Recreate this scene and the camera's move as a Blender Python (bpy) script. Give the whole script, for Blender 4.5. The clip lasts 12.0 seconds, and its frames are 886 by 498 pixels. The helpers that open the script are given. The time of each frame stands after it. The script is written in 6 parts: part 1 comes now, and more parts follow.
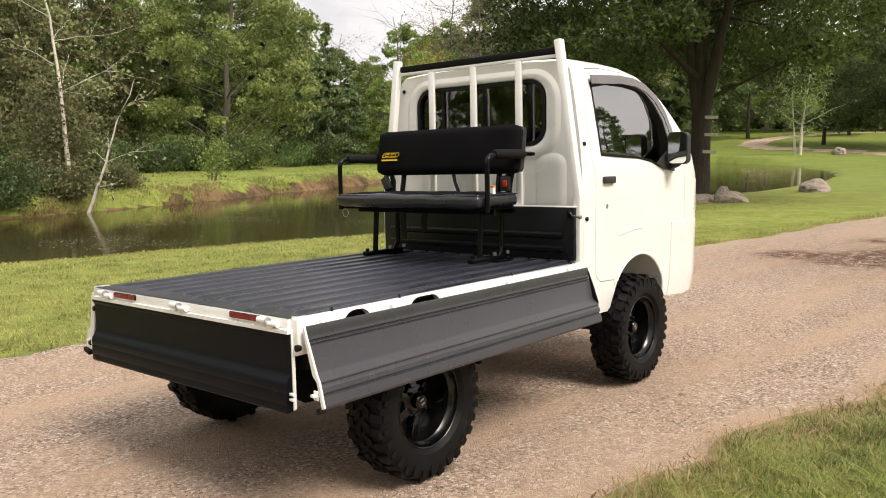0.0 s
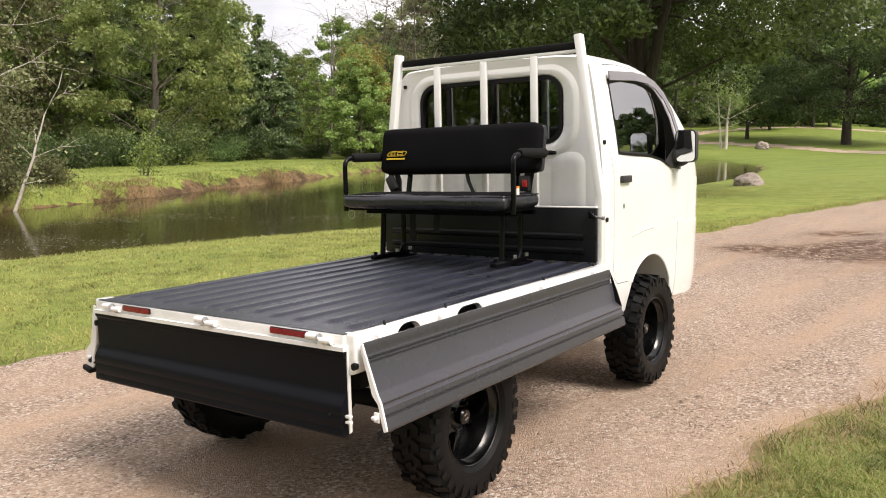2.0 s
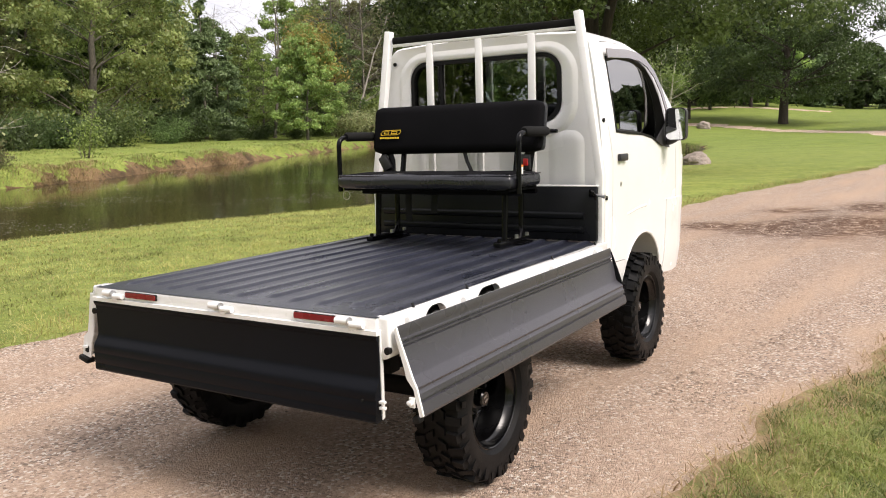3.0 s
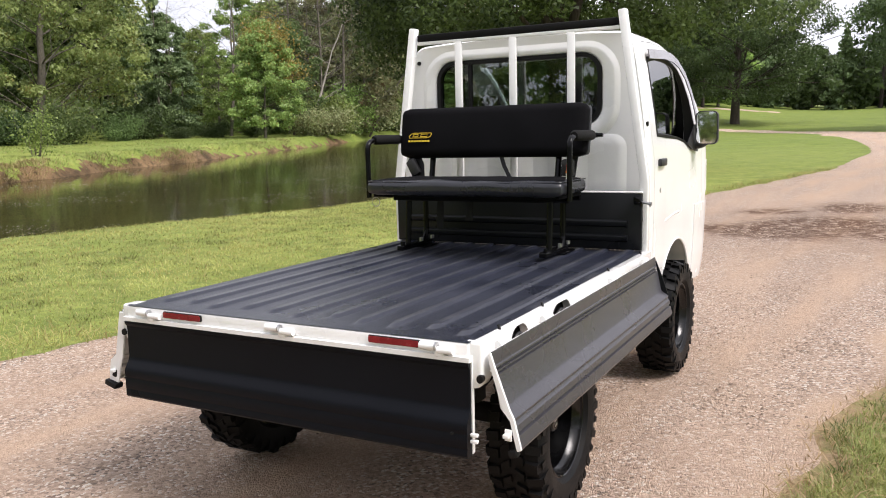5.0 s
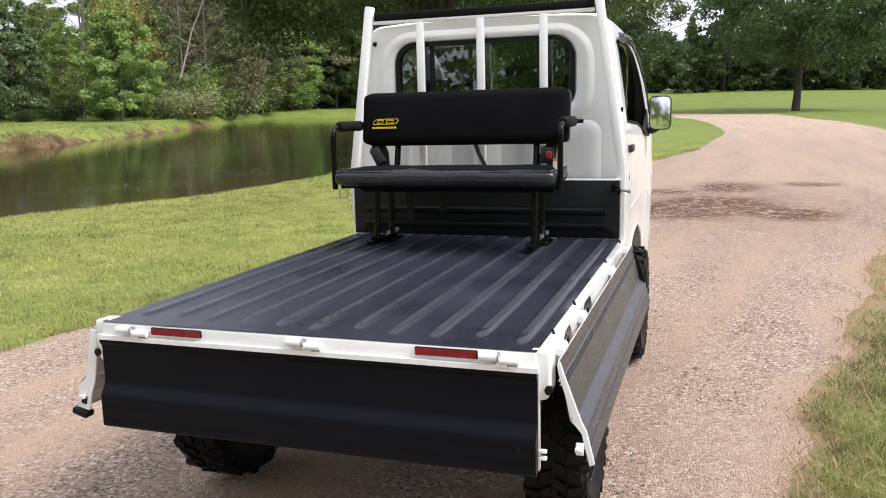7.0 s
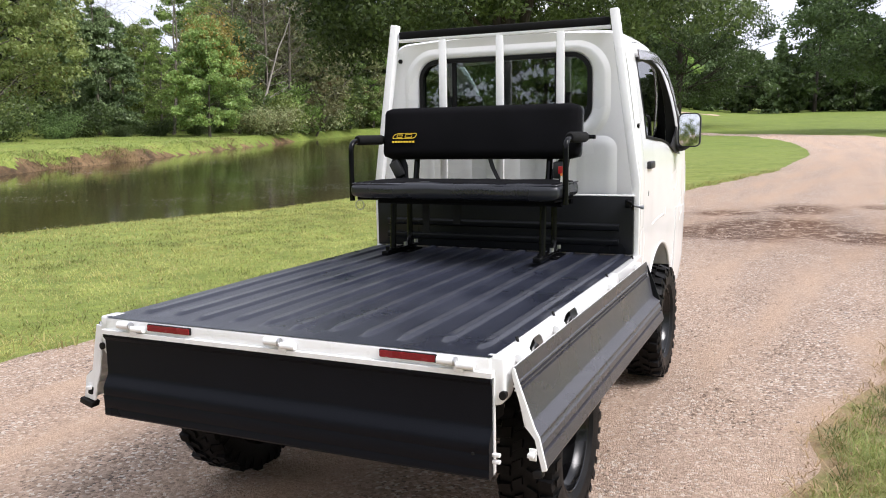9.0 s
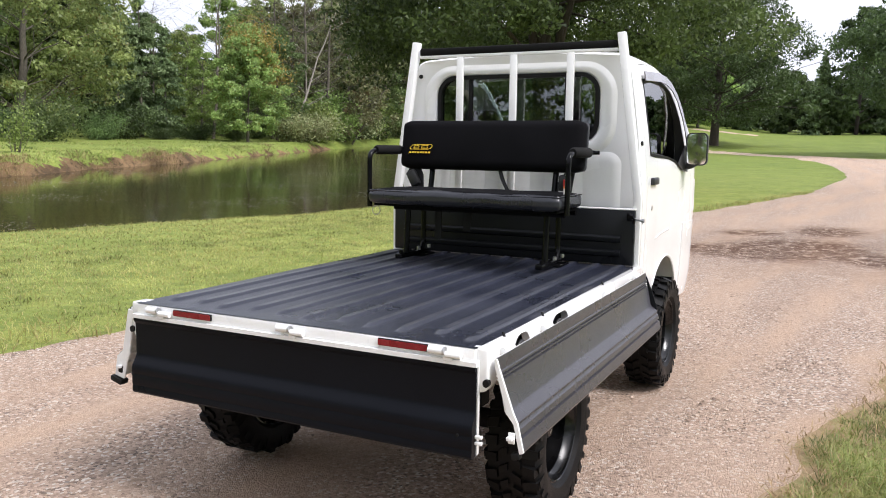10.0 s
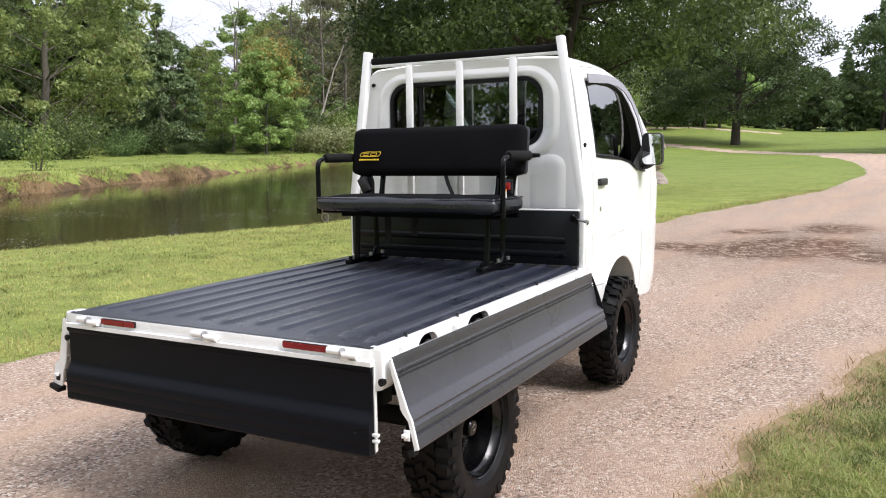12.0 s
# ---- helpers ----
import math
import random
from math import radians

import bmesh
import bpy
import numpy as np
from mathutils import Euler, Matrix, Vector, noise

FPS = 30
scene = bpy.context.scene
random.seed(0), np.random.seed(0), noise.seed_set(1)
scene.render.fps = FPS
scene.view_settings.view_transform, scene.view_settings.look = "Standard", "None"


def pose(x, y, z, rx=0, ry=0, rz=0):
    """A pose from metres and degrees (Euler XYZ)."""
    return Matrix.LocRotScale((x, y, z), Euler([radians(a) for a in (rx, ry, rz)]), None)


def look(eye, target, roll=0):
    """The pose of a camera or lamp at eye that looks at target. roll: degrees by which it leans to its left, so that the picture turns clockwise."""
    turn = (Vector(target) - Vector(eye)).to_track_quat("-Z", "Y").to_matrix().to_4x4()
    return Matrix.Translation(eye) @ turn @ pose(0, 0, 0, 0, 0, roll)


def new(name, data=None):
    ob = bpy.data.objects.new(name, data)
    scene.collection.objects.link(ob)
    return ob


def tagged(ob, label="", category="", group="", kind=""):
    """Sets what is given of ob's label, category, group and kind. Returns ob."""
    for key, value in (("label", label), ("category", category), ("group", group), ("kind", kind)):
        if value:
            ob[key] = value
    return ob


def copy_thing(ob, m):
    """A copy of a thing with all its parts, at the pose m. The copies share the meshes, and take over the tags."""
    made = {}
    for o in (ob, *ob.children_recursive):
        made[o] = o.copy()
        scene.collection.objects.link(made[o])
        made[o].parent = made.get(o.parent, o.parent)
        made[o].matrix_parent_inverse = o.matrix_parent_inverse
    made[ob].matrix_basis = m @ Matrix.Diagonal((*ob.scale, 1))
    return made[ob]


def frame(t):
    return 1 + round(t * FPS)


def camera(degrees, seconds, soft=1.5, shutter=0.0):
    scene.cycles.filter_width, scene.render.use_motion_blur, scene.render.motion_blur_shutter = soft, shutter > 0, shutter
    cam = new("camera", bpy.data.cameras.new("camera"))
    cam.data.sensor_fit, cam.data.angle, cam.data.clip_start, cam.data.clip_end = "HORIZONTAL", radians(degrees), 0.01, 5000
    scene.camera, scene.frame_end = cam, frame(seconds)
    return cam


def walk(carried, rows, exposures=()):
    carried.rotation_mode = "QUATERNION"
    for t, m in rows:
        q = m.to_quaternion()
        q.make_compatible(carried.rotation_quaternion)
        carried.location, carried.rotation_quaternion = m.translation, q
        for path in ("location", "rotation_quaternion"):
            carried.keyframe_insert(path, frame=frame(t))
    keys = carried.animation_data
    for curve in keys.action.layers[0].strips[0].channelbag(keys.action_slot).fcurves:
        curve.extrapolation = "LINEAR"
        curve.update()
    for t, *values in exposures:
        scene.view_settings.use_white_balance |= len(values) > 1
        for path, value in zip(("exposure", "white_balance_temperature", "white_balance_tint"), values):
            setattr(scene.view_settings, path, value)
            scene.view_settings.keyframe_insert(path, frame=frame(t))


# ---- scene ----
# The truck stands on a slope that falls towards the pond: its own frame, leaning with the ground.
SLOPE = pose(0, 0, 0, -0.936, -1.75, 0)
cam = camera(57.6, 12.0, 1.0)
PATH = [
    (0, (3.048, -1.865, 1.349), (1.762, -0.346, 1.15), -1.2),
    (0.5, (2.976, -1.962, 1.357), (1.74, -0.402, 1.156), -1.3),
    (1, (2.869, -2.034, 1.383), (1.668, -0.446, 1.186), -0.3),
    (1.5, (2.71, -2.014, 1.373), (1.522, -0.418, 1.166), -0.7),
    (2, (2.554, -1.992, 1.388), (1.403, -0.371, 1.171), -1.3),
    (2.5, (2.417, -2.061, 1.381), (1.333, -0.398, 1.142), -1.1),
    (2.7, (2.348, -2.106, 1.38), (1.294, -0.425, 1.129), -1.4),
    (4.3, (2.062, -2.01, 1.421), (1.049, -0.311, 1.127), -1.8),
    (4.5, (1.987, -2.009, 1.412), (0.987, -0.302, 1.118), -1.8),
    (5, (1.777, -2.106, 1.423), (0.839, -0.361, 1.149), -1.3),
    (5.5, (1.592, -2.092, 1.42), (0.694, -0.327, 1.144), -1.3),
    (6, (1.396, -2.0, 1.438), (0.571, -0.201, 1.151), -1.6),
    (6.5, (1.258, -2.023, 1.446), (0.56, -0.175, 1.138), -1.0),
    (7, (1.179, -2.104, 1.455), (0.545, -0.235, 1.131), -1.4),
    (7.2, (1.166, -2.114, 1.457), (0.533, -0.245, 1.128), -1.6),
    (8.8, (1.464, -2.067, 1.425), (0.663, -0.255, 1.146), -1.0),
    (9, (1.519, -2.066, 1.43), (0.702, -0.262, 1.154), -0.9),
    (9.5, (1.616, -2.147, 1.431), (0.76, -0.359, 1.172), -0.2),
    (10, (1.732, -2.245, 1.43), (0.841, -0.471, 1.182), 0.8),
    (10.5, (1.817, -2.283, 1.439), (0.936, -0.505, 1.195), 0.5),
    (11, (1.934, -2.228, 1.429), (1.027, -0.46, 1.198), 0.4),
    (11.5, (2.065, -2.161, 1.415), (1.122, -0.413, 1.185), 0.8),
    (12, (2.138, -2.114, 1.423), (1.191, -0.368, 1.193), -0.8),
]
walk(cam, [(t, SLOPE @ look(eye, target, roll)) for t, eye, target, roll in PATH],
     [(0.0, 0.37, 7080, 14), (2.5, 0.48, 6720, 16), (4.5, 0.50, 6440, 17), (5.5, 0.52, 6240, 16), (12.0, 0.54, 6060, 16)])

# ---- light ----
SUN_EL, SUN_AZ = 51.0, 96.0          # degrees; azimuth from +y towards +x
world = bpy.data.worlds.new("sky")
scene.world = world
world.use_nodes = True
wn = world.node_tree
wn.nodes.clear()
w_out = wn.nodes.new("ShaderNodeOutputWorld")
w_bg = wn.nodes.new("ShaderNodeBackground")
w_sky = wn.nodes.new("ShaderNodeTexSky")
w_sky.sky_type = "NISHITA"
w_sky.sun_disc = False
w_sky.sun_elevation = radians(SUN_EL)
w_sky.sun_rotation = radians(SUN_AZ)
w_sky.air_density, w_sky.dust_density = 1.0, 2.0
w_co = wn.nodes.new("ShaderNodeTexCoord")
w_map = wn.nodes.new("ShaderNodeMapping")
w_map.inputs["Scale"].default_value = (1.0, 1.0, 2.6)
w_noise = wn.nodes.new("ShaderNodeTexNoise")
w_noise.inputs["Scale"].default_value = 2.3
w_noise.inputs["Detail"].default_value = 7.0
w_noise.inputs["Roughness"].default_value = 0.55
w_ramp = wn.nodes.new("ShaderNodeValToRGB")
w_ramp.color_ramp.elements[0].position = 0.16
w_ramp.color_ramp.elements[1].position = 0.40
w_tone = wn.nodes.new("ShaderNodeValToRGB")
w_tone.color_ramp.elements[0].position, w_tone.color_ramp.elements[0].color = 0.42, (10.4, 10.7, 11.4, 1)
w_tone.color_ramp.elements[1].position, w_tone.color_ramp.elements[1].color = 0.72, (15.0, 14.9, 14.7, 1)
w_mix = wn.nodes.new("ShaderNodeMix")
w_mix.data_type = "RGBA"
w_bg.inputs["Strength"].default_value = 0.069
wn.links.new(w_co.outputs["Generated"], w_map.inputs["Vector"])
wn.links.new(w_map.outputs["Vector"], w_noise.inputs["Vector"])
wn.links.new(w_noise.outputs["Fac"], w_ramp.inputs["Fac"])
wn.links.new(w_noise.outputs["Fac"], w_tone.inputs["Fac"])
wn.links.new(w_ramp.outputs["Color"], w_mix.inputs["Factor"])
wn.links.new(w_sky.outputs["Color"], w_mix.inputs["A"])
wn.links.new(w_tone.outputs["Color"], w_mix.inputs["B"])
wn.links.new(w_mix.outputs["Result"], w_bg.inputs["Color"])
wn.links.new(w_bg.outputs["Background"], w_out.inputs["Surface"])

sun = new("sun", bpy.data.lights.new("sun", "SUN"))
sun.data.energy = 3.6
sun.data.angle = radians(28)
sun.data.color = (1.0, 0.95, 0.87)
sa, se = radians(SUN_AZ), radians(SUN_EL)
sun.matrix_world = look((0, 0, 0), (-math.sin(sa) * math.cos(se), -math.cos(sa) * math.cos(se), -math.sin(se)))
sun.location = (20, 10, 30)

# ---- materials ----
def node(nt, kind, **values):
    n = nt.nodes.new(kind)
    for key, value in values.items():
        n.inputs[key.replace("_", " ")].default_value = value
    return n


def noise_at(nt, vec, scale, detail=4.0, rough=0.55):
    n = node(nt, "ShaderNodeTexNoise", Scale=scale, Detail=detail, Roughness=rough)
    nt.links.new(vec, n.inputs["Vector"])
    return n.outputs["Fac"]


def span(nt, value, lo, hi, a=0.3, b=0.7):
    n = node(nt, "ShaderNodeMapRange", From_Min=a, From_Max=b, To_Min=lo, To_Max=hi)
    nt.links.new(value, n.inputs["Value"])
    return n.outputs["Result"]


def mixed(nt, fac, a, b, blend="MIX"):
    n = nt.nodes.new("ShaderNodeMix")
    n.data_type, n.blend_type = "RGBA", blend
    for socket, value in (("Factor", fac), ("A", a), ("B", b)):
        if isinstance(value, (tuple, list)):
            n.inputs[socket].default_value = (*value[:3], 1)
        elif isinstance(value, (int, float)):
            n.inputs[socket].default_value = value
        else:
            nt.links.new(value, n.inputs[socket])
    return n.outputs["Result"]


def surface(name, colour, rough=0.5, metal=0.0, stain=(1.5, 0.12), grain=(40, 0.08), bump=(60, 0.1, 0.002),
            coat=0.0, dirt=None, stretch=1.0, dirt_scale=2.5, dirt_edge=(0.52, 0.72), spec=0.5, rough_var=0.12):
    """A painted, rubber or metal surface: broad stains, fine grain, fine relief, and dirt of its own shape."""
    m = bpy.data.materials.new(name)
    m.use_nodes = True
    nt = m.node_tree
    p = nt.nodes["Principled BSDF"]
    vec = nt.nodes.new("ShaderNodeTexCoord").outputs["Object"]
    if stretch != 1.0:
        sm = nt.nodes.new("ShaderNodeMapping")
        sm.inputs["Scale"].default_value = (1.0, 1.0, stretch)
        nt.links.new(vec, sm.inputs["Vector"])
        vec = sm.outputs["Vector"]
    big = noise_at(nt, vec, stain[0])
    small = noise_at(nt, vec, grain[0], 6)
    hsv = node(nt, "ShaderNodeHueSaturation", Color=(*colour, 1))
    add = nt.nodes.new("ShaderNodeMath")
    add.operation = "MULTIPLY"
    nt.links.new(span(nt, big, 1 - stain[1], 1 + stain[1]), add.inputs[0])
    nt.links.new(span(nt, small, 1 - grain[1], 1 + grain[1]), add.inputs[1])
    nt.links.new(add.outputs[0], hsv.inputs["Value"])
    out = hsv.outputs["Color"]
    rsock = span(nt, big, max(0.02, rough - rough_var), min(1, rough + rough_var))
    if dirt:
        d = span(nt, noise_at(nt, vec, dirt_scale, 8, 0.65), 0, 1, *dirt_edge)
        out = mixed(nt, d, out, dirt)
    nt.links.new(out, p.inputs["Base Color"])
    nt.links.new(rsock, p.inputs["Roughness"])
    p.inputs["Metallic"].default_value = metal
    p.inputs["Coat Weight"].default_value = coat
    p.inputs["Coat Roughness"].default_value = 0.06
    p.inputs["Specular IOR Level"].default_value = spec
    if bump[1] > 0:
        b = node(nt, "ShaderNodeBump", Strength=bump[1], Distance=bump[2])
        nt.links.new(noise_at(nt, vec, bump[0], 5), b.inputs["Height"])
        nt.links.new(b.outputs["Normal"], p.inputs["Normal"])
    return m


def leaf_material(name, low, high, gloss=0.45, through_light=0.35, odd=None, patches=None):
    """Leaves: every leaf its own shade between two colours, a few odd ones, and light that passes through."""
    m = bpy.data.materials.new(name)
    m.use_nodes = True
    nt = m.node_tree
    p = nt.nodes["Principled BSDF"]
    rnd = nt.nodes.new("ShaderNodeNewGeometry").outputs["Random Per Island"]
    obr = nt.nodes.new("ShaderNodeObjectInfo").outputs["Random"]
    vec = nt.nodes.new("ShaderNodeTexCoord").outputs["Object"]
    patch = noise_at(nt, vec, 0.45, 3)
    col = mixed(nt, rnd, low, high)
    col = mixed(nt, span(nt, patch, 0, 0.55, 0.4, 0.68), col, tuple(min(1, c * 1.45) for c in high))
    if patches:
        col = mixed(nt, span(nt, noise_at(nt, vec, patches, 4), 0, 0.75, 0.46, 0.62), col, tuple(0.55 * c for c in low))
        col = mixed(nt, span(nt, noise_at(nt, vec, patches * 0.37, 4), 0, 0.6, 0.5, 0.66), col, tuple(c * k for c, k in zip(high, (1.1, 0.98, 1.0))))
    if odd:
        col = mixed(nt, span(nt, rnd, 0, 1, 0.86, 0.9), col, odd)
    hsv = node(nt, "ShaderNodeHueSaturation")
    nt.links.new(col, hsv.inputs["Color"])
    nt.links.new(span(nt, obr, 0.80, 1.2, 0, 1), hsv.inputs["Value"])
    nt.links.new(span(nt, obr, 0.485, 0.512, 0, 1), hsv.inputs["Hue"])
    nt.links.new(hsv.outputs["Color"], p.inputs["Base Color"])
    p.inputs["Roughness"].default_value = gloss
    p.inputs["Specular IOR Level"].default_value = 0.35
    tr = nt.nodes.new("ShaderNodeBsdfTranslucent")
    nt.links.new(hsv.outputs["Color"], tr.inputs["Color"])
    mix = node(nt, "ShaderNodeMixShader", Fac=through_light)
    nt.links.new(p.outputs[0], mix.inputs[1])
    nt.links.new(tr.outputs[0], mix.inputs[2])
    nt.links.new(mix.outputs[0], nt.nodes["Material Output"].inputs["Surface"])
    return m


def ground_material(name, kind):
    m = bpy.data.materials.new(name)
    m.use_nodes = True
    nt = m.node_tree
    p = nt.nodes["Principled BSDF"]
    vec = nt.nodes.new("ShaderNodeNewGeometry").outputs["Position"]
    broad = noise_at(nt, vec, 0.12, 4)
    mid = noise_at(nt, vec, 0.9, 5)
    fine = noise_at(nt, vec, 14, 6, 0.7)
    if kind == "grass":
        col = mixed(nt, span(nt, mid, 0, 1, 0.35, 0.65), (0.235, 0.290, 0.052), (0.375, 0.395, 0.100))
        col = mixed(nt, span(nt, broad, 0, 0.6, 0.4, 0.65), col, (0.230, 0.295, 0.066))
        xyz = nt.nodes.new("ShaderNodeSeparateXYZ")
        nt.links.new(vec, xyz.inputs[0])
        # the grass east of the track is rougher and of a deeper green than the mown lawn by the pond
        col = mixed(nt, span(nt, xyz.outputs["X"], 0, 0.8, 0.4, 1.6), col, mixed(nt, span(nt, mid, 0, 1, 0.36, 0.64), (0.135, 0.170, 0.036), (0.235, 0.255, 0.070)))
        col = mixed(nt, span(nt, xyz.outputs["Y"], 0, 0.8, 16, 50), col, mixed(nt, span(nt, noise_at(nt, vec, 0.55, 7, 0.7), 0, 1, 0.36, 0.62), (0.082, 0.136, 0.018), (0.170, 0.222, 0.032)))
        mow = nt.nodes.new("ShaderNodeMapping")
        mow.inputs["Scale"].default_value = (0.10, 0.85, 1.0)
        mow.inputs["Rotation"].default_value = (0, 0, 0.12)
        nt.links.new(vec, mow.inputs["Vector"])
        col = mixed(nt, span(nt, noise_at(nt, mow.outputs["Vector"], 1.0, 5, 0.6), 0, 0.45, 0.42, 0.62), col, (0.235, 0.262, 0.060))
        col = mixed(nt, span(nt, noise_at(nt, vec, 2.6, 9, 0.75), 0, 0.72, 0.46, 0.64), col, (0.105, 0.150, 0.026))
        col = mixed(nt, span(nt, fine, 0, 0.8, 0.42, 0.72), col, (0.090, 0.125, 0.030))
        ed = nt.nodes.new("ShaderNodeAttribute")
        ed.attribute_name = "edge"
        ed_n = nt.nodes.new("ShaderNodeMath")
        ed_n.operation = "MULTIPLY"
        nt.links.new(ed.outputs["Fac"], ed_n.inputs[0])
        nt.links.new(span(nt, noise_at(nt, vec, 5.0, 5), 0.3, 1.0, 0.35, 0.55), ed_n.inputs[1])
        col = mixed(nt, ed_n.outputs[0], col, mixed(nt, fine, (0.25, 0.175, 0.095), (0.40, 0.295, 0.175)))
        height, strength, dist, rough = noise_at(nt, vec, 45, 5, 0.7), 0.9, 0.03, 0.85
    elif kind == "soil":
        col = mixed(nt, span(nt, mid, 0, 1, 0.35, 0.65), (0.095, 0.061, 0.032), (0.29, 0.188, 0.098))
        col = mixed(nt, span(nt, noise_at(nt, vec, 3.5, 6, 0.7), 0, 0.80, 0.52, 0.62), col, (0.065, 0.048, 0.026))
        height, strength, dist, rough = noise_at(nt, vec, 7, 8, 0.75), 1.0, 0.16, 0.9
    else:
        vor = node(nt, "ShaderNodeTexVoronoi", Scale=72.0)
        nt.links.new(vec, vor.inputs["Vector"])
        vor2 = node(nt, "ShaderNodeTexVoronoi", Scale=150.0)
        nt.links.new(vec, vor2.inputs["Vector"])
        hue = nt.nodes.new("ShaderNodeSeparateColor")
        nt.links.new(vor.outputs["Color"], hue.inputs[0])
        stone = mixed(nt, hue.outputs[0], (0.250, 0.180, 0.135), (0.585, 0.445, 0.350))
        stone = mixed(nt, span(nt, hue.outputs[1], 0, 1, 0.84, 0.88), stone, (0.68, 0.62, 0.55))
        stone = mixed(nt, span(nt, hue.outputs[2], 0, 1, 0.9, 0.93), stone, (0.16, 0.125, 0.105))
        hue2 = nt.nodes.new("ShaderNodeSeparateColor")
        nt.links.new(vor2.outputs["Color"], hue2.inputs[0])
        sand = mixed(nt, hue2.outputs[0], (0.280, 0.195, 0.143), (0.595, 0.440, 0.338))
        sand = mixed(nt, span(nt, hue2.outputs[1], 0, 1, 0.90, 0.93), sand, (0.18, 0.13, 0.10))
        sand = mixed(nt, span(nt, fine, 0, 0.4, 0.4, 0.7), sand, (0.38, 0.27, 0.19))
        col = mixed(nt, span(nt, noise_at(nt, vec, 1.1, 6, 0.6), 0.55, 1.0, 0.36, 0.54), sand, stone)
        st = nt.nodes.new("ShaderNodeMapping")
        st.inputs["Scale"].default_value = (1.0, 0.10, 1.0)
        nt.links.new(vec, st.inputs["Vector"])
        track = noise_at(nt, st.outputs["Vector"], 1.3, 3)
        col = mixed(nt, span(nt, track, 0, 0.5, 0.45, 0.66), col, (0.56, 0.410, 0.300))
        tk = nt.nodes.new("ShaderNodeAttribute")
        tk.attribute_name = "track"
        tk_n = nt.nodes.new("ShaderNodeMath")
        tk_n.operation = "MULTIPLY"
        nt.links.new(tk.outputs["Fac"], tk_n.inputs[0])
        nt.links.new(span(nt, noise_at(nt, st.outputs["Vector"], 2.6, 6, 0.65), 0.15, 1.0, 0.36, 0.6), tk_n.inputs[1])
        col = mixed(nt, tk_n.outputs[0], col, mixed(nt, hue2.outputs[2], (0.37, 0.262, 0.186), (0.62, 0.455, 0.335)))
        clod = span(nt, noise_at(nt, vec, 16, 8, 0.82), 0, 0.85, 0.53, 0.66)
        col = mixed(nt, clod, col, (0.70, 0.665, 0.64), "MULTIPLY")
        col = mixed(nt, span(nt, noise_at(nt, vec, 23, 8, 0.82), 0, 0.5, 0.56, 0.70), col, (0.66, 0.53, 0.43))
        rd = nt.nodes.new("ShaderNodeAttribute")
        rd.attribute_name = "edge"
        rd_n = nt.nodes.new("ShaderNodeMath")
        rd_n.operation = "MULTIPLY"
        nt.links.new(rd.outputs["Fac"], rd_n.inputs[0])
        nt.links.new(span(nt, noise_at(nt, vec, 4.0, 6, 0.65), 0.45, 1.0, 0.36, 0.56), rd_n.inputs[1])
        col = mixed(nt, rd_n.outputs[0], col, mixed(nt, hue2.outputs[2], (0.39, 0.280, 0.198), (0.60, 0.440, 0.325)))
        wet = nt.nodes.new("ShaderNodeAttribute")
        wet.attribute_name = "damp"
        wet_n = nt.nodes.new("ShaderNodeMath")
        wet_n.operation = "MULTIPLY"
        nt.links.new(wet.outputs["Fac"], wet_n.inputs[0])
        nt.links.new(span(nt, noise_at(nt, vec, 6.0, 8, 0.75), 0.1, 1.0, 0.38, 0.52), wet_n.inputs[1])
        col = mixed(nt, wet_n.outputs[0], col, (0.30, 0.232, 0.195), "MULTIPLY")
        h = nt.nodes.new("ShaderNodeMath")
        h.operation = "ADD"
        nt.links.new(vor.outputs["Distance"], h.inputs[0])
        nt.links.new(vor2.outputs["Distance"], h.inputs[1])
        height, strength, dist, rough = h.outputs[0], 0.9, -0.013, 0.9
    nt.links.new(col, p.inputs["Base Color"])
    p.inputs["Roughness"].default_value = rough
    p.inputs["Specular IOR Level"].default_value = 0.25
    b = node(nt, "ShaderNodeBump", Strength=strength, Distance=abs(dist))
    b.invert = dist < 0
    nt.links.new(height, b.inputs["Height"])
    nt.links.new(b.outputs["Normal"], p.inputs["Normal"])
    return m


def glass_material(name, tint, rough=0.0, ior=2.0):
    """A thin tinted pane: clear through, with a real reflection."""
    m = bpy.data.materials.new(name)
    m.use_nodes = True
    nt = m.node_tree
    nt.nodes.remove(nt.nodes["Principled BSDF"])
    t = nt.nodes.new("ShaderNodeBsdfTransparent")
    t.inputs["Color"].default_value = (*tint, 1)
    g = node(nt, "ShaderNodeBsdfGlossy", Roughness=rough)
    f = node(nt, "ShaderNodeFresnel", IOR=ior)
    mix = nt.nodes.new("ShaderNodeMixShader")
    nt.links.new(f.outputs[0], mix.inputs[0])
    nt.links.new(t.outputs[0], mix.inputs[1])
    nt.links.new(g.outputs[0], mix.inputs[2])
    nt.links.new(mix.outputs[0], nt.nodes["Material Output"].inputs["Surface"])
    return m


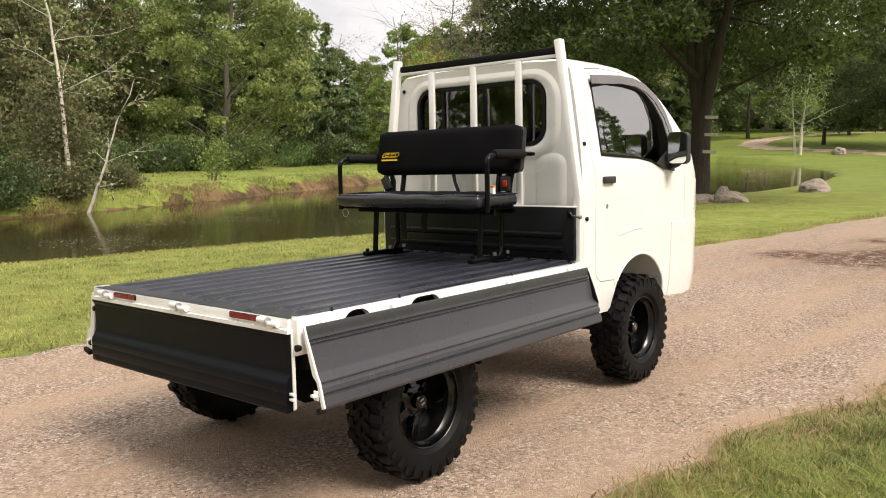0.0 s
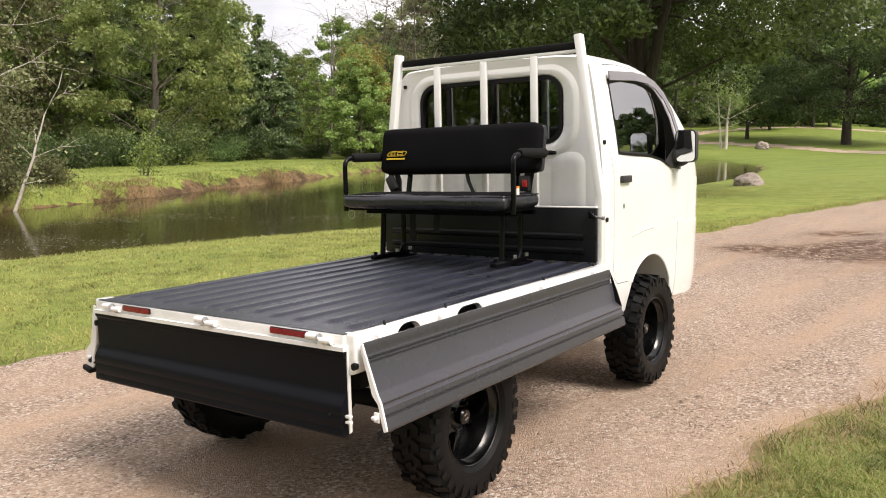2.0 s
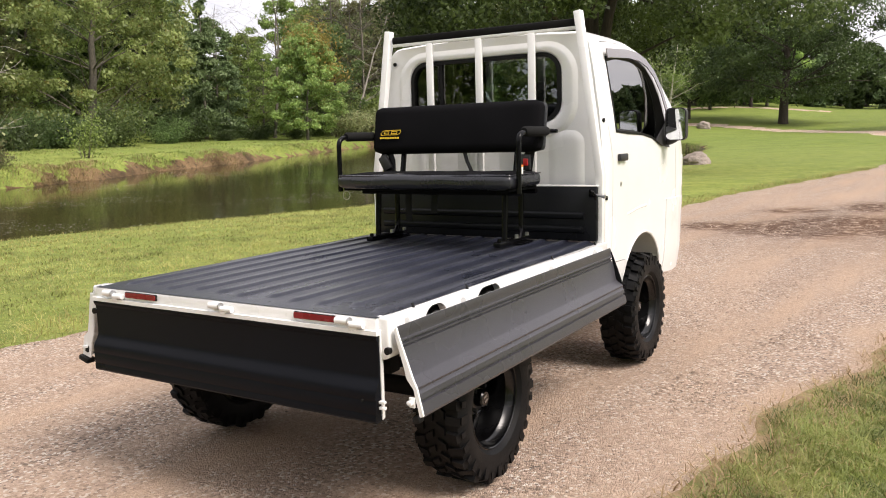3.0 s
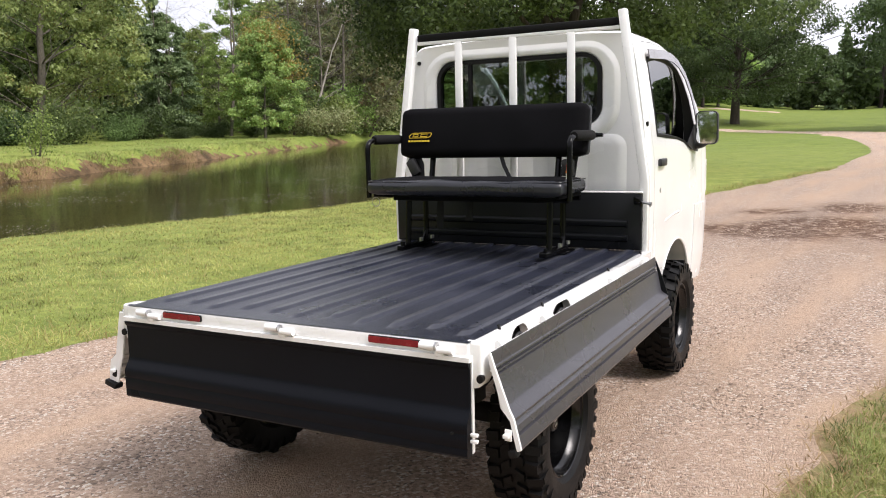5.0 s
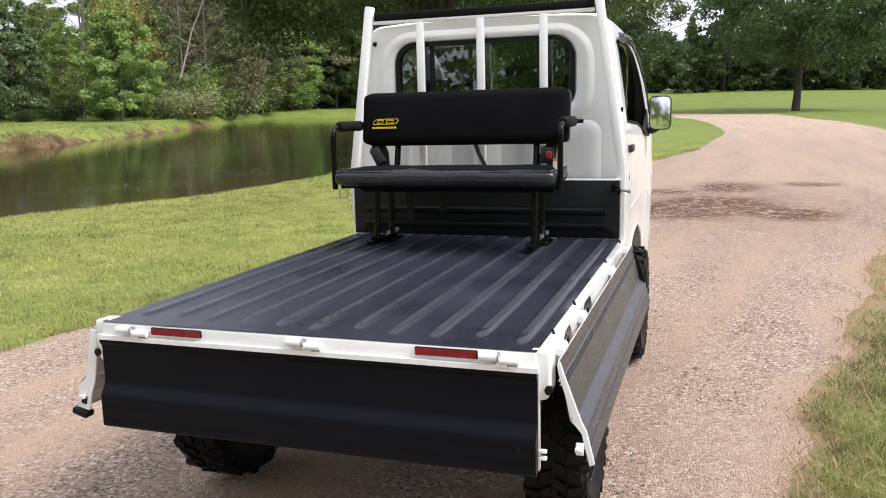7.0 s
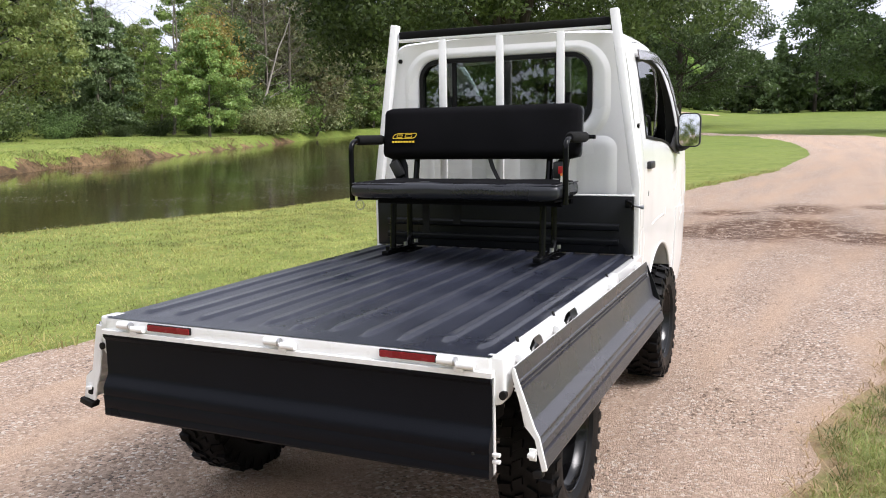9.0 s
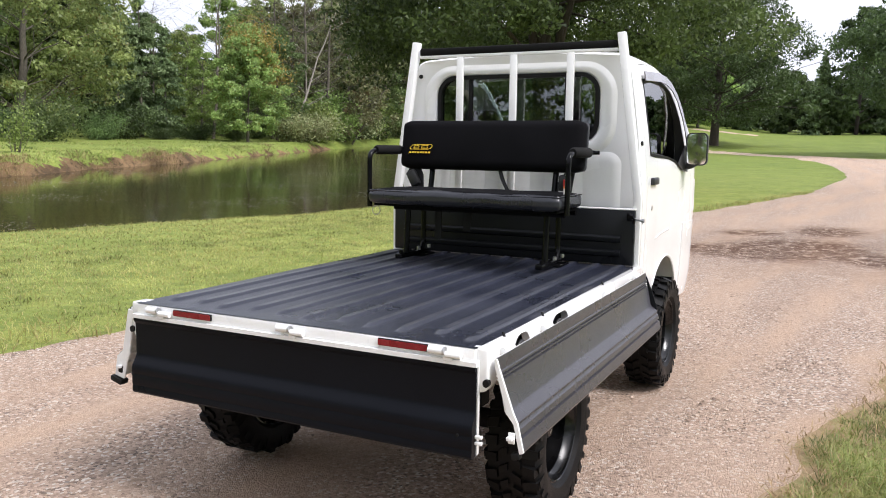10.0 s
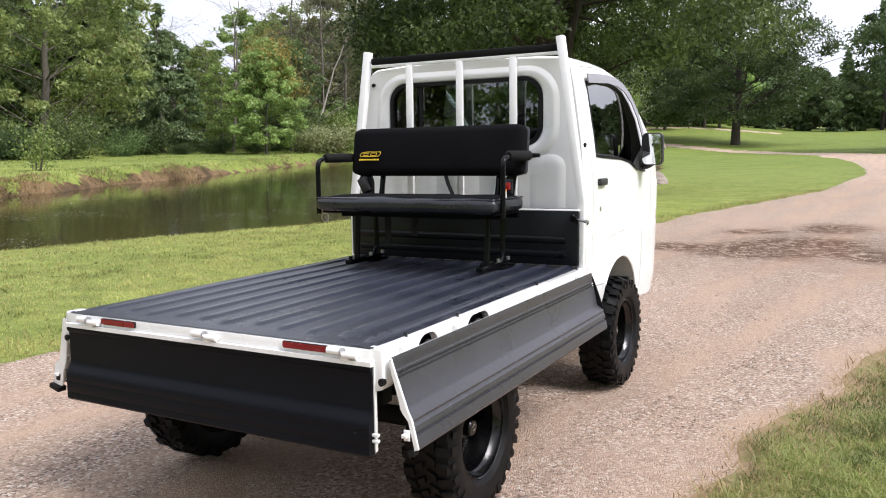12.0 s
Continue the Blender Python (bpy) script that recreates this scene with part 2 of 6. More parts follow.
def water_material():
    m = bpy.data.materials.new("pond_water")
    m.use_nodes = True
    nt = m.node_tree
    p = nt.nodes["Principled BSDF"]
    vec = nt.nodes.new("ShaderNodeNewGeometry").outputs["Position"]
    col = mixed(nt, span(nt, noise_at(nt, vec, 0.25, 5), 0, 1), (0.026, 0.021, 0.008), (0.046, 0.036, 0.014))
    nt.links.new(col, p.inputs["Base Color"])
    p.inputs["Roughness"].default_value = 0.06
    p.inputs["IOR"].default_value = 1.31
    st = nt.nodes.new("ShaderNodeMapping")
    st.inputs["Scale"].default_value = (0.6, 1.5, 1.0)
    nt.links.new(vec, st.inputs["Vector"])
    b = node(nt, "ShaderNodeBump", Strength=0.09, Distance=0.05)
    nt.links.new(noise_at(nt, st.outputs["Vector"], 3.0, 4), b.inputs["Height"])
    nt.links.new(b.outputs["Normal"], p.inputs["Normal"])
    return m


GRASS = ground_material("lawn", "grass")
SOIL = ground_material("bank_soil", "soil")
GRAVEL = ground_material("gravel_road", "gravel")
WATER = water_material()
WHITE = surface("white_paint", (0.80, 0.802, 0.792), 0.26, stain=(1.2, 0.035), grain=(90, 0.012), bump=(300, 0.03, 0.0006), coat=0.6, rough_var=0.06,
                dirt=(0.62, 0.60, 0.55), dirt_scale=3.0, dirt_edge=(0.60, 0.95))
LINER = surface("bed_liner", (0.0140, 0.0165, 0.0275), 0.34, stain=(2.0, 0.16), grain=(180, 0.25), bump=(260, 0.35, 0.0015),
                dirt=(0.045, 0.048, 0.06), dirt_scale=5.0, dirt_edge=(0.58, 0.9))


def wear_and_sheen_in(m, colour, rough):
    """Worn, polished strips where the mesh's "worn" attribute is high, with sheen painted in, broken up by fine scuffs.
    """
    nt = m.node_tree
    p = nt.nodes["Principled BSDF"]
    at = nt.nodes.new("ShaderNodeAttribute")
    at.attribute_name = "worn"
    vec = nt.nodes.new("ShaderNodeTexCoord").outputs["Object"]
    k = nt.nodes.new("ShaderNodeMath")
    k.operation = "MULTIPLY"
    nt.links.new(at.outputs["Fac"], k.inputs[0])
    nt.links.new(span(nt, noise_at(nt, vec, 9.0, 6, 0.7), 0.55, 1.0, 0.35, 0.6), k.inputs[1])
    base = p.inputs["Base Color"].links[0].from_socket
    nt.links.new(mixed(nt, k.outputs[0], base, colour), p.inputs["Base Color"])
    r = nt.nodes.new("ShaderNodeMix")
    nt.links.new(k.outputs[0], r.inputs["Factor"])
    nt.links.new(p.inputs["Roughness"].links[0].from_socket, r.inputs["A"])
    r.inputs["B"].default_value = rough
    nt.links.new(r.outputs["Result"], p.inputs["Roughness"])


# paler rib tops: wear, and the sky's sheen put into the colour
wear_and_sheen_in(LINER, (0.056, 0.059, 0.070), 0.28)
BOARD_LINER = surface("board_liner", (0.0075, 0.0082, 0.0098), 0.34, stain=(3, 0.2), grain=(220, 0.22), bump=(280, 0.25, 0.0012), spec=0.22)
# same liner as the side panels, its shade put into a darker colour
SHADED_TAIL_LINER = surface("shaded_tailgate_liner", (0.0052, 0.0060, 0.0085), 0.34, stain=(1.6, 0.14), grain=(220, 0.22), bump=(280, 0.30, 0.0015), spec=0.09)
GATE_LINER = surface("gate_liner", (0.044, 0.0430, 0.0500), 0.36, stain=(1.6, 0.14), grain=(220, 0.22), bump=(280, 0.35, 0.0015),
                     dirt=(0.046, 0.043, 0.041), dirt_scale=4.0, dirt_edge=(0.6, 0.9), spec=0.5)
RUBBER = surface("tyre_rubber", (0.0052, 0.0052, 0.0055), 0.52, stain=(6, 0.25), grain=(120, 0.3), bump=(180, 0.35, 0.002),
                 dirt=(0.017, 0.015, 0.012), dirt_scale=7.0, dirt_edge=(0.58, 0.9), spec=0.14)
SEAL = surface("black_seal", (0.007, 0.007, 0.007), 0.55, stain=(6, 0.2), bump=(200, 0.1, 0.001), spec=0.2)
RIM = surface("black_rim", (0.0022, 0.0022, 0.0025), 0.24, stain=(5, 0.2), coat=0.0, bump=(80, 0.03, 0.001))
STEEL = surface("bare_steel", (0.45, 0.45, 0.45), 0.35, 1.0, bump=(150, 0.1, 0.001))
TUBE = surface("black_tube", (0.0030, 0.0030, 0.0035), 0.17, stain=(8, 0.2), bump=(150, 0.03, 0.0006), spec=0.16, rough_var=0.04)
VINYL = surface("black_vinyl", (0.013, 0.014, 0.018), 0.27, stain=(4, 0.2), grain=(150, 0.2), bump=(160, 0.2, 0.0012), spec=0.5)
FOAM = surface("black_foam_grip", (0.008, 0.008, 0.008), 0.85, grain=(200, 0.3), bump=(220, 0.4, 0.002), spec=0.15)
FABRIC = surface("black_fabric", (0.006, 0.006, 0.007), 0.92, stain=(5, 0.2), grain=(260, 0.3), bump=(320, 0.4, 0.0015), spec=0.06)
WEB = surface("belt_webbing", (0.008, 0.008, 0.009), 0.7, grain=(300, 0.3), bump=(350, 0.4, 0.001))
RED_PLASTIC = surface("red_plastic", (0.55, 0.02, 0.02), 0.35)
RED_LENS = surface("red_reflector", (0.20, 0.008, 0.012), 0.25, stain=(9, 0.2), grain=(400, 0.35), bump=(420, 0.6, 0.002), coat=0.15, spec=0.3)
PAPER = surface("label_paper", (0.75, 0.73, 0.68), 0.6)
ORANGE = surface("label_orange", (0.75, 0.22, 0.03), 0.6)
YELLOW = surface("yellow_stitching", (0.72, 0.50, 0.03), 0.7, grain=(300, 0.2), bump=(400, 0.4, 0.001))
CHASSIS = surface("chassis_paint", (0.010, 0.010, 0.010), 0.75, stain=(5, 0.3), dirt=(0.018, 0.016, 0.013), dirt_scale=6, spec=0.1)
INTERIOR = surface("interior_grey", (0.09, 0.09, 0.095), 0.7, stain=(4, 0.15))
VISOR = surface("smoked_visor", (0.10, 0.085, 0.085), 0.15, coat=1.0, stain=(3, 0.1))
BLACK_PLASTIC = surface("black_plastic", (0.018, 0.018, 0.019), 0.45, bump=(250, 0.15, 0.001))
LAMP = surface("lamp_lens", (0.62, 0.62, 0.60), 0.12, coat=1.0, stain=(9, 0.1))
MIRROR = surface("mirror_glass", (0.85, 0.87, 0.88), 0.03, 1.0, stain=(2, 0.01), grain=(9, 0.01), bump=(9, 0, 0), rough_var=0.005)
GLASS = glass_material("side_glass", (0.20, 0.235, 0.225), ior=6.5)
DARK_GLASS = glass_material("rear_glass", (0.52, 0.58, 0.57), ior=2.1)
SCREEN_GLASS = glass_material("windscreen_glass", (0.86, 0.90, 0.88), ior=1.5)
STONE = surface("boulder", (0.30, 0.25, 0.215), 0.85, stain=(2.0, 0.3), grain=(30, 0.25), bump=(14, 0.8, 0.04), dirt=(0.13, 0.12, 0.09), dirt_scale=3)
BARK = surface("dark_bark", (0.048, 0.038, 0.030), 0.9, stain=(1.5, 0.3), grain=(18, 0.3), bump=(13, 1.0, 0.08), stretch=0.18)
GREY_BARK = surface("grey_bark", (0.13, 0.115, 0.09), 0.9, stain=(1.5, 0.3), grain=(18, 0.3), bump=(14, 1.0, 0.05), stretch=0.3)
BIRCH = surface("birch_bark", (0.52, 0.48, 0.42), 0.8, stain=(3, 0.2), grain=(18, 0.15), bump=(18, 0.5, 0.01), dirt=(0.08, 0.07, 0.06), dirt_scale=5, dirt_edge=(0.6, 0.7))
DEAD_BARK = surface("bare_grey_wood", (0.34, 0.31, 0.27), 0.85, stain=(2, 0.25), grain=(20, 0.2), bump=(18, 0.6, 0.01))
BOARD = surface("weathered_board", (0.48, 0.44, 0.37), 0.8, stain=(4, 0.2), grain=(30, 0.15), bump=(30, 0.5, 0.01))
LEAF = leaf_material("leaves_green", (0.082, 0.131, 0.035), (0.276, 0.370, 0.103), 0.4, 0.46)
LEAF_BRIGHT = leaf_material("leaves_fresh", (0.110, 0.172, 0.050), (0.370, 0.470, 0.165), 0.4, 0.46, odd=(0.22, 0.23, 0.06))
LEAF_DARK = leaf_material("leaves_dark", (0.043, 0.076, 0.027), (0.166, 0.238, 0.084), 0.4, 0.46)
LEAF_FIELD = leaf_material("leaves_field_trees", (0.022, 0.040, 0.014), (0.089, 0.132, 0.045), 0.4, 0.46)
LEAF_BROWN = leaf_material("leaves_turning", (0.097, 0.126, 0.050), (0.335, 0.359, 0.171), 0.5, 0.4, odd=(0.15, 0.125, 0.05))
# darker copy of LEAF_BROWN: the shade of these woods is in the colour
LEAF_THICKET_SHADED = leaf_material("leaves_thicket_shaded", (0.050, 0.058, 0.024), (0.185, 0.190, 0.088), 0.5, 0.4, odd=(0.12, 0.09, 0.04))
LEAF_AUTUMN = leaf_material("leaves_orange", (0.150, 0.125, 0.036), (0.330, 0.250, 0.075), 0.4, 0.46, odd=(0.34, 0.20, 0.06))
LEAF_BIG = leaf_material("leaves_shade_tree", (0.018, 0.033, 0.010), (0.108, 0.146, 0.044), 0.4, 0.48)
NEEDLE = leaf_material("needles", (0.068, 0.108, 0.048), (0.185, 0.245, 0.108), 0.5, 0.3)
BLADE = leaf_material("grass_blades", (0.185, 0.214, 0.056), (0.475, 0.470, 0.172), 0.5, 0.48, odd=(0.40, 0.35, 0.15), patches=2.2)
DRY_BANK = leaf_material("dry_bank_blades", (0.100, 0.074, 0.034), (0.270, 0.205, 0.100), 0.6, 0.25)
BANK = leaf_material("bank_blades", (0.140, 0.195, 0.045), (0.300, 0.345, 0.105), 0.5, 0.4, odd=(0.30, 0.25, 0.12))
VERGE = leaf_material("verge_blades", (0.072, 0.100, 0.024), (0.285, 0.315, 0.094), 0.5, 0.35, odd=(0.36, 0.29, 0.13), patches=3.4)
STRAW = leaf_material("dry_grass_blades", (0.26, 0.185, 0.090), (0.46, 0.345, 0.185), 0.6, 0.25)
WEED = leaf_material("pond_weed", (0.091, 0.095, 0.056), (0.252, 0.252, 0.203), 0.4, 0.1)


def stone_bits():
    m = bpy.data.materials.new("loose_pebbles")
    m.use_nodes = True
    nt = m.node_tree
    rnd = nt.nodes.new("ShaderNodeNewGeometry").outputs["Random Per Island"]
    ramp = nt.nodes.new("ShaderNodeValToRGB")
    ramp.color_ramp.elements[0].color = (0.19, 0.135, 0.10, 1)
    ramp.color_ramp.elements[1].color = (0.56, 0.445, 0.355, 1)
    e = ramp.color_ramp.elements.new(0.55)
    e.color = (0.46, 0.345, 0.265, 1)
    nt.links.new(rnd, ramp.inputs["Fac"])
    nt.links.new(ramp.outputs["Color"], nt.nodes["Principled BSDF"].inputs["Base Color"])
    nt.nodes["Principled BSDF"].inputs["Roughness"].default_value = 0.85
    return m


PEBBLE = stone_bits()

# ---- building tools ----
def fast_mesh(name, verts, faces, material, smooth=False):
    """A mesh from arrays: verts (n, 3), faces (m, 3 or 4)."""
    me = bpy.data.meshes.new(name)
    n, k = faces.shape
    me.vertices.add(len(verts))
    me.vertices.foreach_set("co", np.asarray(verts, np.float32).ravel())
    me.loops.add(n * k)
    me.loops.foreach_set("vertex_index", np.asarray(faces, np.int32).ravel())
    me.polygons.add(n)
    me.polygons.foreach_set("loop_start", np.arange(0, n * k, k, dtype=np.int32))
    if smooth:
        me.polygons.foreach_set("use_smooth", np.ones(n, bool))
    me.update(calc_edges=True)
    me.materials.append(material)
    return me


def thing(name, label, category, group="", kind="", at=None):
    ob = new(name)
    ob.empty_display_size = 0.1
    if at is not None:
        ob.matrix_world = at
    return tagged(ob, label, category, group, kind)


def part(name, bm, material, parent, label="", smooth=35):
    """One bmesh as one mesh object under a thing or a part; edges sharper than smooth degrees stay sharp."""
    me = bpy.data.meshes.new(name)
    bm.normal_update()
    if smooth:
        for f in bm.faces:
            f.smooth = True
        for e in bm.edges:
            e.smooth = len(e.link_faces) == 2 and e.calc_face_angle(0) < radians(smooth)
    bm.to_mesh(me)
    bm.free()
    me.materials.append(material)
    ob = new(name, me)
    ob.parent = parent
    if label:
        tagged(ob, label)
    return ob


def join(*bms):
    out = bms[0]
    for b in bms[1:]:
        me = bpy.data.meshes.new("tmp")
        b.to_mesh(me)
        b.free()
        out.from_mesh(me)
        bpy.data.meshes.remove(me)
    return out


def box(x0, x1, y0, y1, z0, z1, bevel=0.0, seg=2, m=None):
    bm = bmesh.new()
    bmesh.ops.create_cube(bm, size=1, matrix=Matrix.Translation(((x0 + x1) / 2, (y0 + y1) / 2, (z0 + z1) / 2)) @ Matrix.Diagonal((x1 - x0, y1 - y0, z1 - z0, 1)))
    if bevel:
        bmesh.ops.bevel(bm, geom=bm.edges[:], offset=bevel, segments=seg, profile=0.5, affect="EDGES")
    if m is not None:
        bm.transform(m)
    return bm


def tube(points, radius, sides=10, round_off=0.0, steps=5):
    """A tube along a bent line; round_off is the radius of its bends."""
    pts = [Vector(p) for p in points]
    if round_off:
        line = [pts[0]]
        for a, b, c in zip(pts, pts[1:], pts[2:]):
            u, v = (a - b).normalized(), (c - b).normalized()
            d = min(round_off, (a - b).length * 0.49, (c - b).length * 0.49)
            for i in range(steps + 1):
                s = i / steps
                line.append((b + u * d) * (1 - s) ** 2 + b * 2 * s * (1 - s) + (b + v * d) * s ** 2)
        line.append(pts[-1])
        pts = line
    bm = bmesh.new()
    rings, side = [], None
    for i, p in enumerate(pts):
        t = (pts[min(i + 1, len(pts) - 1)] - pts[max(i - 1, 0)]).normalized()
        if side is None:
            side = t.orthogonal().normalized()
        side = (side - t * side.dot(t)).normalized()
        up = t.cross(side)
        r = radius[i] if isinstance(radius, (list, tuple)) else radius
        rings.append([bm.verts.new(p + (side * math.cos(a) + up * math.sin(a)) * r) for a in (2 * math.pi * k / sides for k in range(sides))])
    for r0, r1 in zip(rings, rings[1:]):
        for k in range(sides):
            bm.faces.new((r0[k], r0[(k + 1) % sides], r1[(k + 1) % sides], r1[k]))
    bm.faces.new(rings[0][::-1])
    bm.faces.new(rings[-1])
    bmesh.ops.recalc_face_normals(bm, faces=bm.faces[:])
    return bm


def prism(outline, axis, lo, hi, bevel=0.0, seg=2):
    """A flat outline pushed through along x, y or z. The outline's pairs are the two other axes, in order."""
    def place(p, v):
        return {"x": (v, p[0], p[1]), "y": (p[0], v, p[1]), "z": (p[0], p[1], v)}[axis]
    bm = bmesh.new()
    a = [bm.verts.new(place(p, lo)) for p in outline]
    b = [bm.verts.new(place(p, hi)) for p in outline]
    n = len(outline)
    bm.faces.new(a)
    bm.faces.new(b[::-1])
    for i in range(n):
        bm.faces.new((a[i], b[i], b[(i + 1) % n], a[(i + 1) % n]))
    bmesh.ops.recalc_face_normals(bm, faces=bm.faces[:])
    if bevel:
        bmesh.ops.bevel(bm, geom=bm.edges[:], offset=bevel, segments=seg, profile=0.5, affect="EDGES")
    return bm


def rounded(x0, x1, z0, z1, r, steps=6):
    """The outline of a rectangle with round corners."""
    pts = []
    for cx, cz, a0 in ((x1 - r, z1 - r, 0), (x0 + r, z1 - r, 90), (x0 + r, z0 + r, 180), (x1 - r, z0 + r, 270)):
        for i in range(steps + 1):
            a = radians(a0 + 90 * i / steps)
            pts.append((cx + r * math.cos(a), cz + r * math.sin(a)))
    return pts


def ring(outer, inner, axis, lo, hi):
    """A frame between two outlines with as many points each."""
    def place(p, v):
        return {"x": (v, p[0], p[1]), "y": (p[0], v, p[1]), "z": (p[0], p[1], v)}[axis]
    bm = bmesh.new()
    rows = [[bm.verts.new(place(p, v)) for p in o] for o, v in ((outer, lo), (inner, lo), (inner, hi), (outer, hi))]
    n = len(outer)
    for r in range(4):
        for i in range(n):
            bm.faces.new((rows[r][i], rows[r][(i + 1) % n], rows[(r + 1) % 4][(i + 1) % n], rows[(r + 1) % 4][i]))
    bmesh.ops.recalc_face_normals(bm, faces=bm.faces[:])
    return bm


def spin(profile, steps=48, axis="x"):
    """A profile of (along, radius) pairs turned round an axis; closed if its ends meet."""
    bm = bmesh.new()
    rows = []
    for i in range(steps):
        a = 2 * math.pi * i / steps
        rows.append([bm.verts.new((u, r * math.cos(a), r * math.sin(a))) for u, r in profile])
    for i in range(steps):
        r0, r1 = rows[i], rows[(i + 1) % steps]
        for k in range(len(profile) - 1):
            bm.faces.new((r0[k], r0[k + 1], r1[k + 1], r1[k]))
    bmesh.ops.recalc_face_normals(bm, faces=bm.faces[:])
    return bm


def carve(bm, *steps):
    """Boolean steps ("-" or "&", bmesh) on a bmesh, worked out once into plain geometry."""
    objs = []

    def temp(b):
        me = bpy.data.meshes.new("tmp")
        b.to_mesh(me)
        b.free()
        ob = new("tmp", me)
        objs.append(ob)
        return ob
    base = temp(bm)
    for op, cutter in steps:
        c = temp(cutter)
        mod = base.modifiers.new("cut", "BOOLEAN")
        mod.operation = {"-": "DIFFERENCE", "&": "INTERSECT", "+": "UNION"}[op]
        mod.solver = "EXACT"
        mod.object = c
    bpy.context.view_layer.update()
    me = bpy.data.meshes.new_from_object(base.evaluated_get(bpy.context.evaluated_depsgraph_get()))
    out = bmesh.new()
    out.from_mesh(me)
    bpy.data.meshes.remove(me)
    for ob in objs:
        me = ob.data
        bpy.data.objects.remove(ob)
        bpy.data.meshes.remove(me)
    return out

# ---- ground, road and pond ----
WATER_Z = -0.80
POND = np.array([(-14.6, -12), (-13.7, 0), (-12.9, 4.2), (-12.1, 7), (-10.7, 12), (-9.9, 15), (-9.5, 18), (-9.9, 23), (-10.2, 28), (-9.2, 32),
                 (-8.7, 37), (-9.2, 44), (-10.7, 52), (-13, 60), (-20, 72), (-29, 79), (-37, 77), (-42, 72), (-39, 60), (-32.5, 40),
                 (-28, 28), (-26, 20), (-24.5, 15), (-23.8, 11), (-23.2, 6), (-22.6, -3), (-22, -12)])
LEFT_Y = [-60, -20, -5, 0, 2, 6, 12, 16, 20.5, 26, 38, 46, 56, 62, 68]
LEFT_X = [-5.5, -3.6, -3.4, -3.45, -3.2, -2.95, -2.15, -1.55, -0.45, 0.6, 1.6, 1.35, 0.4, -0.6, -2.2]
RIGHT_Y = [-60, -20, -5, 0, 1.2, 2.5, 4.0, 6.1, 8.6, 14, 22, 35, 45, 50, 58, 65, 72]
RIGHT_X = [-1.0, 0.8, 1.10, 1.33, 1.51, 1.76, 2.10, 2.62, 3.2, 4.4, 6.2, 8.4, 9.0, 8.7, 7.6, 6.6, 4.0]
HOLES = [(0.90, 10.8, 0.62, 1.05), (0.22, 10.1, 0.42, 0.50), (1.45, 11.2, 0.42, 0.60), (2.25, 10.0, 0.42, 0.50), (1.45, 14.1, 0.44, 0.75), (2.9, 14.7, 0.34, 0.36), (-0.6, 10.4, 0.40, 0.40), (0.2, 13.2, 0.4, 0.35)]
FAR_ROAD = np.array([(4, 69), (-1, 71.5), (-6, 77), (-11, 84), (-17, 90.5), (-23, 92), (-28.5, 93.8), (-32, 98), (-33.2, 104), (-32.5, 110), (-30.5, 115), (-24, 121), (-12, 127)])


def wavy(x, y, s, seed=0.0):
    return (np.sin(x * s + 1.3 * np.sin(y * s * 0.7 + seed) + seed) + np.sin(y * s * 1.17 - 1.1 * np.sin(x * s * 0.8) + 2 * seed)) * 0.5


def line_distance(x, y, pts, closed):
    best = np.full(x.shape, 1e9)
    n = len(pts)
    for i in range(n if closed else n - 1):
        a, b = pts[i], pts[(i + 1) % n]
        d = b - a
        s = np.clip(((x - a[0]) * d[0] + (y - a[1]) * d[1]) / (d @ d), 0, 1)
        best = np.minimum(best, np.hypot(x - a[0] - s * d[0], y - a[1] - s * d[1]))
    return best


def pond_distance(x, y):
    """Metres from the shore: above nought on land, below in the pond."""
    inside = np.zeros(x.shape, bool)
    n = len(POND)
    for i in range(n):
        (x0, y0), (x1, y1) = POND[i], POND[(i + 1) % n]
        if y0 != y1:
            inside ^= ((y0 > y) != (y1 > y)) & (x < (x1 - x0) * (y - y0) / (y1 - y0) + x0)
    d = line_distance(x, y, POND, True)
    return np.where(inside, -d, d) + 0.10 * wavy(x, y, 1.9) + 0.22 * wavy(x, y, 0.55, 2.0)


def smooth_step(a, b, v):
    t = np.clip((v - a) / (b - a), 0, 1)
    return t * t * (3 - 2 * t)


def land(x, y):
    zx = np.interp(x, [-300, -90, -60, -45, -30, -22, -11, -5, 5, 15, 60, 300], [3.0, 1.2, 0.5, 0.1, -0.05, -0.12, -0.38, -0.153, 0.153, 0.25, 0.7, 2.0])
    zy = np.interp(y, [-300, -60, 0, 13, 22, 45, 68, 88, 118, 160, 300], [1.5, 0.9, 0.0, -0.212, -0.26, -0.27, -0.15, 0.15, 1.35, 2.6, 5.0])
    near = 1 - smooth_step(4, 12, np.hypot(x, y - 1))
    hill = 1.1 * smooth_step(-4, -26, x) * smooth_step(82, 128, y)
    return zx + zy + hill + (1 - near) * 0.035 * wavy(x, y, 0.5, 1.0)


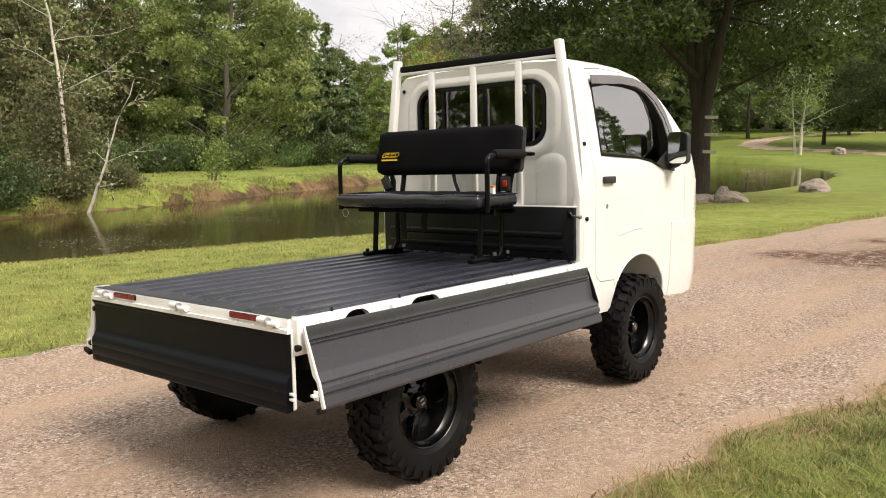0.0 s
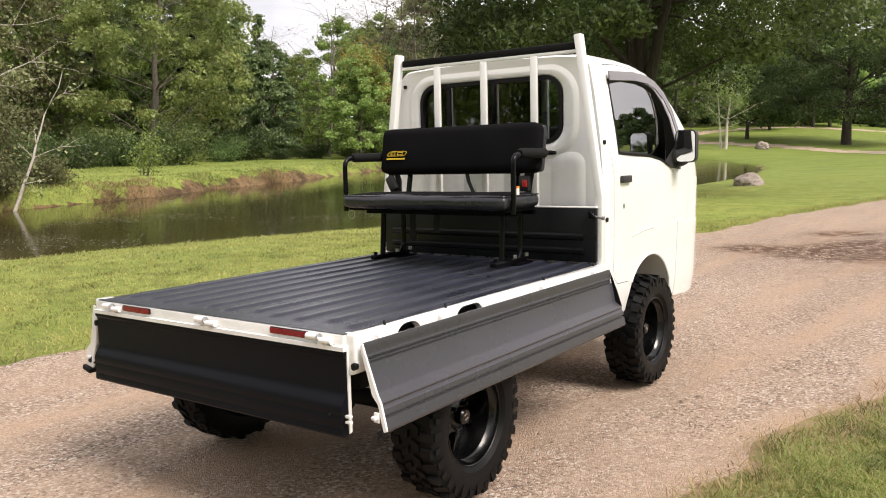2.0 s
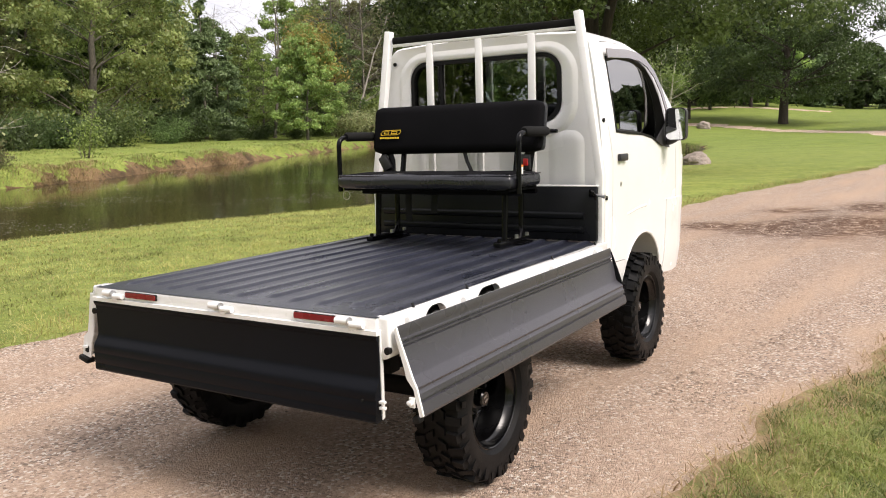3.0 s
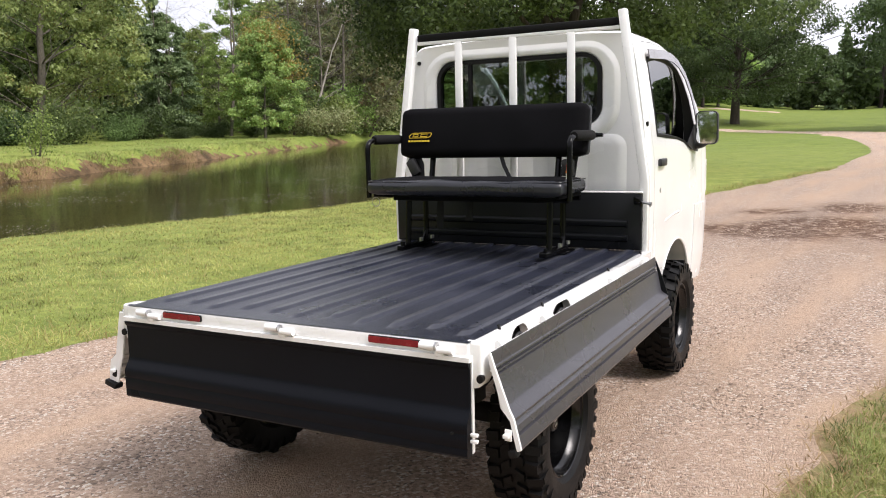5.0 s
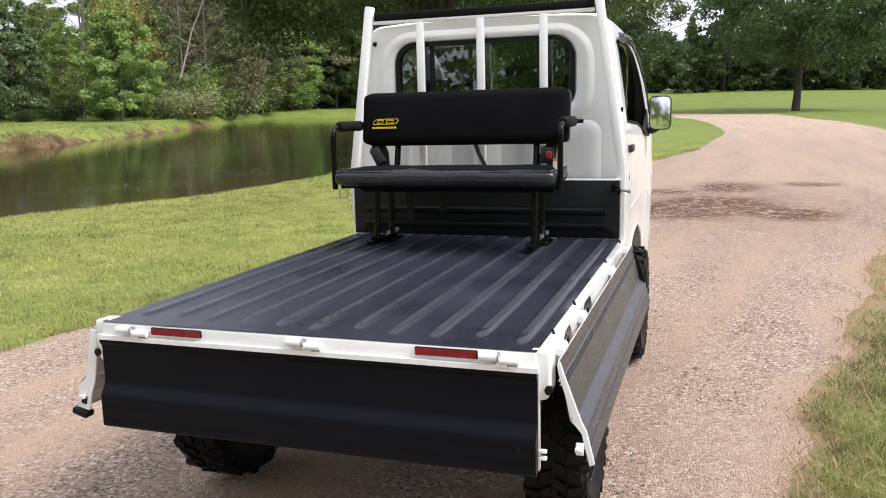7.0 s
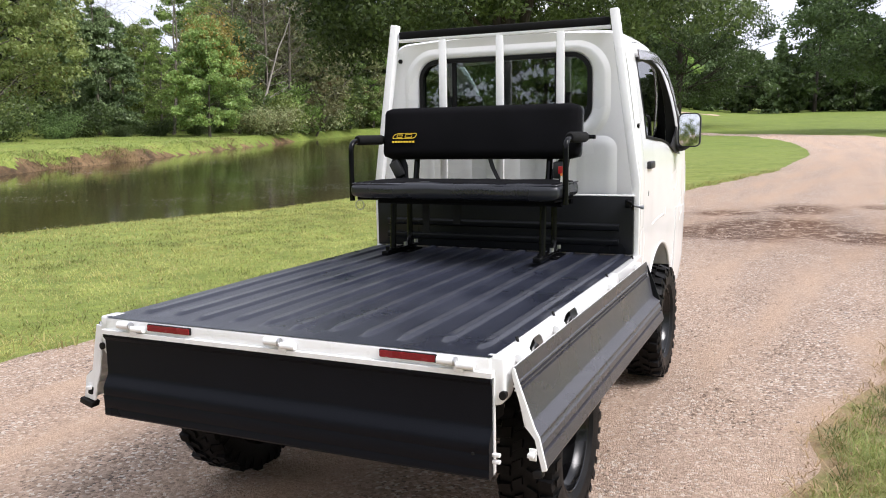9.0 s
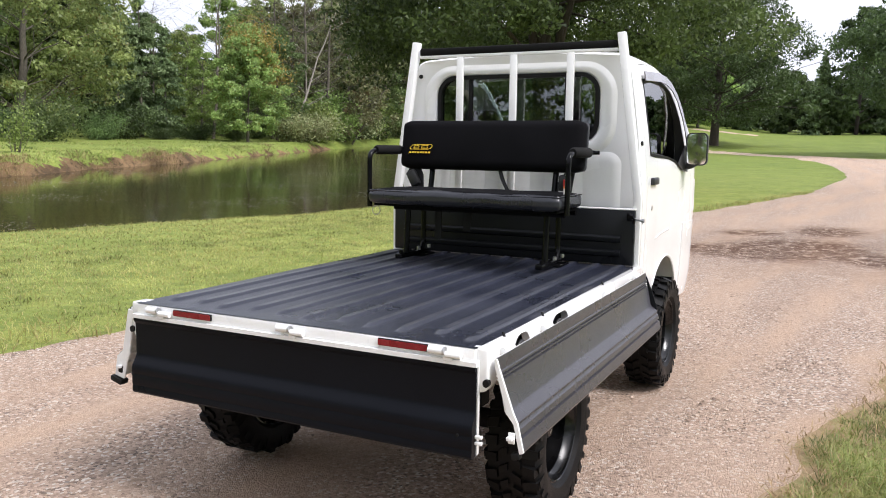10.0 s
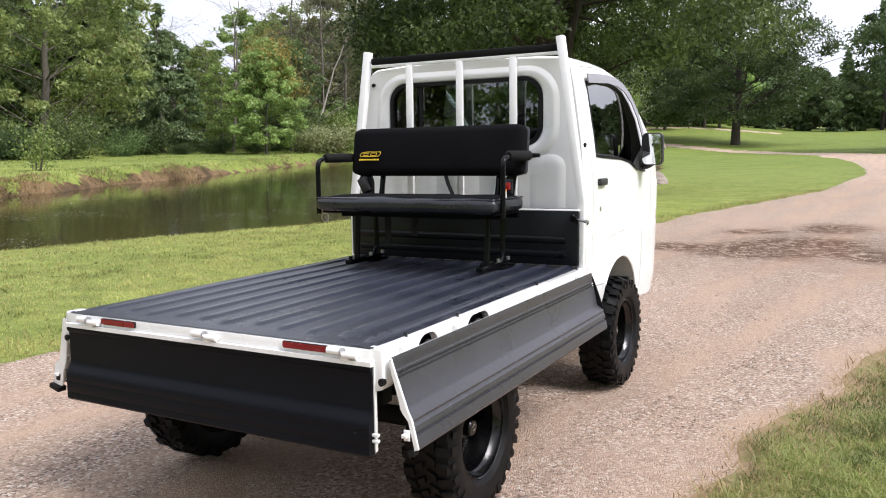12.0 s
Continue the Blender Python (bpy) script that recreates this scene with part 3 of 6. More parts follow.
def height(x, y):
    x, y = np.asarray(x, float), np.asarray(y, float)
    base = land(x, y)
    d = pond_distance(x, y)
    west = smooth_step(-19, -23, x)
    rough = 0.09 * wavy(x, y, 2.3, 3.0) + 0.06 * wavy(x, y, 5.1, 1.0)
    bank_w = np.interp(d, [0, 0.12, 0.22, 0.45, 0.6, 1.1, 3], [0, 0.07, 0.17, 0.46, 0.54, 0.62, 0.70]) + rough * smooth_step(0, 0.5, d)
    bank_e = np.interp(d, [0, 0.3, 1.2, 3], [0, 0.12, 0.20, 0.24])
    bank = WATER_Z + bank_e * (1 - west) + bank_w * west
    shore = np.where(d < 0, WATER_Z - 0.04 - np.minimum(-d * 0.5, 0.9), bank)
    return shore + (np.maximum(base, WATER_Z + 0.2) - shore) * smooth_step(0.9, 4.0, d)


def road_depth(x, y):
    """How far inside the road's edges a place lies, in metres."""
    l, r = np.interp(y, LEFT_Y, LEFT_X), np.interp(y, RIGHT_Y, RIGHT_X)
    d = np.where(y < 69, np.minimum(x - l, r - x), -9.0)
    d = np.maximum(d, np.interp(y, [68, 80], [2.3, 1.5]) - line_distance(x, y, FAR_ROAD, False))
    return d + 0.07 * wavy(x, y, 3.1, 1.0) + 0.05 * wavy(x, y, 8.3, 2.0)


def wheel_tracks(u):
    """Where wheels have swept the gravel aside, by the share of the road's width from its left edge."""
    return np.clip(sum(np.exp(-((u - c) / w) ** 2) for c, w in ((0.16, 0.05), (0.34, 0.05), (0.62, 0.055), (0.82, 0.045))), 0, 1)


def graded(lo, hi, step, stops):
    """Grid lines: fine from lo to hi, then coarser out to each (reach, step)."""
    line = list(np.arange(lo, hi, step))
    for end, sign in ((hi, 1), (lo, -1)):
        at = end
        for reach, s in stops:
            while abs(at) < reach:
                line.append(at)
                at += sign * s
                s *= 1.0
        for far in (110, 140, 180, 230, 300, 400, 550):
            line.append(sign * far)
    return np.array(sorted(set(np.round(line, 4))))


def build_ground():
    xs = graded(-4.4, 3.2, 0.075, [(48, 0.42), (95, 4.0)])
    ys = graded(-2.2, 7.2, 0.075, [(28, 0.22), (84, 0.7), (138, 1.8)])
    xs = np.array(sorted(set(xs) | set(np.round(np.arange(-33, -22.5, 0.20) + 0.003, 3))))
    # a coarser grid south of the truck and far out to the east
    ys = np.concatenate([ys[ys < -5][::6], ys[ys >= -5]])
    xs = np.concatenate([xs[xs <= 15], xs[xs > 15][::3], xs[-1:]])
    gx, gy = np.meshgrid(xs, ys, indexing="ij")
    gz = height(gx, gy)
    inside = road_depth(gx, gy)
    # wheel ruts and hollows of the road
    gz += np.where(inside > 0, -0.012 * np.minimum(inside, 0.8) + 0.006 * wavy(gx, gy, 4.0), 0)
    damp = np.zeros_like(gx)
    for hx, hy, rx, ry in HOLES:
        pit = np.exp(-((gx - hx) / rx) ** 2 - ((gy - hy) / ry) ** 2)
        gz -= 0.045 * pit
        damp += 1.5 * pit
    damp += 0.42 * np.exp(-((gx - 1.5) / 3.6) ** 2 - ((gy - 11.0) / 5.0) ** 2)
    nx, ny = gx.shape
    verts = np.stack([gx, gy, gz], -1).reshape(-1, 3)
    idx = np.arange(nx * ny).reshape(nx, ny)
    quads = np.stack([idx[:-1, :-1], idx[1:, :-1], idx[1:, 1:], idx[:-1, 1:]], -1).reshape(-1, 4)
    mid = inside.reshape(-1)[quads].mean(1)
    # draw the grid's corners along the border onto the road's true edge
    on_road = np.zeros(nx * ny, bool)
    off_road = np.zeros(nx * ny, bool)
    on_road[quads[mid > 0].ravel()] = True
    off_road[quads[mid <= 0].ravel()] = True
    border = on_road & off_road & (verts[:, 1] < 66)
    bx, by = verts[border, 0], verts[border, 1]
    width = np.maximum(np.gradient(xs)[np.nonzero(border)[0] // ny], 0.05)
    for _ in range(3):
        dep = road_depth(bx, by)
        slope = (road_depth(bx + 0.01, by) - road_depth(bx - 0.01, by)) / 0.02
        bx = bx - np.clip(dep / np.where(np.abs(slope) < 0.3, np.inf, slope), -0.55 * width, 0.55 * width)
    verts[border, 0] = bx
    d = pond_distance(gx, gy).reshape(-1)[quads].mean(1)
    cx, cy = verts[quads].mean(1)[:, 0], verts[quads].mean(1)[:, 1]
    for name, keep, material, label in (("ground", mid <= 0, GRASS, "mown green lawn with dry patches and an earth bank"),
                                        ("road", mid > 0, GRAVEL, "pinkish gravel track with damp potholes")):
        q = quads[keep]
        used, inv = np.unique(q, return_inverse=True)
        me = fast_mesh(name, verts[used], inv.reshape(-1, 4), material, True)
        if name == "road":
            me.attributes.new("damp", "FLOAT", "POINT").data.foreach_set("value", np.clip(1.5 * damp.reshape(-1)[used] - 0.25, 0, 1).astype(np.float32))
            l, r = np.interp(gy, LEFT_Y, LEFT_X), np.interp(gy, RIGHT_Y, RIGHT_X)
            u = (gx - l) / np.maximum(r - l, 0.5) + 0.02 * wavy(gx, gy, 1.1)
            track = wheel_tracks(u)
            me.attributes.new("track", "FLOAT", "POINT").data.foreach_set("value", track.reshape(-1)[used].astype(np.float32))
            rim = smooth_step(0.30, 0.03, inside + 0.14 * wavy(gx, gy, 2.7, 5.0)) * (gy < 66) * (u > 0.5)
            me.attributes.new("edge", "FLOAT", "POINT").data.foreach_set("value", rim.reshape(-1)[used].astype(np.float32))
        else:
            edge = smooth_step(-0.50, -0.12, inside + 0.10 * wavy(gx, gy, 2.3, 3.0)) * (gy < 60) * (gx > np.interp(gy, LEFT_Y, LEFT_X) + 1.0)
            me.attributes.new("edge", "FLOAT", "POINT").data.foreach_set("value", edge.reshape(-1)[used].astype(np.float32))
            me.materials.append(SOIL)
            dk, xk, yk = d[keep], cx[keep], cy[keep]
            worn = 0.17 + 0.22 * np.exp(-((yk - 24) / 9) ** 2) + 0.26 * wavy(xk, yk, 0.45) + 0.16 * wavy(xk, yk, 1.9) + 0.14 * wavy(xk, yk, 4.7)
            soil = (dk < np.where(xk < -19, np.where(yk > 54, -1.0, np.where(yk < 15, 0.08, np.clip(worn, 0.06, 0.85))), np.where(yk > 60, -1.0, 0.18)))
            me.polygons.foreach_set("material_index", soil.astype(np.int32))
        tagged(new(name, me), label, "ground" if name == "ground" else "road", kind="structure")


build_ground()
wv = np.array([(x, y, WATER_Z) for x in np.linspace(-60, -7.5, 12) for y in np.linspace(-14, 88, 22)])
wi = np.arange(12 * 22).reshape(12, 22)
water = new("pond_water", fast_mesh("pond_water", wv, np.stack([wi[:-1, :-1], wi[1:, :-1], wi[1:, 1:], wi[:-1, 1:]], -1).reshape(-1, 4), WATER, True))
tagged(water, "still dark brown-green pond reflecting the woods", "pond", kind="structure")


def blades(name, place, count, tall, wide, material, rng, label, bent=0.5):
    """Single grass blades, two triangles each, at the places that place(rng, n) gives."""
    p = place(rng, count)
    n = len(p)
    z = height(p[:, 0], p[:, 1])
    root = np.stack([p[:, 0], p[:, 1], z - 0.006], -1)
    a = rng.uniform(0, 2 * np.pi, n)
    h = tall * rng.uniform(0.45, 1.25, n) * (1 + 0.40 * wavy(p[:, 0], p[:, 1], 7.0, 3.0))
    w = wide * rng.uniform(0.6, 1.3, n)
    lean = rng.normal(0, bent, (n, 2)) * h[:, None]
    side = np.stack([np.cos(a), np.sin(a), np.zeros(n)], -1) * w[:, None] * 0.5
    mid = root + np.stack([lean[:, 0] * 0.35, lean[:, 1] * 0.35, h * 0.6], -1)
    tip = root + np.stack([lean[:, 0], lean[:, 1], h * (1 - 0.25 * np.minimum(1, np.abs(lean).sum(1) / h))], -1)
    verts = np.stack([root - side, root + side, mid + side * 0.75, tip, mid - side * 0.75], 1).reshape(-1, 3)
    b = np.arange(n)[:, None] * 5
    faces = np.concatenate([b + np.array([[0, 1, 2]]), b + np.array([[0, 2, 4]]), b + np.array([[4, 2, 3]])])
    return tagged(new(name, fast_mesh(name, verts, faces, material)), label, "grass", kind="stuff")


def spread(x0, x1, y0, y1, lo, hi, shore=0.15, clump=0.0, feather=0.01, soft=0.0):
    """Random places in a rectangle where the road is between lo and hi metres away."""
    def place(rng, n):
        p = np.stack([rng.uniform(x0, x1, n), rng.uniform(y0, y1, n)], -1)
        off = -road_depth(p[:, 0], p[:, 1])
        keep = (off > lo + soft * rng.random(n) ** 2) & (off < hi + 0.2 * rng.normal(0, 1, n)) & (pond_distance(p[:, 0], p[:, 1]) > shore)
        rim = np.minimum(np.minimum(p[:, 0] - x0, x1 - p[:, 0]), np.minimum(p[:, 1] - y0, y1 - p[:, 1]))
        keep &= rng.random(n) < np.clip(rim / feather, 0, 1)
        if clump:
            keep &= (wavy(p[:, 0], p[:, 1], clump, 4.0) + rng.normal(0, 0.4, n)) > 0
        return p[keep]
    return place


rng = np.random.default_rng(7)
blades("verge_grass", spread(0.7, 3.4, -2.2, 4.2, 0.05, 9, feather=0.9, soft=0.32), 120000, 0.068, 0.0044, VERGE, rng, "rough green grass blades beside the gravel track", 0.9)
blades("right_lawn_grass", spread(0.9, 6.5, -2.4, 9, 0.3, 9, feather=2.6, soft=0.4), 36000, 0.070, 0.0080, VERGE, rng, "green lawn grass blades farther from the track", 0.9)
blades("lawn_grass", spread(-8.5, -1.2, -2.5, 16, 0.02, 9, feather=2.0), 110000, 0.044, 0.0075, BLADE, rng, "short mown grass blades between track and pond", 0.8)
blades("far_lawn_grass", spread(-14.5, -4.0, -1.5, 27, 0.02, 30, feather=3.0), 64000, 0.05, 0.014, BLADE, rng, "short mown grass blades at the pond edge", 0.7)
blades("edge_tufts", spread(-4.4, 1.4, -2.6, 27, -0.05, 0.30, feather=0.8), 64000, 0.095, 0.0095, BLADE, rng, "long pale grass tufts hanging over the lawn edge", 1.0)
blades("dry_grass", spread(0.6, 3.4, -2.0, 12, -0.06, 0.26, feather=0.8), 42000, 0.055, 0.006, STRAW, rng, "straw-coloured dry grass along the track edge", 1.2)
blades("bank_grass", spread(-46, -22.5, 3, 66, 0, 90, 0.22, 0.9, 2.0), 72000, 0.10, 0.024, BANK, rng, "long grass on the far bank of the pond", 0.6)


def bank_edge(rng, n):
    """Places along the worn far bank, just above the water."""
    x, y = rng.uniform(-34, -22.5, n), rng.uniform(3, 46, n)
    d = pond_distance(x, y)
    keep = (d > np.where(y < 15, 0.12, 0.30 + 0.16 * wavy(x, y, 2.9, 4.0))) & (d < 1.1) & (wavy(x, y, 1.4, 2.0) + rng.normal(0, 0.5, n) > 0.0)
    return np.stack([x[keep], y[keep]], -1)


blades("bank_edge_grass", bank_edge, 110000, 0.17, 0.024, BANK, rng, "ragged grass hanging over the worn far bank", 0.9)


def dry_edge(rng, n):
    """Places on the face of the far bank, densest at its near end."""
    y = 9.0 + 34 * rng.random(n) ** 1.8
    x = np.interp(y, [6, 11, 15, 20, 28, 40], [-23.2, -23.8, -24.5, -26, -28, -32.5]) + rng.normal(0, 0.6, n)
    d = pond_distance(x, y)
    keep = (d > 0.02) & (d < 0.95) & (wavy(x, y, 1.1, 6.0) + rng.normal(0, 0.3, n) > np.where(y < 19, -0.1, 0.30))
    return np.stack([x[keep], y[keep]], -1)


blades("dry_bank_grass", dry_edge, 30000, 0.17, 0.020, DRY_BANK, rng, "brown dry grass hanging down the far bank", 1.0)


def build_pebbles(count=25000, extra=1800):
    x, y = rng.uniform(-3.4, 2.4, count), rng.uniform(-1.6, 6.0, count)
    near = rng.random(count) < 0.55
    x = np.where(near, rng.uniform(0.55, 2.3, count), x)
    y = np.where(near, rng.uniform(-0.2, 6.5, count), y)
    h = np.array(HOLES)[rng.integers(0, len(HOLES), extra)]
    x = np.concatenate([x, h[:, 0] + h[:, 2] * rng.normal(0, 0.8, extra)])
    y = np.concatenate([y, h[:, 1] + h[:, 3] * rng.normal(0, 0.8, extra)])
    count += extra
    keep = (road_depth(x, y) > 0.02) & (wavy(x, y, 2.1, 5.0) + wavy(x, y, 0.9, 2.0) + rng.normal(0, 0.5, count) > -0.35)
    l, r = np.interp(y, LEFT_Y, LEFT_X), np.interp(y, RIGHT_Y, RIGHT_X)
    keep &= rng.random(count) > 0.85 * wheel_tracks((x - l) / np.maximum(r - l, 0.5))
    x, y = x[keep], y[keep]
    n = len(x)
    r = (0.0034 + 0.0066 * rng.random(n) ** 3.4) * np.where(y > 7, 1.7, 1.0)
    pit = sum(np.exp(-((x - hx) / rx) ** 2 - ((y - hy) / ry) ** 2) for hx, hy, rx, ry in HOLES)
    c = np.stack([x, y, height(x, y) - 0.008 - 0.030 * pit + r * 0.2], -1)
    base = np.array([(1, 0, 0), (0, 1, 0), (-1, 0, 0), (0, -1, 0), (0, 0, 0.75), (0.65, 0.65, 0.4), (-0.6, 0.7, 0.35), (-0.65, -0.6, 0.45), (0.7, -0.6, 0.35)])
    a = rng.uniform(0, 2 * np.pi, n)
    v = base[None] * rng.uniform(0.7, 1.3, (n, 9, 1)) * np.stack([r * rng.uniform(0.8, 1.5, n), r, r * rng.uniform(0.6, 1.0, n)], -1)[:, None]
    v = np.stack([v[..., 0] * np.cos(a)[:, None] - v[..., 1] * np.sin(a)[:, None], v[..., 0] * np.sin(a)[:, None] + v[..., 1] * np.cos(a)[:, None], v[..., 2]], -1)
    f = np.array([(0, 5, 8), (1, 6, 5), (2, 7, 6), (3, 8, 7), (0, 1, 5), (1, 2, 6), (2, 3, 7), (3, 0, 8), (4, 8, 5), (4, 5, 6), (4, 6, 7), (4, 7, 8)])
    me = fast_mesh("gravel", (v + c[:, None]).reshape(-1, 3), (f[None] + 9 * np.arange(n)[:, None, None]).reshape(-1, 3), PEBBLE)
    tagged(new("gravel", me), "loose pinkish-grey gravel stones on the track", "gravel", kind="stuff")


build_pebbles()


def build_weed(count=7000):
    """Flecks of weed that float on the pond in long drifts."""
    x, y = rng.uniform(-26, -10, count * 6), rng.uniform(3, 34, count * 6)
    keep = (pond_distance(x, y) < -0.6) & (wavy(x * 0.5 + y * 0.4, y * 0.5 - x * 0.6, 1.3, 1.0) + 0.5 * wavy(x, y, 3.3, 4.0) > 0.55 + rng.normal(0, 0.22, count * 6))
    x, y = x[keep][:count], y[keep][:count]
    n = len(x)
    a = rng.uniform(0, np.pi, n)
    r = 0.006 + 0.020 * rng.random(n) ** 2
    k = np.arange(6) * np.pi / 3
    ux = r[:, None] * 1.5 * np.cos(k) * rng.uniform(0.6, 1.2, (n, 6))
    uy = r[:, None] * np.sin(k) * rng.uniform(0.6, 1.2, (n, 6))
    v = np.stack([x[:, None] + ux * np.cos(a)[:, None] - uy * np.sin(a)[:, None], y[:, None] + ux * np.sin(a)[:, None] + uy * np.cos(a)[:, None],
                  np.full((n, 6), WATER_Z + 0.006)], -1)
    b = 6 * np.arange(n)[:, None]
    f = np.concatenate([b + np.array([[0, 1, 2, 3]]), b + np.array([[0, 3, 4, 5]])])
    tagged(new("pond_weed", fast_mesh("pond_weed", v.reshape(-1, 3), f, WEED)), "pale flecks of weed floating on the pond", "weed", kind="stuff")


build_weed()


def boulder(x, y, w, d, h, seed, label):
    bm = bmesh.new()
    bmesh.ops.create_icosphere(bm, subdivisions=4, radius=1)
    for v in bm.verts:
        c = v.co.copy()
        k = 1 + 0.28 * noise.noise(c * 1.1 + Vector((seed, 0, 0))) + 0.10 * noise.noise(c * 3.2 + Vector((0, seed, 0)))
        q = Vector((round(c.x * 2.2) / 2.2, round(c.y * 2.2) / 2.2, round(c.z * 2.2) / 2.2))
        c = c.lerp(q, 0.22) * k
        v.co = (c.x * w / 2, c.y * d / 2, c.z * h * 0.75)
    me = bpy.data.meshes.new("boulder")
    bm.to_mesh(me)
    bm.free()
    me.materials.append(STONE)
    ob = new("boulder", me)
    ob.location = (x, y, float(height(x, y)) + h * 0.18)
    ob.rotation_euler = (0, 0, seed * 1.7)
    tagged(ob, label, "rock", "boulders on the lawn")


boulder(-5.6, 29.6, 1.85, 1.0, 0.50, 1.0, "large pinkish-grey boulder on the lawn by the pond")
boulder(-6.4, 23.4, 1.05, 0.7, 0.42, 2.0, "reddish boulder beside the big tree's trunk")
boulder(-6.9, 24.0, 0.7, 0.5, 0.55, 3.0, "grey upright boulder beside the big tree's trunk")
boulder(-7.4, 23.6, 0.9, 0.6, 0.30, 4.0, "low dark boulder at the foot of the big tree")
boulder(-18.5, 84.0, 1.9, 1.2, 0.8, 5.0, "pale boulder on the far lawn")

# ---- trees ----
def leaves_mesh(name, centres, sizes, rng, material, droop=0.0, long=1.5, fine=False):
    """Leaf sprays, folded with four corners or (fine) flat with three, turned at random, lying rather flat than upright."""
    n = len(centres)
    nrm = rng.normal(0, 1, (n, 3)) * (1, 1, 0.75) + (0, 0, 0.55)
    nrm /= np.linalg.norm(nrm, axis=1)[:, None]
    t = rng.normal(0, 1, (n, 3)) + (0, 0, -droop)
    t -= nrm * (t * nrm).sum(1)[:, None]
    t /= np.linalg.norm(t, axis=1)[:, None]
    b = np.cross(nrm, t)
    s = sizes[:, None]
    ends = [centres - t * s * long * 0.5, centres + b * s * 0.5 + nrm * s * 0.12, centres + t * s * long * 0.5, centres - b * s * 0.5 + nrm * s * 0.12]
    if fine:
        ends = [ends[1] - t * s * 0.4 * long, ends[2], ends[3] - t * s * 0.4 * long]
    k = len(ends)
    return fast_mesh(name, np.stack(ends, 1).reshape(-1, 3), k * np.arange(n)[:, None] + np.arange(k)[None], material)


def limb_path(start, end, rng, bend=0.12, n=6, sag=0.0):
    start, end = np.array(start, float), np.array(end, float)
    k = np.linspace(0, 1, n)[:, None]
    off = np.cumsum(rng.normal(0, bend / n, (n, 3)), 0) * np.linalg.norm(end - start)
    off[0] = 0
    p = start + (end - start) * k + off * k
    p[:, 2] -= sag * (k[:, 0] ** 2) * np.linalg.norm(end - start)
    return p


def wood(paths, material, name="trunk"):
    """Trunk and limbs as tapered tubes in one mesh. paths: (points, first radius, last radius, sides)."""
    vs, fs, base = [], [], 0
    for p, r0, r1, sides in paths:
        n = len(p)
        t = np.gradient(p, axis=0)
        t /= np.linalg.norm(t, axis=1)[:, None] + 1e-9
        ref = np.where(np.abs(t[:, 2:3]) > 0.9, np.array([[1.0, 0, 0]]), np.array([[0, 0, 1.0]]))
        u = np.cross(t, ref)
        u /= np.linalg.norm(u, axis=1)[:, None] + 1e-9
        w = np.cross(t, u)
        r = (r0 + (r1 - r0) * np.linspace(0, 1, n) ** 0.8)[:, None, None]
        a = np.linspace(0, 2 * np.pi, sides, endpoint=False)
        ringv = p[:, None] + r * (u[:, None] * np.cos(a)[None, :, None] + w[:, None] * np.sin(a)[None, :, None])
        vs.append(ringv.reshape(-1, 3))
        i, k = np.meshgrid(np.arange(n - 1), np.arange(sides), indexing="ij")
        fs.append(base + np.stack([i * sides + k, i * sides + (k + 1) % sides, (i + 1) * sides + (k + 1) % sides, (i + 1) * sides + k], -1).reshape(-1, 4))
        base += n * sides
    return fast_mesh(name, np.concatenate(vs), np.concatenate(fs), material, True)


def broadleaf(seed, tall, spread_r, bare, trunk_r, count, leaf, leaf_mat, bark, label, category="tree", clumps=90, droop=0.2, shape=1.0, lean=(0, 0), group="", loose=1.0, fine=True, limb_every=3, core=0.30, forks=(), low=0.6):
    """A trunk with limbs that end in leafy clumps. bare: height of the lowest leaves."""
    rng = np.random.default_rng(seed)
    root = thing("tree", label, category, group)
    top = np.array([lean[0] * tall, lean[1] * tall, tall * 0.86])
    axis = limb_path((0, 0, -0.3), top, rng, 0.10, 10)
    flare = np.concatenate([axis[:1], axis[:1] + (axis[1:2] - axis[:1]) * 0.25, axis[1:]])
    paths = [(flare, trunk_r * 1.15, trunk_r * 0.16, 12)]
    for a, b, r0, r1 in forks:
        paths.append((limb_path(a, b, rng, 0.14, 9), r0, r1, 10))
    cents, rads = [], []
    for i in range(clumps):
        f = rng.random() ** 0.85
        z = bare + (tall - bare) * f
        prof = math.sin(math.pi * min(1, (0.16 + 0.84 * f) ** shape)) ** 0.6
        a = rng.uniform(0, 2 * math.pi)
        rr = spread_r * prof * math.sqrt(rng.uniform(core, 1.0)) * rng.uniform(0.8, 1.12)
        c = np.array([math.cos(a) * rr + lean[0] * z, math.sin(a) * rr + lean[1] * z, z - droop * rr * 0.5])
        cents.append(c)
        rads.append(spread_r * rng.uniform(0.12, 0.24) * loose)
        if i % limb_every == 0:
            h = max(bare * low, c[2] - rr * rng.uniform(0.5, 0.9))
            j = int(np.clip(np.searchsorted(axis[:, 2], h), 1, len(axis) - 1))
            r0 = trunk_r * (1 - 0.85 * j / len(axis)) * rng.uniform(0.14, 0.30)
            paths.append((limb_path(axis[j], c, rng, 0.3, 5), r0, 0.012, 4))
    cents, rads = np.array(cents), np.array(rads)
    pick = rng.integers(0, len(cents), count)
    off = rng.normal(0, 1, (count, 3))
    off *= (rng.random(count) ** 0.45 / np.linalg.norm(off, axis=1))[:, None]
    pts = cents[pick] + off * rads[pick][:, None] * (1.25, 1.25, 0.72)
    trunk = new("trunk", wood(paths, bark))
    trunk.parent = root
    crown = new("crown", leaves_mesh("crown", pts, leaf * rng.uniform(0.55, 1.3, count), rng, leaf_mat, droop, 1.5, fine))
    crown.parent = root
    return root


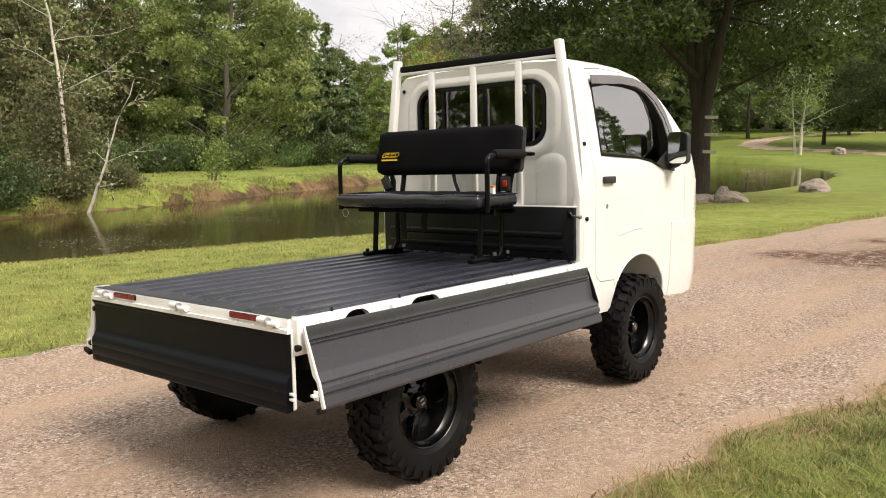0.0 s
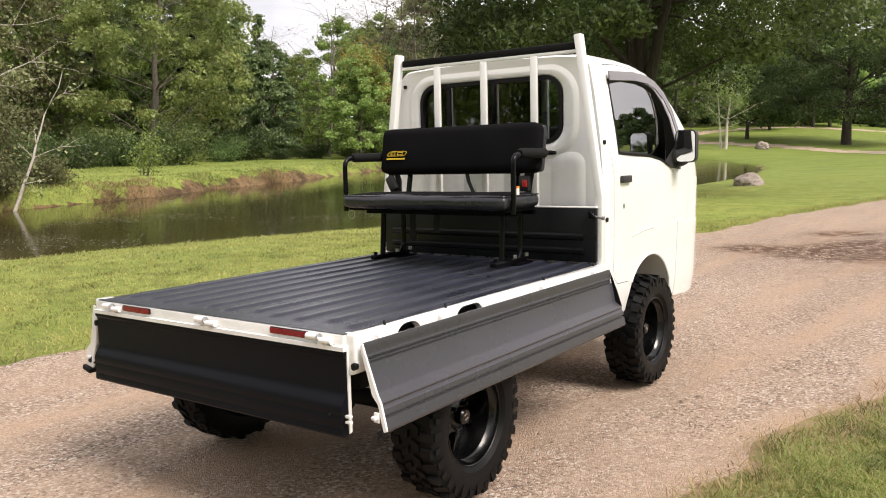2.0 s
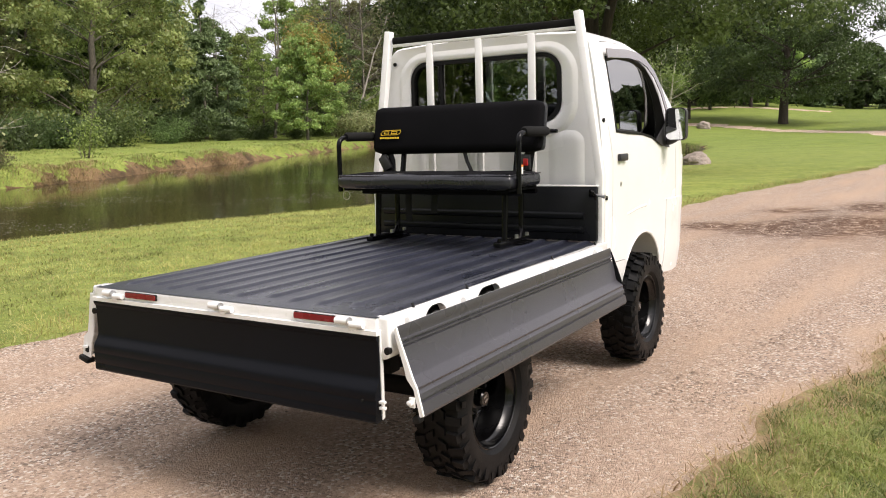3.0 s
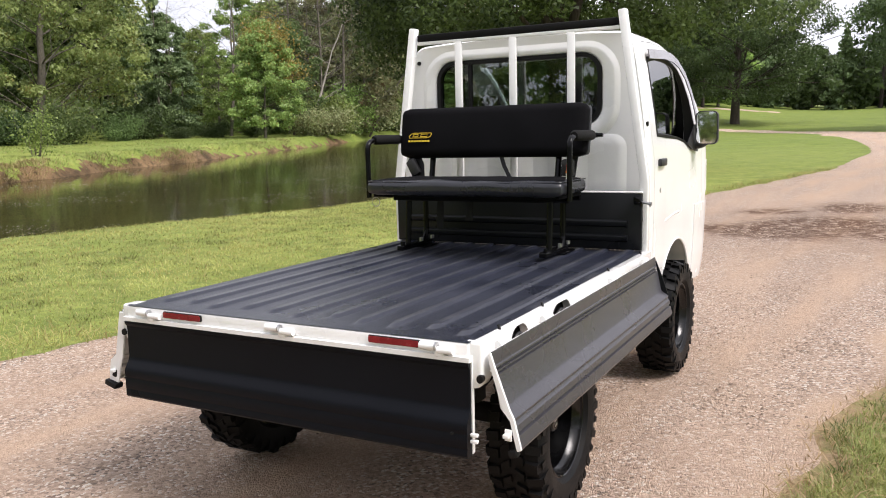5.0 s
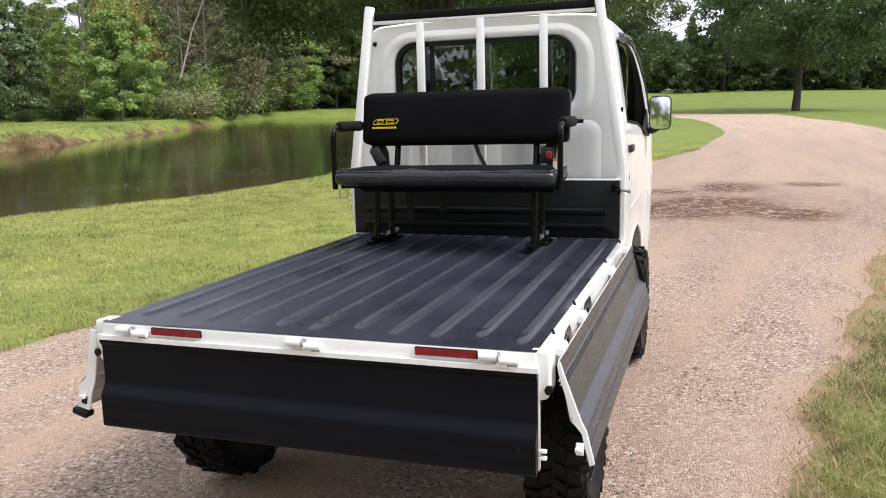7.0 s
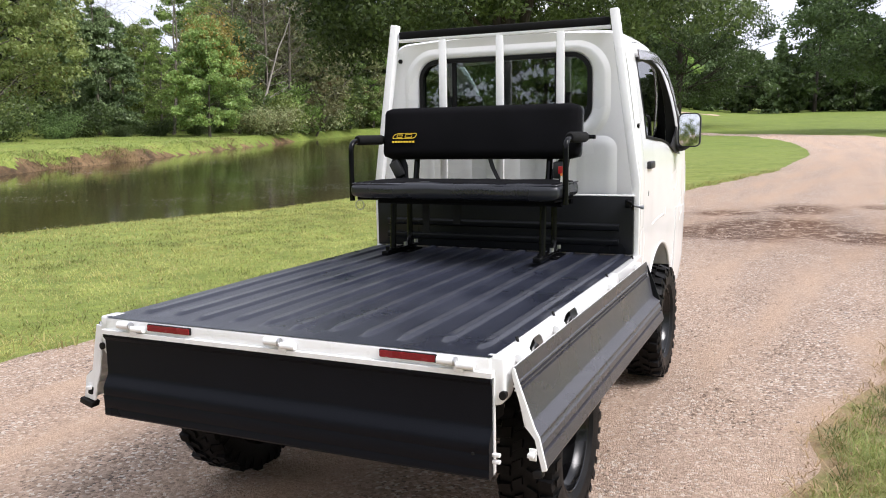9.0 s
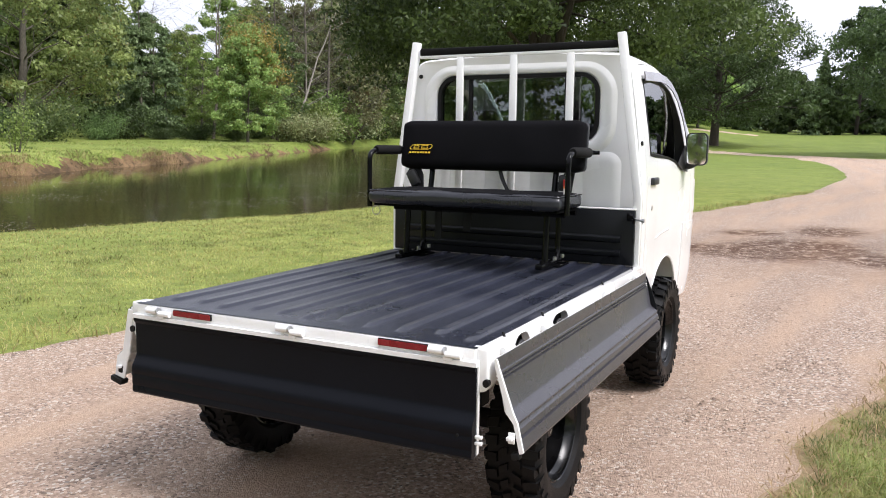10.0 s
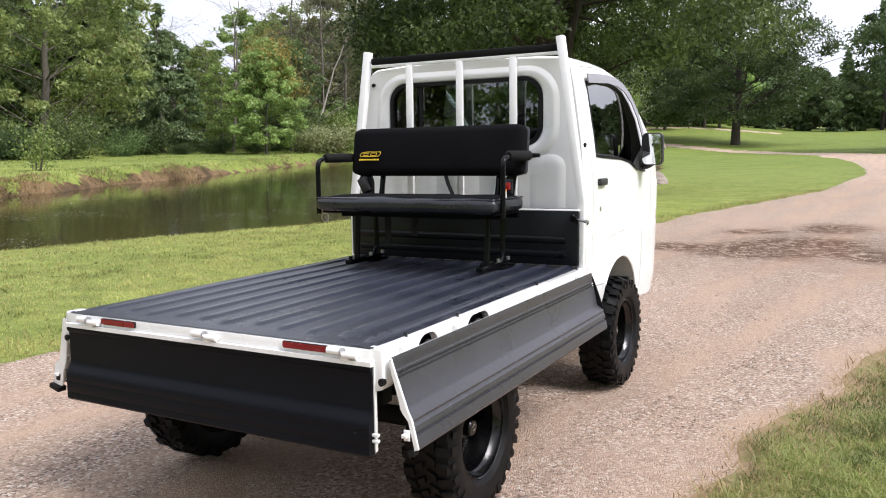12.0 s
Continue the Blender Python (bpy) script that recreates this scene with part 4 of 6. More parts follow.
def conifer(seed, tall, spread_r, trunk_r, count, leaf, leaf_mat, label, group=""):
    rng = np.random.default_rng(seed)
    root = thing("tree", label, "conifer", group)
    axis = limb_path((0, 0, -0.2), (0, 0, tall), rng, 0.03, 8)
    paths = [(axis, trunk_r, 0.02, 8)]
    pts = []
    n = int(tall * 9)
    for i in range(n):
        f = rng.random() ** 0.8
        z = 0.6 + (tall - 0.6) * f
        a = rng.uniform(0, 2 * math.pi)
        l = spread_r * (1 - f) ** 0.85 * rng.uniform(0.55, 1.15) + 0.12
        end = np.array([math.cos(a) * l, math.sin(a) * l, z - 0.22 * l + 0.10 * l * rng.normal()])
        paths.append((limb_path((0, 0, z), end, rng, 0.15, 4), 0.025, 0.006, 3))
        m = max(6, int(count / n * (0.35 + 1.3 * l / spread_r)))
        s = rng.random(m)[:, None] ** 0.6
        pts.append(np.array([0, 0, z]) + (end - np.array([0, 0, z])) * s + rng.normal(0, 0.15, (m, 3)) * (1, 1, 0.6) * (0.5 + l * 0.3))
    pts = np.concatenate(pts)
    new("trunk", wood(paths, GREY_BARK)).parent = root
    new("crown", leaves_mesh("crown", pts, leaf * rng.uniform(0.6, 1.3, len(pts)), rng, leaf_mat, 0.5, 2.4, True)).parent = root
    return root


def bare_tree(seed, tall, trunk_r, bark, label, lean=(0, 0), twigs=14, leaves=0, leaf_mat=None, category="birch"):
    rng = np.random.default_rng(seed)
    root = thing("tree", label, category)
    axis = limb_path((0, 0, -0.3), (lean[0] * tall, lean[1] * tall, tall), rng, 0.14, 12)
    paths = [(axis, trunk_r, trunk_r * 0.12, 9)]
    ends = []
    for i in range(twigs):
        j = rng.integers(3, 11)
        a = rng.uniform(0, 2 * math.pi)
        l = tall * rng.uniform(0.12, 0.34)
        end = axis[j] + np.array([math.cos(a) * l, math.sin(a) * l, l * rng.uniform(0.1, 0.9)])
        p = limb_path(axis[j], end, rng, 0.3, 7)
        paths.append((p, trunk_r * 0.26 * (1 - j / 14), 0.005, 4))
        for k in range(2):
            e = p[4] + rng.normal(0, l * 0.35, 3)
            q = limb_path(p[3], e, rng, 0.3, 5)
            paths.append((q, 0.008, 0.003, 3))
            ends.append(q)
        ends.append(p)
    new("trunk", wood(paths, bark)).parent = root
    if leaves:
        e = np.concatenate(ends)
        pts = e[rng.integers(0, len(e), leaves)] + rng.normal(0, 0.22, (leaves, 3))
        new("crown", leaves_mesh("crown", pts, 0.10 * rng.uniform(0.6, 1.3, leaves), rng, leaf_mat, 0.3)).parent = root
    return root


def bush(seed, w, h, count, leaf, leaf_mat, label):
    rng = np.random.default_rng(seed)
    root = thing("bush", label, "bush")
    paths, cents = [], []
    for i in range(11):
        a = rng.uniform(0, 2 * math.pi)
        end = np.array([math.cos(a) * w * 0.5 * rng.random(), math.sin(a) * w * 0.5 * rng.random(), h * rng.uniform(0.3, 1.0)])
        p = limb_path((rng.normal(0, w * 0.06), rng.normal(0, w * 0.06), -0.1), end, rng, 0.2, 6)
        paths.append((p, 0.02, 0.005, 3))
        cents.append(p[2:])
    c = np.concatenate(cents)
    pts = c[rng.integers(0, len(c), count)] + rng.normal(0, 0.13, (count, 3)) * (w, w, h * 0.8)
    pts[:, 2] = np.maximum(pts[:, 2], 0.03)
    new("stem", wood(paths, GREY_BARK, "stem")).parent = root
    new("crown", leaves_mesh("crown", pts, leaf * rng.uniform(0.6, 1.3, count), rng, leaf_mat, 0.1, 1.5, True)).parent = root
    return root


def stand(ob, x, y, turn=0.0, size=1.0, sink=0.0):
    ob.matrix_world = Matrix.LocRotScale((x, y, float(height(x, y)) - sink), Euler((0, 0, radians(turn))), (size,) * 3)
    return ob


def again(ob, x, y, turn, size, sink=0.0):
    c = copy_thing(ob, Matrix.Identity(4))
    return stand(c, x, y, turn, size, sink)


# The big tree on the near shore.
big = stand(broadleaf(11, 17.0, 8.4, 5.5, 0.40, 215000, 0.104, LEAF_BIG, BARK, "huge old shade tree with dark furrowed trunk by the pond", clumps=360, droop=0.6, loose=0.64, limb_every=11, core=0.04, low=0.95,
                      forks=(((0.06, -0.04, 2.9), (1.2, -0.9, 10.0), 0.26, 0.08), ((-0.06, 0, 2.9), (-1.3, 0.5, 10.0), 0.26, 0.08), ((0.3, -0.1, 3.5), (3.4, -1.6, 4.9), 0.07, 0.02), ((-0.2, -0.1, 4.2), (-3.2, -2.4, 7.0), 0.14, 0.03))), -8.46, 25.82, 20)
rng = np.random.default_rng(3)
for bx, bz in ((-7.93, 2.24), (-7.92, 1.65), (-7.97, 1.07)):
    b = box(-0.22, 0.22, -0.03, 0.03, -0.055, 0.055, 0.008)
    me = bpy.data.meshes.new("climbing_board")
    b.to_mesh(me)
    b.free()
    me.materials.append(BOARD)
    ob = new("climbing_board", me)
    ob.matrix_world = pose(bx, 25.40, bz, 0, 2, 8)
    tagged(ob, "weathered board nailed to the big tree as a step", "board", "climbing boards on the tree")

# Trees of the woods beyond the pond, by bearing (degrees left of north) and distance.
def far_place(bearing, d):
    return 2.0 - d * math.sin(radians(bearing)), -2.0 + d * math.cos(radians(bearing))


maple = stand(broadleaf(21, 18.0, 7.5, 1.2, 0.34, 52000, 0.165, LEAF_BRIGHT, GREY_BARK, "full green maple at the edge of the woods", clumps=230, shape=0.9, loose=0.62, lean=(0.035, 0.045)), *far_place(54.6, 61), 0)
ash = stand(broadleaf(22, 14.5, 4.6, 1.2, 0.24, 10800, 0.212, LEAF, GREY_BARK, "green broadleaved tree in the woods", clumps=130, loose=0.8), *far_place(60, 66), 40)
thin = stand(broadleaf(23, 14.0, 3.8, 1.0, 0.16, 11000, 0.17, LEAF_BROWN, GREY_BARK, "thin tree with browning leaves in the woods", clumps=120, loose=0.75), *far_place(66, 52), 10)
gloom = stand(broadleaf(53, 14.0, 4.2, 0.6, 0.16, 11000, 0.17, LEAF_THICKET_SHADED, GREY_BARK, "thin tree with brownish leaves darkened for shade behind the birches", clumps=120, loose=0.75), *far_place(68, 46), 60, 0.85)
dark = stand(broadleaf(24, 13.0, 4.4, 0.8, 0.22, 9000, 0.23, LEAF_DARK, BARK, "dark leafy tree in the woods", clumps=120, loose=0.8), *far_place(58, 72), 70)
young = stand(broadleaf(25, 8.6, 3.1, 1.1, 0.13, 40000, 0.135, LEAF_BRIGHT, GREY_BARK, "young maple turning orange at the top", clumps=240, shape=0.62, loose=0.8, core=0.05), *far_place(40.6, 61), 15, 0.95)
tr = np.random.default_rng(77)
tips = np.concatenate([tr.normal(0, 1, (2200, 3)) * (0.9, 0.9, 0.8) + (0.3, 0.2, 7.4), tr.normal(0, 1, (700, 3)) * (0.7, 0.7, 0.7) + (1.5, 1.3, 5.2)])
turning = new("turning_leaves", leaves_mesh("turning_leaves", tips, 0.13 * tr.uniform(0.6, 1.3, len(tips)), tr, LEAF_AUTUMN, 0.2, 1.5, True))
turning.parent = young
fir = stand(conifer(26, 11.0, 2.6, 0.16, 15000, 0.13, NEEDLE, "dark spruce in the woods"), *far_place(47.4, 65), 0)
shrub = stand(bush(27, 5.2, 1.9, 5200, 0.12, LEAF_FIELD, "leafy undergrowth at the edge of the woods"), -42, 22, 0)
shrub_b = stand(bush(28, 4.2, 2.6, 4200, 0.12, LEAF_DARK, "green saplings at the edge of the woods"), -41, 30, 0)
shrub_c = stand(bush(29, 4.4, 3.0, 4600, 0.15, LEAF, "tall green shrub at the edge of the pond"), -38.2, 54, 0)
shrub_d = stand(bush(39, 4.8, 2.6, 4200, 0.14, LEAF_BROWN, "olive shrub with browning leaves by the pond"), -37.0, 48.5, 30, 0.8)
for x, y, k in ((-39.4, 56.5, 1.1), (-40.1, 59.0, 1.3), (-41.0, 61.5, 1.0), (-41.6, 64.0, 1.25), (-42.6, 66.5, 1.4), (-43.2, 69.0, 1.2), (-44.2, 71.5, 1.5), (-37.0, 50.5, 0.8), (-43.8, 74.5, 1.3), (-42.0, 77.5, 1.1)):
    again(shrub_c if int(y) % 2 else shrub_d, x, y, 37.0 * y, k)
rs = random.Random(5)
# the edge of the woods, then the trees behind it
FRONT_WOODS = [(gloom, 71, 50, 1.0), (ash, 75, 55, 1.05), (dark, 69, 60, 1.1), (gloom, 64, 58, 1.1), (ash, 66.5, 68, 1.15), (gloom, 61.5, 60, 0.9), (ash, 63, 74, 1.2), (ash, 51.5, 78, 1.05),
               (fir, 48.8, 70, 1.12), (fir, 45.9, 66, 0.72), (ash, 44.6, 74, 0.62), (ash, 43.6, 68, 0.5), (ash, 40.0, 74, 0.80), (dark, 38.6, 68, 0.66), (gloom, 35.2, 74, 1.25), (ash, 80, 50, 1.1),
               (ash, 86, 54, 1.0), (dark, 92, 48, 1.1), (ash, 98, 46, 1.1), (ash, 106, 44, 1.0), (dark, 77.5, 66, 1.1)]
BACK_WOODS = [(ash, 58.5, 80, 1.15), (fir, 48.6, 76, 0.9), (ash, 42.2, 78, 0.85), (thin, 35.4, 80, 1.2), (thin, 33.6, 78, 1.0), (dark, 32.2, 84, 0.8), (thin, 31.0, 88, 1.1), (ash, 29.4, 90, 0.75),
              (dark, 28.0, 94, 0.9), (thin, 26.4, 95, 1.05), (ash, 24.8, 99, 1.0), (dark, 23.2, 104, 1.0), (thin, 36.4, 92, 1.3), (ash, 39.2, 96, 1.0), (dark, 46.8, 86, 0.8), (ash, 53, 82, 1.4),
              (ash, 56.4, 88, 1.25), (dark, 34.2, 98, 1.2), (dark, 52, 92, 1.1), (dark, 49, 94, 0.85), (dark, 41, 88, 0.9), (dark, 37.6, 84, 0.9), (dark, 44.8, 88, 0.7), (dark, 27.4, 106, 1.1),
              (dark, 24.0, 112, 1.1), (ash, 30.2, 104, 1.2)]
for src, bearing, d, s in FRONT_WOODS + BACK_WOODS:
    again(src, *far_place(bearing, d), rs.uniform(0, 360), s * rs.uniform(0.96, 1.04))
for i in range(46):
    y = -8 + i * 2.1 + rs.uniform(-1, 1)
    x = np.interp(y, [-10, 10, 30, 42, 60, 75, 90], [-38, -39.5, -41, -41, -43, -44, -38]) + rs.uniform(-4.5, 1.2)
    again(shrub_b if rs.random() < 0.5 else shrub, float(x), y + rs.uniform(-1, 1), rs.uniform(0, 360), rs.uniform(0.3, 1.15))

# The white birches on the far bank, with thin brown twigs about them.
stand(bare_tree(31, 9.5, 0.10, BIRCH, "tall white birch, nearly bare, on the far bank", (-0.10, -0.04), 20, 900, LEAF_BROWN), *far_place(63.7, 30.5), 0)
stand(bare_tree(32, 4.6, 0.070, BIRCH, "slim white birch leaning over the water", (0.20, 0.30), 7, 160, LEAF_BROWN), -23.6, 11.0, 0)
stand(bush(33, 3.8, 4.8, 9000, 0.080, LEAF_THICKET_SHADED, "thin brownish thicket round the birches"), -26.9, 12.0, 0)
stand(bush(34, 2.6, 1.3, 6000, 0.075, LEAF_THICKET_SHADED, "dark green shrub at the foot of the birches, coloured as in shade"), -24.9, 11.0, 0)
again([o for o in scene.objects if o.get("label", "").startswith("dark green shrub")][0], -26.0, 13.4, 140, 0.9)
stand(bush(35, 2.0, 2.3, 1000, 0.08, LEAF, "small pale-green shrub on the far bank"), -30.5, 20.8, 0)
stand(bare_tree(36, 12.0, 0.16, GREY_BARK, "grey dead tree with bare twigs in the woods", (0.08, 0.05), 22, 0, None, "dead tree"), -43.5, 47, 0)
again([o for o in scene.objects if o.get("category") == "dead tree"][0], -43, 66, 120, 1.1)
again([o for o in scene.objects if o.get("category") == "dead tree"][0], -47, 52, 220, 1.05)

# bare grey stems that lean out of the woods
snag = stand(bare_tree(37, 9.2, 0.085, GREY_BARK, "bare grey stem leaning out of the woods", (-0.46, -0.38), 16, 0, None, "dead tree"), *far_place(40.6, 69), 0)
stand(bare_tree(38, 10.5, 0.13, DEAD_BARK, "bare grey tree with forked branches before the woods", (0.26, 0.20), 16, 0, None, "dead tree"), *far_place(37.8, 67), 0)
again(snag, *far_place(33.5, 76), 150, 1.15)
twiggy = stand(bare_tree(40, 16.0, 0.17, GREY_BARK, "tall leafless brown-grey tree full of fine twigs", (0.02, 0.03), 60, 700, LEAF_THICKET_SHADED, "dead tree"), *far_place(38.9, 71), 0)
for bearing, d, k in ((37.6, 73, 0.95), (36.6, 70, 1.05), (40.0, 76, 0.9), (46.6, 74, 0.72)):
    again(twiggy, *far_place(bearing, d), 83 * bearing, k)

# Across the pond and over the field to the north.
stand(bare_tree(41, 8.5, 0.19, BIRCH, "white birch with several stems on the far lawn", (0.05, 0.0), 26, 3200, LEAF), -21.6, 82, 0)
stand(bare_tree(42, 7.5, 0.15, BIRCH, "white birch stem on the far lawn", (-0.10, 0.02), 14, 300, LEAF_BROWN), -22.1, 82.2, 0)
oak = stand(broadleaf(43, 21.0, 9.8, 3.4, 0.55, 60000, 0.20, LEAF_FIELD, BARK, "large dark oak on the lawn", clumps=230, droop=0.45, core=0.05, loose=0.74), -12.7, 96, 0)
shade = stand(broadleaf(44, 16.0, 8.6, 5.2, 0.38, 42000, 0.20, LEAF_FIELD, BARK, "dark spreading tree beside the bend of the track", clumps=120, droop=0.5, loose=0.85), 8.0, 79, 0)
lone = stand(broadleaf(45, 11.0, 4.6, 2.2, 0.26, 10000, 0.27, LEAF_DARK, BARK, "tree with a dark trunk on the far lawn", clumps=70), -24, 99, 0)
again(lone, -25, 114, 80, 0.9)
again(lone, -21.5, 124, 160, 1.0)
again(lone, -36, 108, 200, 1.1)
far_a = stand(broadleaf(46, 17.0, 6.5, 0.6, 0.3, 4000, 0.52, LEAF_FIELD, BARK, "dark tree of the far treeline", clumps=70), -62, 150, 0)
far_c = stand(broadleaf(49, 16.0, 6.0, 0.4, 0.3, 4800, 0.48, LEAF, GREY_BARK, "olive-green tree of the far treeline", clumps=80), -66, 148, 0)
far_b = stand(conifer(47, 17.0, 4.2, 0.25, 3400, 0.46, NEEDLE, "tall dark pine of the far treeline"), -55, 146, 0)
for i in range(34):
    x = -70 + i * 5.2
    y = 150 + 8 * math.sin(i * 1.3) + (10 if i % 3 == 0 else 0)
    again(far_c if x < -22 else far_b if i % 3 == 1 else far_a, x + rs.uniform(-1.5, 1.5), y, rs.uniform(0, 360), rs.uniform(0.42, 0.62) if x > 30 else rs.uniform(0.95, 1.15) if x > 0 else rs.uniform(0.62, 0.8) if x > -13 else rs.uniform(0.8, 1.15))
for i in range(11):
    again(far_c, -64 + i * 4.4 + rs.uniform(-1, 1), 133 + rs.uniform(-4, 3), rs.uniform(0, 360), rs.uniform(0.75, 1.0))
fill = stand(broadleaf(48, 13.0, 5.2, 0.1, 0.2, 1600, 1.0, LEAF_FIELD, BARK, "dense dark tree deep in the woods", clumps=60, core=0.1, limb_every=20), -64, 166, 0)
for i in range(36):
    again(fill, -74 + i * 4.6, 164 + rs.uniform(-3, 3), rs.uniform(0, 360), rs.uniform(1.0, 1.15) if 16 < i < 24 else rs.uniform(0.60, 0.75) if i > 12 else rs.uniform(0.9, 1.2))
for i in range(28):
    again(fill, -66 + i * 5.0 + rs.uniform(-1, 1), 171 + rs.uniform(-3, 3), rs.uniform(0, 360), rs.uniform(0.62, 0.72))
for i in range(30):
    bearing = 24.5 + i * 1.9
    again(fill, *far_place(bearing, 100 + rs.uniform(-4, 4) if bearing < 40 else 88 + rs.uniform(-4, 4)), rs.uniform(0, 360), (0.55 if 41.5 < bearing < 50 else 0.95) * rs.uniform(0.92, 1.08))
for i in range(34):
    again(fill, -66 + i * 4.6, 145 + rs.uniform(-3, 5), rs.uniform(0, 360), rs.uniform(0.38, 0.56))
for bearing, d, k in ((69.5, 28.5, 0.9), (67.6, 28.0, 0.75), (71.5, 29, 1.0), (66.3, 29.5, 0.6), (63.0, 33, 0.5), (74, 29, 1.0)):
    again(shrub, *far_place(bearing, d), rs.uniform(0, 360), k * 0.7)
for x, y, k in ((-54, 116, 1.5), (-46, 124, 1.6), (-38, 121, 1.55), (-31, 129, 1.6), (-23, 131, 1.5)):
    again(ash if k > 1.52 else dark, x, y, 50 * k * x, k)
# Trees round the rest of the place, which show in glass and mirrors.
for x, y, s in ((64, 104, 0.8), (56, 112, 0.55), (30, -14, 1.0), (16, -32, 1.1), (-4, -40, 1.0), (-22, -34, 1.1), (28, -28, 1.2), (62, 52, 0.8), (44, -4, 1.1), (70, 20, 0.8), (66, 36, 0.7)):
    again(ash if s > 1 else dark, x, y, rs.uniform(0, 360), s)
roadside = stand(broadleaf(50, 13.0, 4.6, 0.8, 0.2, 4500, 0.31, LEAF, GREY_BARK, "green tree behind the lawn", clumps=90), 38, -8, 0, 0.7)
for i in range(22):
    a = radians(104 + i * 8)
    d = rs.uniform(27, 33)
    again(roadside, d * math.sin(a) + 1, d * math.cos(a), rs.uniform(0, 360), rs.uniform(0.62, 0.85))

# ---- the small pickup truck ----
# In the truck's own frame: x to its right, y forward from the rear edge of the bed, z up from the ground.
truck = thing("pickup_truck", "small white flatbed pickup truck with dropped black-lined sides on mud tyres", "truck", at=SLOPE)
BED_Z, BED_L, BED_W = 0.815, 2.02, 0.735


def half_width(z):
    return float(np.interp(z, [0.45, 0.6, 1.0, 1.3, 1.5, 1.75, 1.9, 1.96], [0.705, 0.728, 0.740, 0.738, 0.722, 0.687, 0.657, 0.625]))


CAB_TOP = ([2.10, 2.115, 2.15, 2.30, 2.50, 2.70, 2.88, 3.01, 3.13, 3.25, 3.37, 3.49, 3.57, 3.63, 3.67, 3.70],
           [1.940, 1.950, 1.956, 1.958, 1.958, 1.948, 1.918, 1.868, 1.798, 1.708, 1.603, 1.473, 1.345, 1.275, 1.220, 1.06])
CAB_LOW = ([2.10, 2.15, 2.30, 3.20, 3.40, 3.62, 3.70], [0.78, 0.70, 0.465, 0.465, 0.45, 0.47, 0.60])
CAB_PLAN = ([2.10, 2.115, 2.15, 2.50, 3.00, 3.30, 3.48, 3.56, 3.62, 3.67, 3.70], [0.982, 0.993, 1.0, 1.004, 1.028, 1.046, 1.050, 1.035, 1.00, 0.94, 0.86])


def side_x(y, z):
    """Half the cab's width at a place on its side."""
    return half_width(z) * float(np.interp(y, *CAB_PLAN))


def cab_solid(grow=0.0, y0=2.10, y1=3.70, floor=None):
    """The cab as stacked cross-sections; grow below nought gives the hollow inside."""
    ys = sorted(set([y0, y1] + [y for y in CAB_TOP[0] if y0 < y < y1] + list(np.linspace(y0, y1, 18))))
    bm = bmesh.new()
    rows = []
    for y in ys:
        top = float(np.interp(y, *CAB_TOP)) + grow
        low = (float(np.interp(y, *CAB_LOW)) - grow) if floor is None else floor
        k = float(np.interp(y, *CAB_PLAN))
        r = min(0.075, (top - low) * 0.3)
        side = []
        for i in range(3):
            side.append(((half_width(low) + grow) * k * (i + 0.01) / 3, low))
        for i in range(13):
            z = low + 0.012 + (top - r - low - 0.012) * i / 12
            side.append(((half_width(z) + grow) * k, z))
        wx, wz = side[-1]
        for i in range(1, 7):
            a = radians(90 * i / 6)
            side.append((wx - r * 1.3 * (1 - math.cos(a)), wz + r * math.sin(a)))
        ex, ez = side[-1]
        for i in range(1, 6):
            side.append((ex * (1 - i / 5.0) + 0.002, ez + 0.022 * math.sin(math.pi / 2 * i / 5)))
        loop = side + [(-x, z) for x, z in reversed(side)]
        rows.append([bm.verts.new((x, y, z)) for x, z in loop])
    n = len(rows[0])
    for r0, r1 in zip(rows, rows[1:]):
        for i in range(n):
            bm.faces.new((r0[i], r0[(i + 1) % n], r1[(i + 1) % n], r1[i]))
    bm.faces.new(rows[0])
    bm.faces.new(rows[-1][::-1])
    bmesh.ops.recalc_face_normals(bm, faces=bm.faces[:])
    return bm


REAR_WIN = rounded(-0.485, 0.485, 1.475, 1.848, 0.105)
SIDE_WIN = [(2.275, 1.815), (2.285, 1.60), (2.305, 1.412), (2.74, 1.393), (2.90, 1.372), (3.06, 1.325), (3.15, 1.33), (3.16, 1.47), (3.10, 1.62), (3.02, 1.715), (2.92, 1.79), (2.80, 1.822), (2.66, 1.835), (2.45, 1.835)]
DOOR = [(2.19, 1.75), (2.20, 1.865), (2.235, 1.902), (2.42, 1.915), (2.68, 1.908), (2.87, 1.872), (3.02, 1.79), (3.14, 1.69), (3.25, 1.56), (3.335, 1.42), (3.36, 1.28), (3.36, 0.84),
        (3.22, 0.74), (3.06, 0.60), (2.47, 0.60), (2.45, 0.662), (2.29, 0.668), (2.24, 0.70), (2.222, 0.76), (2.217, 0.97), (2.227, 1.25), (2.182, 1.44), (2.168, 1.60)]


def shrink(outline, by):
    c = Vector((sum(p[0] for p in outline) / len(outline), sum(p[1] for p in outline) / len(outline)))
    out = []
    n = len(outline)
    area = sum(outline[i][0] * outline[(i + 1) % n][1] - outline[(i + 1) % n][0] * outline[i][1] for i in range(n))
    sign = 1 if area > 0 else -1
    for i in range(n):
        a, b, d = Vector(outline[i - 1]), Vector(outline[i]), Vector(outline[(i + 1) % n])
        u, v = (b - a).normalized(), (d - b).normalized()
        nrm = (Vector((-u.y, u.x)) + Vector((-v.y, v.x))) * sign
        nrm = nrm / max(0.4, nrm.length_squared / 2)
        out.append(tuple(b + nrm * by))
    return out


